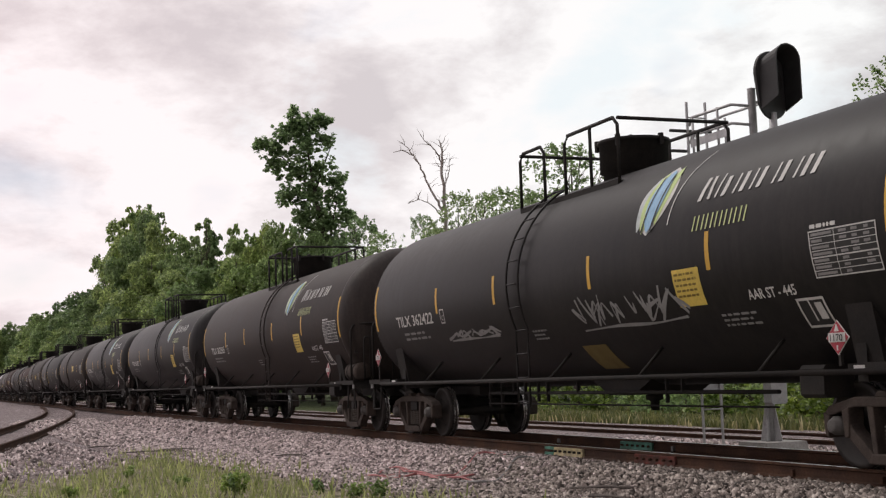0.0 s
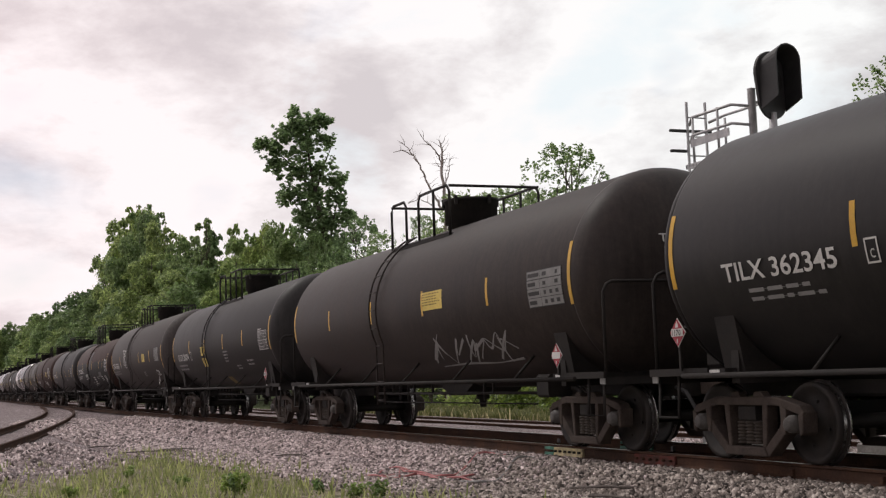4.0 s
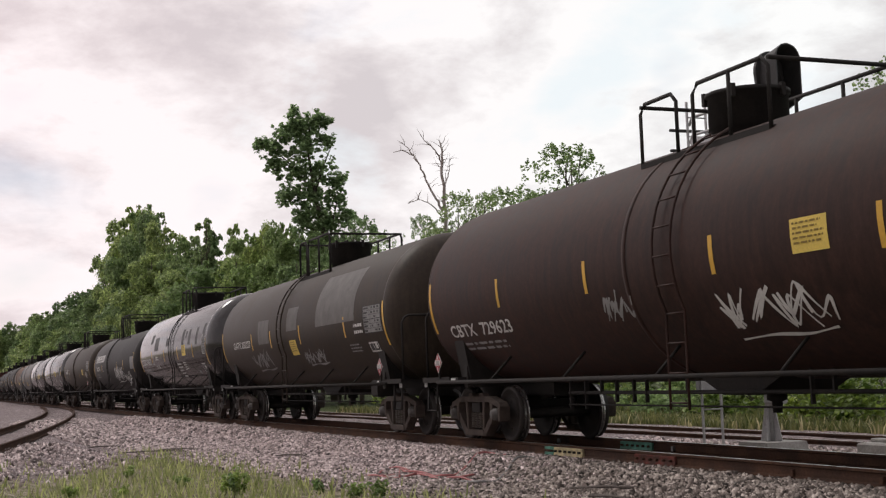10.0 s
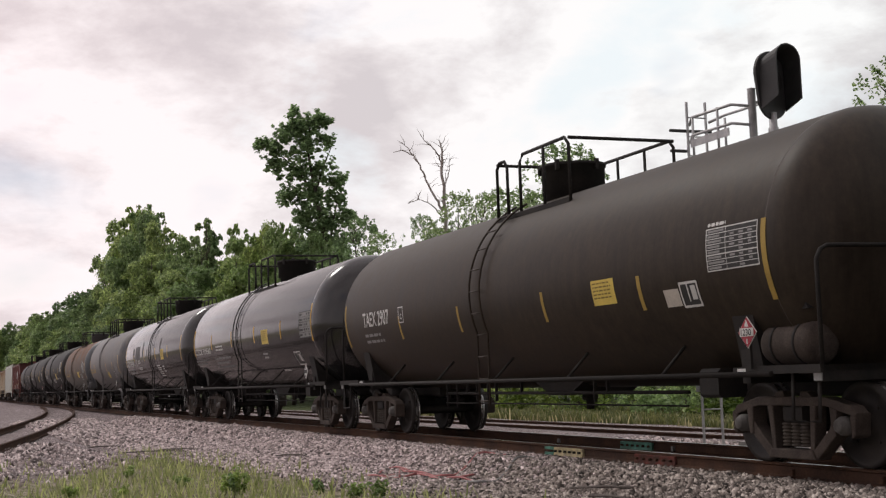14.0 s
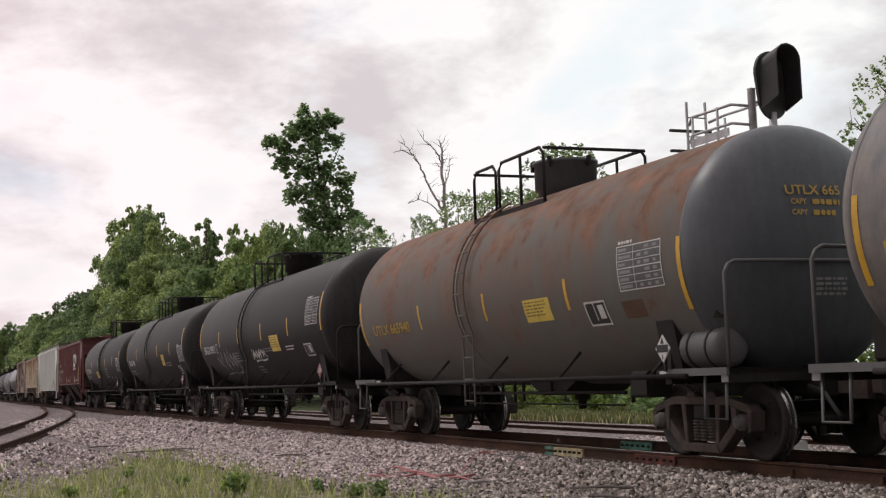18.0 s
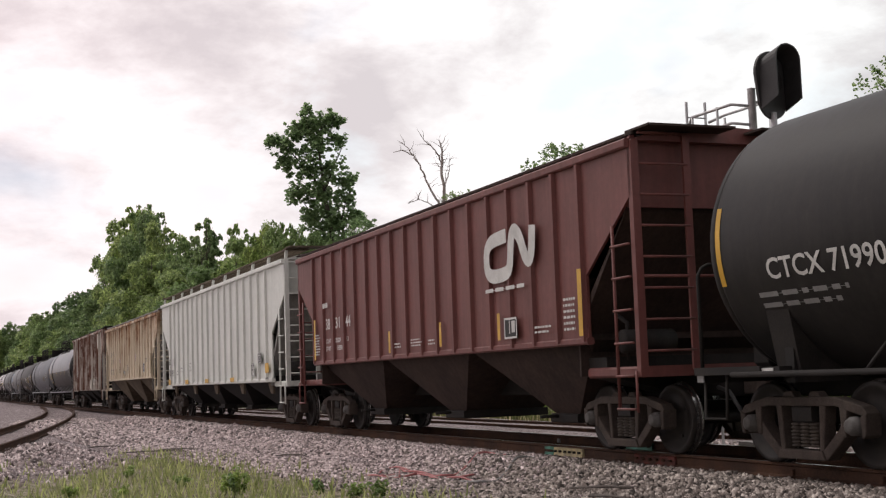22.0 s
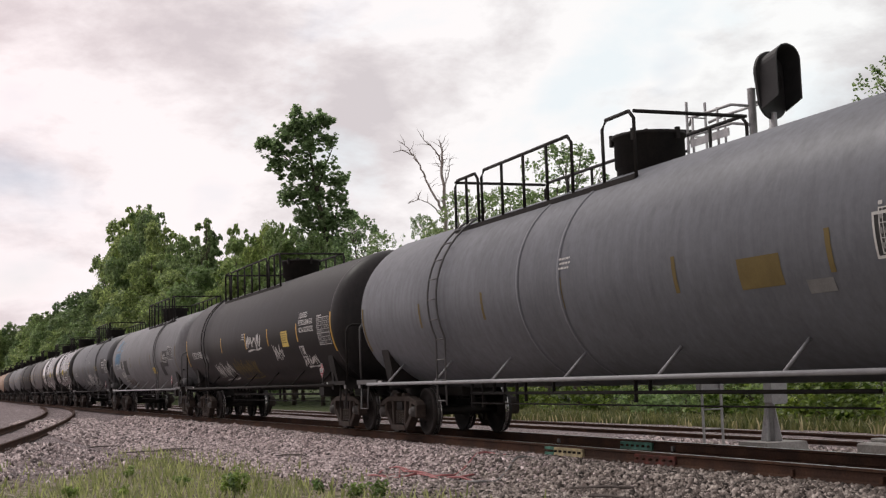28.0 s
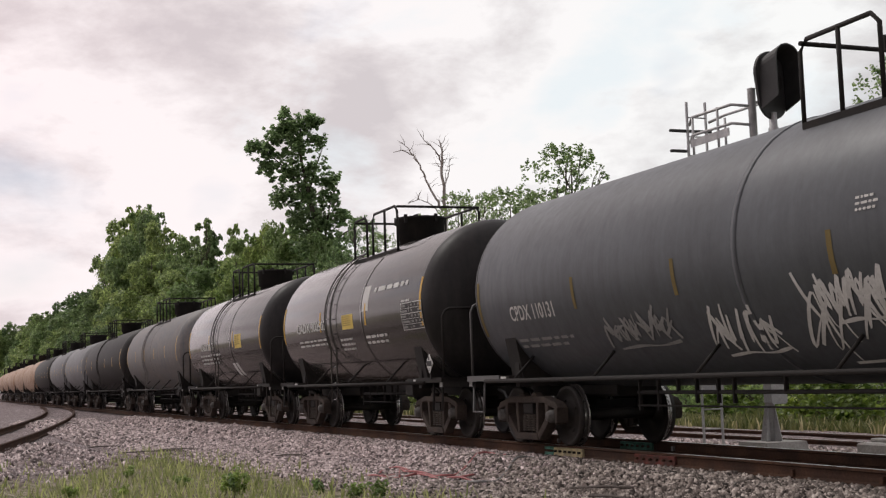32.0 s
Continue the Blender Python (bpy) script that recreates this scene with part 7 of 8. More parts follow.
tank_car(dict(at=(-131.2, -148.7), stripe_at=((-4.14, -1.74, 0.58, 3.88, 5.52), 0.03, 0.29), loops=[(-1.6, -0.9), (-0.25, 1.9)], top=3.89, paint=P["halfbrown"], headmat=P["brown"], label="rusty brown tank car with patched black paint", bands=(-0.15,), ladder=-0.5,
              marks=[('sheet', -0.55, 0.1, 0.95, 1.1, 'deep'), ('sheet', -1.2, -0.1, 0.5, 0.5, 'deep'),
              ('word', -6.4, -0.58, 'TILX 250738', 0.25, 'white', 1.99),
              ('square', -4.02, -0.44, 0.36, 0.28),
              ('spray', -2.49, -0.76, 1.32, 0.38, 'white', 44, 6),
              ('bars', 1.16, -1.08, 1.01, 0.53, 4, 'white'),
              ('bars', 2.92, -0.92, 0.74, 0.13, 2, 'white'),
              ('bars', 4.64, -0.98, 0.89, 0.28, 3, 'white'),
              ('sheet', 3.92, -0.76, 1.18, 0.28, 'deep'),
              ('panel', 6.76, -0.34, 1.09, 0.55, 7, 'black', 'white'),
              ('square', 5.98, -1.06, 0.61, 0.41),
              ('word', -1.72, 0.47, 'CAUTION', 0.12, 'white', 0.52),
              ('word', -2.12, 0.3, 'NITROGEN BLANKET', 0.12, 'white', 1.13),
              ('bars', -0.02, -1.3, 0.77, 0.41, 3, 'dim'),
              ('bars', -5.76, -0.82, 1.8, 0.24, 2, 'white')]))
tank_car(dict(at=(-148.7, -166.5), stripe_at=((-4.24, -1.14, 2.45, 5.0), -0.21, 0.05), loops=[(-0.6, 0.95), (1.38, 3.0)], paint=P["smoke"], headmat=P["black"], label="dusty dark grey tank car with black ends", bands=(0.2, 1.7), ladder=0.9,
              marks=[('word', -6.64, -0.61, 'CBTX 720912', 0.23, 'white', 2.07),
              ('square', -4.16, -0.5, 0.31, 0.27),
              ('bars', -6.02, -0.9, 1.57, 0.22, 2, 'dim'),
              ('sheet', 7.05, 0.55, 0.62, 2.2, 'black'), ('sheet', 6.62, 1.2, 0.3, 0.9, 'black'), ('sheet', 6.65, 0.1, 0.22, 0.6, 'black'),
              ('sheet', 6.9, -0.85, 0.8, 0.5, 'black'), ('panel', 6.3, -0.42, 0.8, 0.5, 6, 'black', 'white'),
              ('bars', 2.7, -0.8, 0.7, 0.3, 3, 'dim')]))
tank_car(dict(at=(-166.5, -183.9), stripe_at=((-4.44, -1.5, 1.6, 4.47), -0.04, 0.1), top=4.12, ladder=0.67, loops=[(-0.92, -0.02), (0.37, 1.97)], paint=P["brown"], label="brown tank car with a white stencilled block", bands=(-0.4,),
              marks=[('word', -6.86, -0.9, 'CBTX  729623', 0.22, 'white', 2.5),
              ('bars', -5.6, -1.1, 1.8, 0.2, 2, 'dim'),
              ('sheet', 3.24, -0.23, 0.6, 0.36, 'amber'),
              ('notice', 5.24, 0.15),
              ('panel', 6.3, -0.24, 1.12, 0.5, 5, 'dim', 'black'),
              ('spray', 2.25, -0.96, 1.9, 0.75, 'white', 45, 6), ('spray', -0.93, -0.72, 0.7, 0.5, 'dim', 46, 4),
              ('placard', -7.0, -1.22, 'red', '1202')]))
tank_car(dict(at=(-183.9, -201.7), stripe_at=((-3.78, -1.66, 1.23, 4.9), -0.18, 0), loops=[(-0.81, -0.15), (-0.03, 1.9)], dome_x=0.6, paint=P["olive"], label="dark tank car with grey touch-up patches", ladder=-0.4,
              marks=[('word', -6.2, -0.53, 'GATX 202227', 0.19, 'white', 2.11),
              ('sheet', 4.04, 0.33, 2.97, 1.24, 'patch'),
              ('sheet', 0.4, 0.02, 0.99, 0.58, 'patch'),
              ('sheet', -2.56, -0.18, 1.16, 0.63, 'patch'),
              ('sheet', 5.1, 0.53, 0.82, 0.52, 'patch'),
              ('sheet', 0.35, -0.7, 0.62, 0.39, 'amber'),
              ('spray', 1.94, -0.98, 1.74, 0.45, 'dim', 46, 7),
              ('spray', -3.21, -0.94, 2.02, 0.65, 'dim', 47, 6),
              ('bars', 5.77, -0.47, 0.66, 0.28, 2, 'white'),
              ('panel', 6.7, -0.32, 1.11, 0.55, 6, 'dim', 'black'),
              ('square', 6.46, -0.9, 0.56, 0.22),
              ('bars', 5.3, -0.88, 0.85, 0.22, 3, 'dim'),
              ('placard', 6.6, -1.22, 'red', '1202')]))
tank_car(dict(at=(-201.7, -218.5), stripe_at=((-4.05, -1.14, 1.78, 4.71), -0.12, 0), loops=[(-0.57, 0.9), (1.48, 2.2)], dome_x=-0.3, dome_r=0.58, top=4.09, paint=P["gloss"], label="glossy black tank car with touched-up squares", bands=(0.9,), ladder=0.66,
              marks=[('word', -6.95, -0.64, 'CTCX 719532', 0.25, 'white', 2.44),
              ('square', -3.89, -0.48, 0.3, 0.3),
              ('bars', -5.57, -0.87, 1.82, 0.18, 2, 'dim'),
              ('bars', -2.96, -0.42, 0.72, 0.18, 2, 'white'),
              ('bars', -3.1, -0.76, 0.8, 0.14, 2, 'white'),
              ('bars', 1.59, -1.0, 0.8, 0.63, 5, 'white'),
              ('bars', 2.71, -0.84, 0.64, 0.33, 4, 'white'),
              ('bars', -1.56, -1.15, 0.53, 0.18, 2, 'dim'),
              ('bars', -0.26, 0.33, 0.51, 0.14, 2, 'white'),
              ('sheet', 2.9, -0.28, 0.67, 0.37, 'amber'),
              ('panel', 6.61, -0.22, 0.62, 0.55, 7, 'black', 'white'),
              ('square', 5.87, -1.0, 0.54, 0.37),
              ('sheet', 4.69, -1.14, 0.31, 0.13, 'dim'),
              ('sheet', 2.72, 0.2, 0.45, 0.56, 'deep'),
              ('sheet', 3.94, 0.16, 0.39, 0.53, 'deep'),
              ('sheet', 5.3, 0.14, 0.34, 0.57, 'deep'),
              ('sheet', -3.01, 0.14, 0.92, 0.52, 'deep'),
              ('sheet', -0.44, 0.13, 0.73, 0.31, 'deep')] + [('sheet', -4.32, 0.38, 0.56, 0.38, 'deep'),
              ('sheet', 6.5, 0.3, 0.35, 0.44, 'deep'),
              ('sheet', 3.3, 0.27, 0.27, 0.22, 'deep')]))
tank_car(dict(at=(-218.5, -236.2), stripe_at=((-4.25, -1.62, 1.8, 4.1), -0.23, 0.05), truck=0.3, loops=[(-0.67, -0.2), (0.1, 2.3)], dome_x=1.1, top=3.86, paint=P["matt"], label="black tank car with white blocks and scrawl",
              marks=[('blocks', -4.92, 0.04, 3.51, 0.67),
              ('word', -6.43, -0.59, 'PROX 51440', 0.23, 'white', 1.49),
              ('square', -3.8, -0.5, 0.31, 0.28),
              ('bars', -5.81, -0.85, 1.48, 0.26, 2, 'dim'),
              ('bars', -2.02, -1.02, 0.37, 0.27, 3, 'dim'),
              ('spray', 2.17, -0.8, 2.88, 0.97, 'white', 49, 10),
              ('spray', 4.5, -1.1, 1.39, 0.55, 'white', 50, 7),
              ('panel', 6.84, -0.4, 1.09, 0.55, 6, 'galvp', 'dim'),
              ('square', 5.56, -0.96, 0.54, 0.35),
              ('bars', 0.54, -1.59, 0.72, 0.32, 2, 'dim'),
              ('placard', 6.5, -1.16, 'white', '')]))
tank_car(dict(at=(-236.2, -254.0), stripe_at=((-4.2, -1.24, 2.04, 4.84), -0.36, 0.04), truck=0.3, air=0.24, stripe=M["dulltape"], ladder=-0.25, loops=[(-0.76, -0.35), (0.15, 1.9)], top=3.99, paint=P["olive"], label="dark olive brown tank car with white number",
              marks=[('word', -6.51, -0.47, 'TAEX 2907', 0.29, 'white', 1.6),
              ('square', -4.2, -0.34, 0.31, 0.29),
              ('bars', -5.86, -0.72, 1.31, 0.26, 2, 'dim'),
              ('sheet', 3.75, -0.5, 0.62, 0.34, 'amber'),
              ('panel', 6.8, -0.21, 1.01, 0.48, 8, 'black', 'white'),
              ('sheet', 5.41, -0.7, 0.34, 0.22, 'bone'), ('square', 5.82, -0.68, 0.4, 0.32),
              ('placard', 6.51, -1.1, 'red', '1230')]))
tank_car(dict(at=(-254.0, -271.2), head=("CTCX 719", "white", 0.4), top=4.09, paint=P["gloss"], label="glossy black tank car reflecting the sky", ladder=-0.6,
              marks=[('word', -7.26, -0.54, 'CTCX 719560', 0.2, 'white', 2.51),
              ('bars', -6.49, -0.8, 2.06, 0.2, 2, 'dim'),
              ('bars', -3.34, -0.41, 1.16, 0.2, 2, 'white'),
              ('bars', -3.16, -0.88, 2.36, 0.45, 3, 'dim'),
              ('sheet', 2.5, -0.31, 0.71, 0.38, 'amber'),
              ('panel', 6.56, -0.18, 1.04, 0.61, 5, 'dim', 'black'),
              ('bars', 2.27, -0.82, 0.58, 0.21, 2, 'white'),
              ('square', 5.32, -0.99, 0.58, 0.38),
              ('bars', 3.51, -1.31, 0.76, 0.13, 1, 'white'),
              ('placard', 6.0, -1.22, 'white', '')]))
tank_car(dict(at=(-271.2, -288.2), tail=0.3, top=4.09, paint=P["gloss"], label="glossy black tank car with a large yellow sheet", ladder=0.6, bands=(0.1,),
              marks=[('word', -6.95, -0.61, 'CTCX 719604', 0.26, 'white', 2.35),
              ('square', -3.89, -0.47, 0.32, 0.26),
              ('bars', -5.56, -0.83, 1.79, 0.22, 2, 'dim'),
              ('bars', -2.99, -0.44, 0.74, 0.19, 2, 'white'),
              ('bars', -3.04, -0.74, 0.85, 0.14, 2, 'white'),
              ('bars', -0.38, 0.28, 0.47, 0.13, 2, 'white'),
              ('bars', 1.73, -0.93, 0.82, 0.54, 6, 'white'),
              ('bars', 2.71, -0.85, 0.52, 0.3, 3, 'white'),
              ('bars', -1.51, -1.12, 0.52, 0.15, 2, 'dim'),
              ('sheet', 2.93, -0.28, 0.66, 0.4, 'amber'),
              ('sheet', -3.41, -0.07, 1.22, 0.56, 'deep'),
              ('sheet', -1.95, 0.07, 0.26, 0.6, 'deep'),
              ('sheet', -0.84, -0.12, 0.2, 0.27, 'deep'),
              ('sheet', -4.54, -0.05, 0.39, 0.42, 'deep'),
              ('sheet', 2.53, 0.1, 0.26, 0.55, 'deep')]))
tank_car(dict(at=(-288.2, -303.1), tail=0.5, stripe_at=((-3.6, -1.2, 1.33, 3.84), -0.2, 0.06), gear=M["greyp"], head=("UTLX 665", "gold", 0.6), top=4.1, paint=P["greyworn"], label="scuffed blue grey short tank car", bands=(-0.85,), ladder=-0.3,
              marks=[('sheet', 1.65, -0.84, 0.7, 0.33, 'amber'),
              ('square', 4.05, -0.84, 0.5, 0.32),
              ('panel', 4.95, -0.6, 0.95, 0.5, 4, 'dim', 'greyp'),
              ('word', -5.42, -0.65, 'UTLX 660', 0.23, 'gold', 2.0),
              ('placard', 4.7, -1.22, 'white', '')]))
tank_car(dict(at=(-303.1, -318.1), dome=P["greydark"], stripe_at=((-2.8, 0.2, 3.11), -0.23, 0.03), truck=0.15, air=0.25, gear=M["greyp"], head=("UTLX 665", "gold", 0.6), loops=[(-1.49, -0.55), (-0.42, 1.3)], top=4.09, headmat=P["greydark"], paint=P["rustgrey"], label="short grey tank car browned by rust", bands=(-0.9,), ladder=-0.6,
              marks=[('word', -5.64, -0.68, 'UTLX 665940', 0.2, 'gold', 2.11),
              ('sheet', 1.95, -0.62, 0.88, 0.35, 'amber'),
              ('panel', 5.06, -0.24, 1.1, 0.57, 6, 'greyp', 'white'),
              ('square', 3.72, -0.78, 0.59, 0.36),
              ('sheet', 4.7, -0.78, 0.54, 0.24, 'rustp'),
              ('placard', 5.0, -1.22, 'white', '')]))
tank_car(dict(at=(-318.1, -336.0), nose=-0.25, tail=0.8, stripe_at=((-3.88, -1.29, 1.54, 4.36), 0.06, 0.52), head=("BRGX 090", "white", 0.4), top=4.19, paint=P["matt"], label="matt black tank car with white scrawl", ladder=-0.6,
              marks=[('word', -6.45, -0.55, 'BRGX 0901', 0.24, 'white', 1.63),
              ('square', -4.5, -0.42, 0.26, 0.26),
              ('spray', -3.49, -0.87, 2.54, 0.92, 'dim', 51, 7),
              ('spray', 0.7, -0.76, 1.49, 0.39, 'white', 52, 7),
              ('bars', -2.06, -0.77, 0.98, 0.33, 4, 'dim'),
              ('bars', 0.08, -1.25, 0.67, 0.3, 3, 'dim'),
              ('bars', 1.91, -0.66, 0.92, 0.13, 2, 'dim'),
              ('sheet', 2.7, -0.52, 0.9, 0.43, 'amber'),
              ('bars', 4.16, -0.69, 0.91, 0.16, 2, 'white'),
              ('panel', 6.45, 0.1, 1.06, 0.6, 9, 'black', 'white'),
              ('square', 5.72, -0.8, 0.66, 0.33),
              ('placard', 6.4, -1.22, 'red', '1202')]))
tank_car(dict(at=(-336.0, -353.2), tail=0.6, stripe_at=((-3.8, -1.06, 1.71, 4.58), 0.1, 0.53), truck=0.25, head=("BRGX 988", "white", 0.52), head_at=-0.2, top=4.19, paint=P["matt"], label="matt black tank car with yellow stripes", ladder=-0.6,
              marks=[('word', -6.23, -0.57, 'BRGX 988', 0.24, 'white', 1.6),
              ('bars', -5.6, -0.9, 1.5, 0.28, 2, 'dim'),
              ('sheet', 2.7, -0.52, 0.6, 0.43, 'amber'),
              ('panel', 6.6, -0.38, 1.02, 0.54, 8, 'black', 'white'),
              ('square', 5.74, -0.98, 0.6, 0.34),
              ('bars', 3.9, -0.7, 1.2, 0.2, 2, 'dim'),
              ('placard', 6.41, -1.22, 'red', '1202')]))
tank_car(dict(at=(-353.2, -370.5), stripe_at=((-4.1, -1.2, 1.92, 4.86), 0.02, 0.25), loops=[(-0.62, 0.1), (0.37, 1.6)], dome_x=0.1, head=("CTCX 719", "white", 0.4), top=4.06, paint=P["matt"], label="matt black tank car with raised middle bands", bands=(-0.1, 0.5), ladder=0.2,
              marks=[('word', -6.61, -0.63, 'CTCX 719901', 0.23, 'white', 2.01),
              ('bars', -6.04, -0.86, 1.65, 0.25, 2, 'dim'),
              ('sheet', -2.04, -0.77, 0.9, 0.36, 'amber'),
              ('bars', 2.09, -0.74, 1.08, 0.54, 4, 'dim'),
              ('bars', 3.37, -1.06, 0.64, 0.26, 3, 'dim'),
              ('bars', 4.66, -1.06, 0.77, 0.23, 2, 'dim'),
              ('panel', 6.74, -0.42, 1.19, 0.58, 7, 'black', 'white'),
              ('placard', 6.1, -1.22, 'red', '')]))
tank_car(dict(at=(-443.1, -462.1), gear=M["greyp"], headmat=P["black"], top=4.12, paint=P["duo"], label="tank car painted grey over black, gold lettering", struts=7, loops=[(-5.1, -0.5), (0.5, 1.4)], ladder=-4.6, railmat=M["palerail"],
              marks=[('word', -7.14, -0.58, 'UTLX 955337', 0.29, 'gold', 2.0),
              ('bars', -6.66, -0.69, 0.96, 0.14, 1, 'gold'),
              ('bars', -6.55, -1.01, 1.44, 0.36, 2, 'gold'),
              ('panel', 7.58, -0.4, 1.35, 0.48, 4, 'black', 'dim'),
              ('placard', -7.6, -1.22, 'red', '1075')]))
tank_car(dict(at=(-462.1, -482.4), stripe_at=((-5.5, -2.61, 0.23, 3.26, 6.16), -0.2, -0.1), gear=M["greyp"], paint=P["grey"], label="long plain grey gas tank car", struts=7, loops=[(-5.12, -4.06), (-3.9, -0.47), (0.5, 1.4)], ladder=-4.6, railmat=M["palerail"], stripe=M["oldyellow"], laddermat=M["greyp"], bands=(-1.2, 0.2),
              marks=[('sheet', 4.8, -0.54, 0.78, 0.35, 'oldyellow'),
              ('bars', 0.26, -0.01, 0.39, 0.2, 3, 'white'),
              ('panel', 6.86, -0.32, 0.15, 0.43, 3, 'black', 'white'),
              ('square', 7.18, -0.36, 0.97, 0.45),
              ('sheet', 8.11, -0.32, 0.8, 0.49, 'greydark2'),
              ('sheet', 5.76, -0.77, 0.43, 0.15, 'galvp'),
              ('placard', 8.0, -1.22, 'red', '1075')]))
tank_car(dict(at=(-482.4, -502.5), tail=0.25, stripe_at=((-5.82, -2.77, 0.55, 3.15, 6.13), -0.12, 0), nose=0.35, top=4.05, paint=P["black"], label="long black gas tank car covered in scrawl", struts=7, loops=[(-4.94, -4.3), (-4.1, 0.7), (0.9, 2.2)], ladder=-5.2, dome_x=1.0,
              marks=[('word', -7.65, -0.65, 'CPDX 107086', 0.23, 'white', 1.59),
              ('spray', -5.46, -0.69, 0.65, 0.38, 'dim', 53, 5),
              ('spray', -3.47, -1.15, 2.28, 0.8, 'white', 54, 11),
              ('spray', -0.6, -1.16, 2.8, 0.77, 'oldyellow', 55, 12),
              ('bars', 0.2, -0.21, 0.39, 0.2, 3, 'white'),
              ('spray', 1.38, -0.39, 1.73, 0.48, 'white', 56, 7),
              ('spray', 3.82, -0.79, 0.9, 0.6, 'white', 57, 5), ('spray', 6.47, -1.08, 1.2, 0.35, 'white', 58, 6), ('sheet', 4.75, -0.45, 0.62, 0.4, 'amber'), ('panel', 8.3, -0.40, 0.98, 0.62, 7, 'black', 'white'), ('square', 6.17, -0.83, 0.4, 0.3),
              ('lines', 6.23, -0.01, 0.13, ('LIQUEFIED', 'PETROLEUM GAS', 'NON-ODORIZED'), 'white'),
              ('placard', 7.6, -1.22, 'red', '1075')]))
tank_car(dict(at=(-502.5, -522.5), stripe_at=((-5.3, -2.7, 0.2, 3.1, 6.0), -0.2, -0.05), nose=0.35, air=0.17, head=("CPDX 110", "white", 0.4), gear=M["greyp"], top=3.97, paint=P["greywarm"], label="long grey gas tank car with blue spray paint", struts=7, loops=[(-0.9, 0.4), (0.6, 4.25), (5.0, 5.5)], ladder=4.75, stripe=M["oldyellow"], laddermat=M["greyp"], railmat=M["palerail"],
              marks=[('word', -7.53, -0.63, 'CPDX 110053', 0.26, 'white', 1.55),
              ('slants', -7.0, 0.17, 1.65, 1.25, 'cyan'),
              ('sheet', -5.7, -0.48, 0.48, 0.35, 'black'),
              ('sheet', -4.4, -0.62, 1.13, 0.67, 'black'),
              ('square', -5.32, -0.52, 0.33, 0.29),
              ('spray', -5.69, -0.99, 1.12, 0.6, 'white', 61, 8),
              ('spray', -4.31, -1.45, 1.96, 0.96, 'rustp', 62, 8),
              ('bars', -7.04, -0.92, 1.41, 0.23, 2, 'dim'),
              ('sheet', 6.6, -0.47, 1.02, 0.6, 'black'),
              ('sheet', 5.7, -0.86, 0.74, 0.55, 'black'),
              ('lines', 6.14, -0.37, 0.095, ('LIQUEFIED', 'PETROLEUM GAS', 'NON-ODORIZED'), 'white'),
              ('panel', 7.71, -0.3, 1.08, 0.45, 5, 'black', 'white'),
              ('sheet', 3.47, -0.88, 0.76, 0.26, 'amber'),
              ('placard', 7.7, -1.22, 'red', '1075')]))
tank_car(dict(at=(-522.5, -542.6), stripe_at=((-5.41, -2.77, 0.19, 3.0, 6.0), -0.22, -0.05), air=0.17, gear=M["greyp"], headmat=P["head_shade"], top=4.0, paint=P["greydark"], label="long dark grey gas tank car with white scrawl", struts=7, loops=[(-0.9, 0.4), (0.6, 4.25), (5.0, 5.5)], ladder=4.86, laddermat=M["greyp"], stripe=M["oldyellow"], bands=(-1.45,),
              marks=[('word', -7.73, -0.73, 'CPDX 110131', 0.23, 'white', 1.49),
              ('spray', -4.1, -1.04, 1.67, 0.59, 'dim', 63, 8),
              ('spray', -1.94, -1.18, 1.35, 0.76, 'white', 64, 7),
              ('spray', 0.19, -0.86, 0.94, 0.67, 'white', 65, 7),
              ('bars', 0.64, -0.02, 0.35, 0.18, 3, 'white'),
              ('bars', -6.86, -1.12, 1.85, 0.22, 2, 'dim'),
              ('spray', 1.6, -1.12, 4.71, 1.31, 'white', 66, 11),
              ('sheet', 3.76, -0.41, 0.74, 0.28, 'amber'),
              ('bars', 7.02, -0.28, 1.02, 0.41, 3, 'white'),
              ('panel', 8.23, -0.38, 1.3, 0.62, 7, 'black', 'white'),
              ('sheet', 6.78, -0.34, 1.53, 0.78, 'black'),
              ('placard', 7.9, -1.22, 'red', '1075')]))
tank_car(dict(at=(-542.6, -555.1), headmat=P["black"], paint=P["silver"], label="short glossy dark tank car mirroring the pale sky", loops=[(-0.9, 0.0), (0.4, 2.0)], dome_x=0.9, ladder=-0.78, nstripe=2, bands=(-1.2, 1.4), struts=3,
              marks=[('word', -3.8, -0.39, 'CADX 300507', 0.22, 'white', 2.45),
              ('sheet', 0.27, -0.3, 0.78, 0.31, 'amber'),
              ('panel', 4.27, -0.39, 1.11, 0.5, 5, 'black', 'white'),
              ('bars', -2.52, -0.66, 2.44, 0.2, 2, 'white'),
              ('sheet', 1.44, 0.12, 0.53, 0.53, 'white'),
              ('bars', 0.11, -0.78, 1.06, 0.33, 3, 'white'),
              ('bars', 2.17, -0.74, 1.62, 0.25, 2, 'white'),
              ('bars', 3.11, 0.26, 2.22, 0.21, 1, 'white'),
              ('placard', 4.6, -1.22, 'white', '')]))
tank_car(dict(at=(-555.1, -568.1), headmat=P["black"], paint=P["silver"], label="short glossy dark tank car mirroring the pale sky", loops=[(-0.9, 0.0), (0.4, 2.0)], dome_x=0.9, ladder=-0.78, nstripe=2, bands=(-1.2, 1.4), struts=3,
              marks=[('word', -3.17, -0.43, 'CADX 300511', 0.22, 'white', 2.13),
              ('sheet', 2.28, -0.29, 0.87, 0.4, 'amber'),
              ('bars', -1.84, -0.73, 3.19, 0.39, 3, 'white'),
              ('sheet', 1.23, -1.15, 0.71, 0.44, 'white')]))
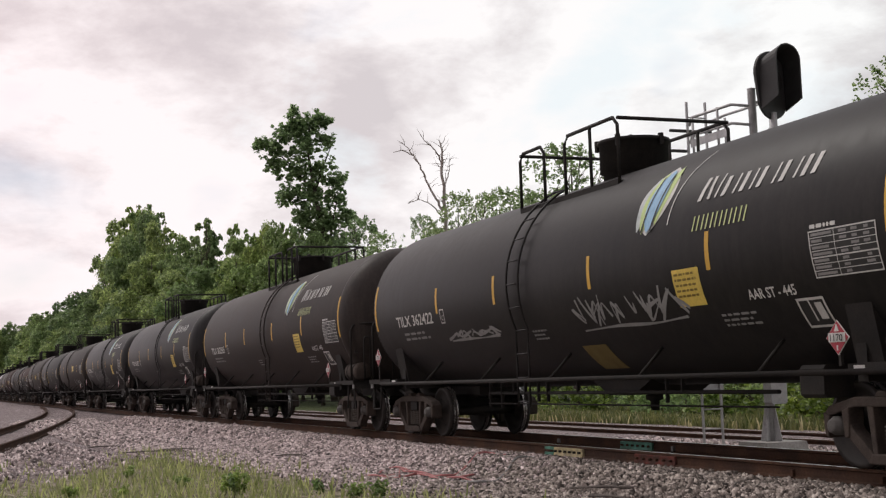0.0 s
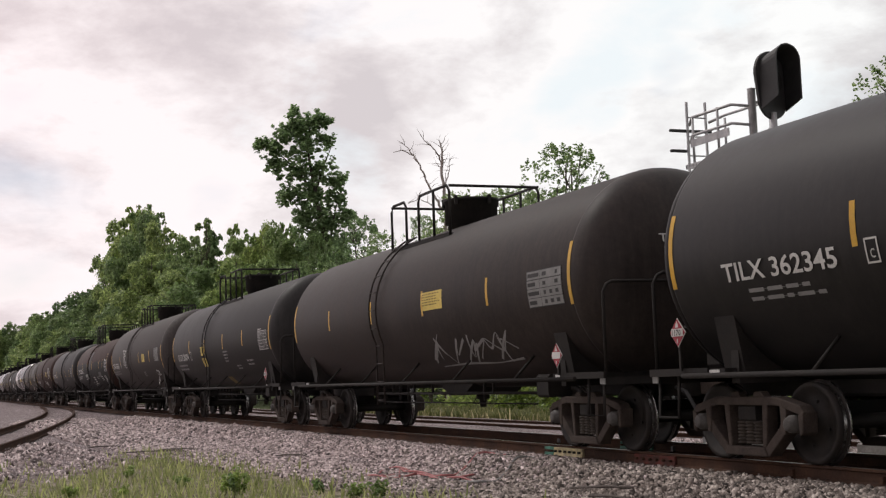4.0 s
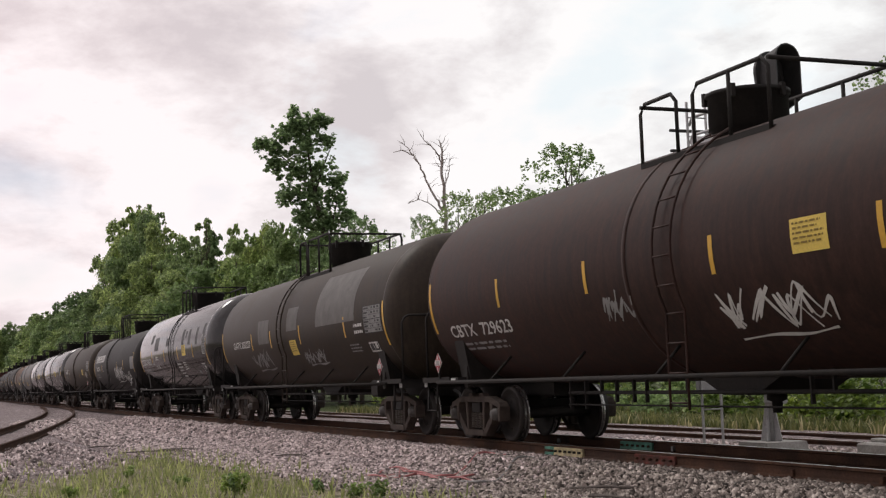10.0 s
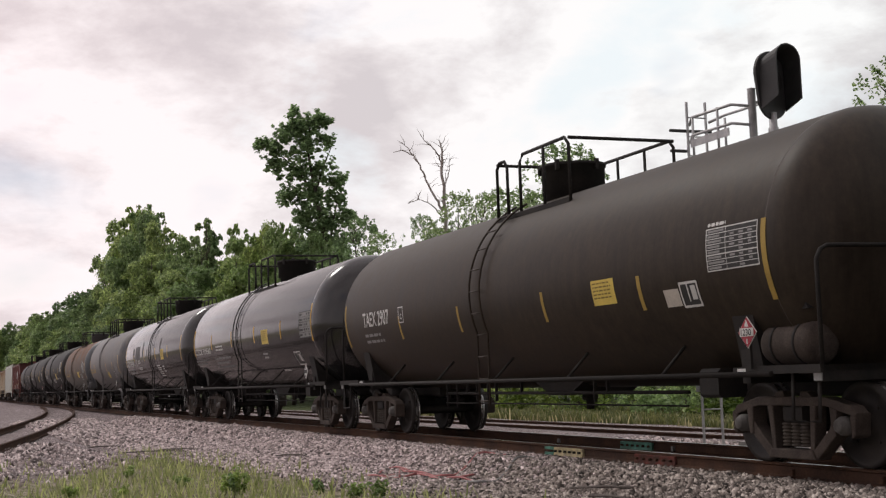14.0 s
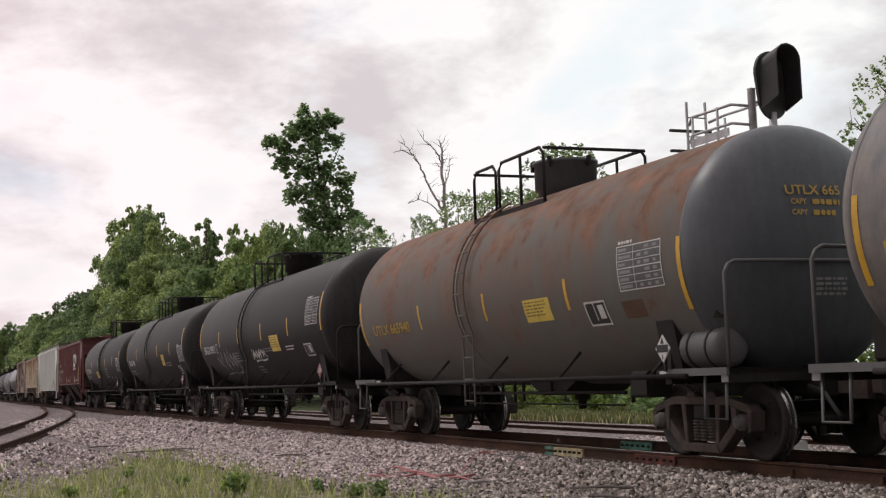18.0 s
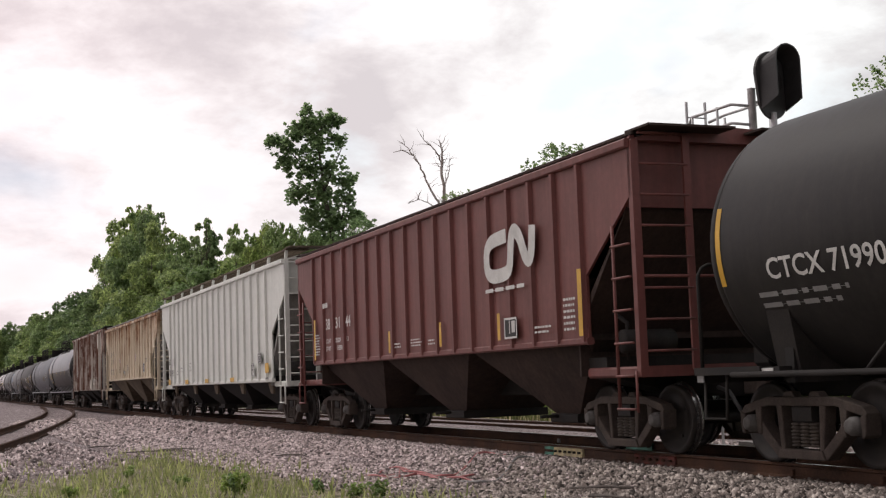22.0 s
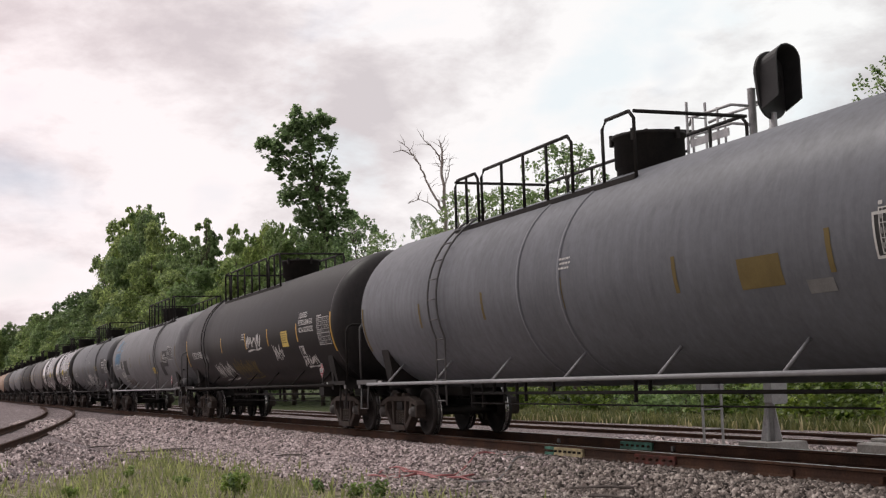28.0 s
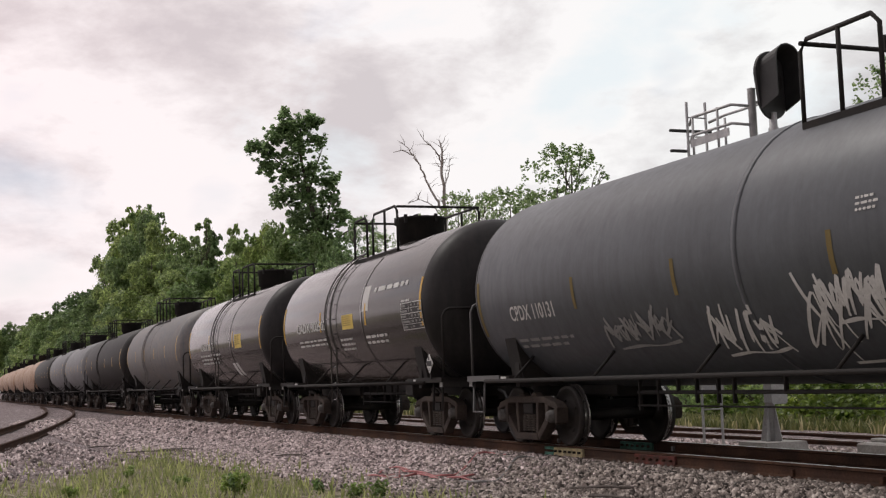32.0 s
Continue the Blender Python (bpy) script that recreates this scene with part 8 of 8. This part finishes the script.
tank_car(dict(at=(-568.1, -583.5), paint=P["greyworn"], label="worn grey tank car", bands=(0.3,),
              marks=[]))
tank_car(dict(at=(-583.5, -601.0), paint=P["matt"], label="plain matt black tank car",
              marks=[]))
tank_car(dict(at=(-601.0, -614.0), paint=P["greywarm"], label="short pale grey tank car", far=True,
              marks=[]))
tank_car(dict(at=(-614.0, -627.0), paint=P["greywarm"], label="short pale grey tank car", far=True,
              marks=[]))
tank_car(dict(at=(-627.0, -644.5), paint=P["matt"], label="plain matt black tank car", far=True,
              marks=[]))
tank_car(dict(at=(-644.5, -662.0), paint=P["cream"], label="rust stained cream tank car", far=True,
              marks=[]))
tank_car(dict(at=(-662.0, -679.5), paint=P["cream"], label="rust stained cream tank car", far=True,
              marks=[]))
tank_car(dict(at=(-679.5, -697.0), paint=P["cream"], label="rust stained cream tank car", far=True,
              marks=[]))
tank_car(dict(at=(-697.0, -714.5), paint=P["cream"], label="rust stained cream tank car", far=True,
              marks=[]))
tank_car(dict(at=(-714.5, -732.0), paint=P["cream"], label="rust stained cream tank car", far=True,
              marks=[]))

# slope sheets take the dark pocket brown: shade of the car end as colour
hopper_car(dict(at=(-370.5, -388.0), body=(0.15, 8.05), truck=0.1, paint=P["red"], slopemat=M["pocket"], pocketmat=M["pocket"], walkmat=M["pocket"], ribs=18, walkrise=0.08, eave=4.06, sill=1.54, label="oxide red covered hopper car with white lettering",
                marks=[("ribbon", 4.4, 3.0, 1.8, 0.78, 0.22), ("bars", 4.3, 2.44, 1.7, 0.13, 1, "white"), ("bars", -5.60, 2.8, 0.4, 0.24, 1, "white"), ("word", -5.58, 2.26, "38", 0.24, "white", 0.34), ("word", -4.85, 2.26, "31", 0.24, "white", 0.34), ("word", -4.08, 2.26, "44", 0.24, "white", 0.34),
                       ("word", -5.57, 1.95, "LD LMT", 0.1, "white", 0.36), ("word", -5.58, 1.78, "LT WT", 0.1, "white", 0.36), ("word", -4.85, 1.95, "203200", 0.1, "white", 0.38), ("word", -4.76, 1.78, "59000", 0.1, "white", 0.4), ("word", -4.03, 1.95, "LO", 0.1, "white", 0.15),
                       ("bars", -6.25, 1.94, 0.4, 0.5, 8, "white"), ("sheet", -6.5, 2.06, 0.12, 0.92, "yellow"), ("sheet", -1.3, 1.82, 0.1, 0.42, "yellow"), ("sheet", 1.4, 1.85, 0.1, 0.42, "yellow"), ("sheet", 3.9, 1.86, 0.1, 0.42, "yellow"), ("sheet", 6.65, 2.06, 0.12, 0.92, "yellow"),
                       ("square", 4.35, 1.82, 0.46, 0.32), ("bars", -0.8, 1.74, 0.4, 0.12, 2, "white"), ("bars", 0.2, 1.76, 0.6, 0.16, 3, "white"), ("bars", 1.0, 1.74, 0.4, 0.12, 2, "white"), ("bars", 5.5, 1.75, 0.6, 0.14, 2, "white"), ("bars", 6.35, 1.92, 0.4, 0.5, 6, "white")]))
hopper_car(dict(at=(-388.0, -408.6), body=(0.47, 9.33), paint=P["white"], slopemat=M["slopegrey"], walkmat=M["dirt"], ribs=18, ribstart=0.5, bays=4, sill=1.2, eave=4.22, cut=1.4, walkrise=0.24, webs=(-6.9, -3.2, 0.4, 4.1, 7.6), label="light grey covered hopper car with yellow squares",
                marks=[("sheet", 7.88, 1.52, 0.4, 0.26, "yellow"), ("panel", 6.3, 1.5, 0.32, 0.32, 3, "white", "black"), ("panel", 7.1, 1.8, 0.42, 0.26, 4, "greyp", "white"), ("sheet", 3.6, 1.26, 0.55, 0.12, "yellow"), ("sheet", -0.2, 1.26, 0.55, 0.12, "yellow"), ("sheet", -3.7, 1.26, 0.55, 0.14, "yellow"), ("sheet", -7.15, 1.28, 0.4, 0.2, "yellow"),
                       ("word", -7.3, 1.92, "AEX", 0.2, "black", 0.42), ("word", -7.28, 1.5, "130", 0.22, "black", 0.44), ("word", -6.55, 1.5, "93", 0.22, "black", 0.32), ("sheet", -6.4, 2.0, 0.5, 0.26, "white"), ("bars", -5.4, 1.6, 0.3, 0.2, 2, "greyp"), ("bars", -4.6, 1.7, 0.3, 0.2, 2, "greyp"), ("square", -2.95, 1.76, 0.34, 0.26, "greyp"), ("bars", 7.9, 1.25, 0.3, 0.1, 1, "greyp")]))
hopper_car(dict(at=(-408.6, -425.5), body=(0.45, 8.1), truck=0.38, paint=P["tan"], slopemat=M["slopegrey"], pocketmat=M["dirt"], walkmat=M["galvp"], ribs=18, eave=4.05, sill=1.55, walkrise=0.1, label="cream covered hopper car streaked with rust",
                marks=[("square", 5.25, 1.96, 0.42, 0.38), ("round", 2.95, 2.43, 0.14, 0.16, "white"), ("round", -2.1, 2.41, 0.14, 0.16, "white"), ("panel", -0.65, 1.85, 0.5, 0.14, 2, "white", "black"), ("word", -5.45, 2.66, "CR", 0.24, "greyp", 0.34), ("word", -4.75, 2.66, "DX", 0.24, "greyp", 0.36), ("word", -5.42, 2.28, "71", 0.24, "greyp", 0.32), ("word", -4.72, 2.28, "87", 0.24, "greyp", 0.32),
                       ("square", -3.7, 2.6, 0.28, 0.3), ("sheet", -3.4, 1.82, 0.11, 0.46, "oldyellow"), ("sheet", -0.95, 1.84, 0.11, 0.44, "oldyellow"), ("sheet", 3.9, 1.86, 0.11, 0.44, "oldyellow"), ("sheet", 7.1, 2.1, 0.12, 0.8, "oldyellow"), ("bars", 0.5, 1.98, 0.6, 0.4, 5, "greyp"), ("bars", -2.1, 2.0, 0.5, 0.34, 3, "rustp"), ("bars", 6.0, 2.25, 0.5, 0.2, 2, "greyp"), ("word", -5.5, 1.98, "LD LMT", 0.09, "greyp", 0.4), ("word", -5.5, 1.82, "LT WT", 0.09, "greyp", 0.36), ("word", -4.78, 1.98, "202000", 0.09, "greyp", 0.45), ("word", -4.7, 1.82, "61000", 0.09, "greyp", 0.38)]))
hopper_car(dict(at=(-425.5, -443.1), body=(0.33, 7.83), paint=P["rusty"], slopemat=M["slopegrey"], ribs=16, eave=4.22, sill=1.13, rib=(0.16, 0.1), bays=4, walkrise=0.08, cut=1.15, label="pale covered hopper car heavily rusted",
                marks=[("round", 6.5, 3.66, 0.3, 0.4, "bone"), ("square", 5.5, 1.62, 0.36, 0.32), ("sheet", 4.6, 1.55, 0.55, 0.34, "bone"), ("bars", 4.6, 1.6, 0.5, 0.24, 3, "greyp"), ("panel", -4.0, 2.1, 0.3, 0.36, 2, "white", "black"), ("spray", 3.4, 1.6, 1.2, 0.9, "bone", 71, 4), ("sheet", 3.2, 1.4, 0.8, 0.5, "bone")]))


# ---- what moves ----
def motions():
    for car, u in CARS:
        rows = []
        for t in range(33):
            s = along(u, t)
            rows.append((float(t), Matrix.Translation(on_line(s)) @ pose(0, 0, 0, 0, 0, math.degrees(BEND * s))))
        walk(car, rows)
    # every wheelset rolls with the line's speed
    rows = []
    for i in range(961):
        t = i / 30
        rows.append((t, pose(0, 0, 0) @ Matrix.Rotation((SPEED * t + GAIN * t * t / 2) / 0.457, 4, "Y")))
    first = WHEELSETS[0]
    walk(first, rows)
    keys = first.animation_data
    for w in WHEELSETS[1:]:
        w.rotation_mode = "QUATERNION"
        w.animation_data_create()
        w.animation_data.action = keys.action
        w.animation_data.action_slot = keys.action_slot
    # the tall tree leans in the wind
    sway = [(0, 0), (3, 0.1), (6, 0), (9, -0.3), (10.5, 0.15), (12, -0.5), (13, -0.5), (14.5, 0.5), (16.5, 1.0), (18, 2.0), (19, 1.6), (21, 2.1), (22, 2.6), (23, 2.7), (24.5, 1.8), (25.5, 1.4), (27.5, 0.3), (28, 0.5), (29.5, 2.0), (31, 0.1), (32, -1.8)]
    base = TALL.matrix_basis.translation.copy()
    walk(TALL, [(t, Matrix.Translation(base) @ Matrix.Rotation(radians(a), 4, Vector((-0.928, 0.372, 0.0)))) for t, a in sway])


motions()
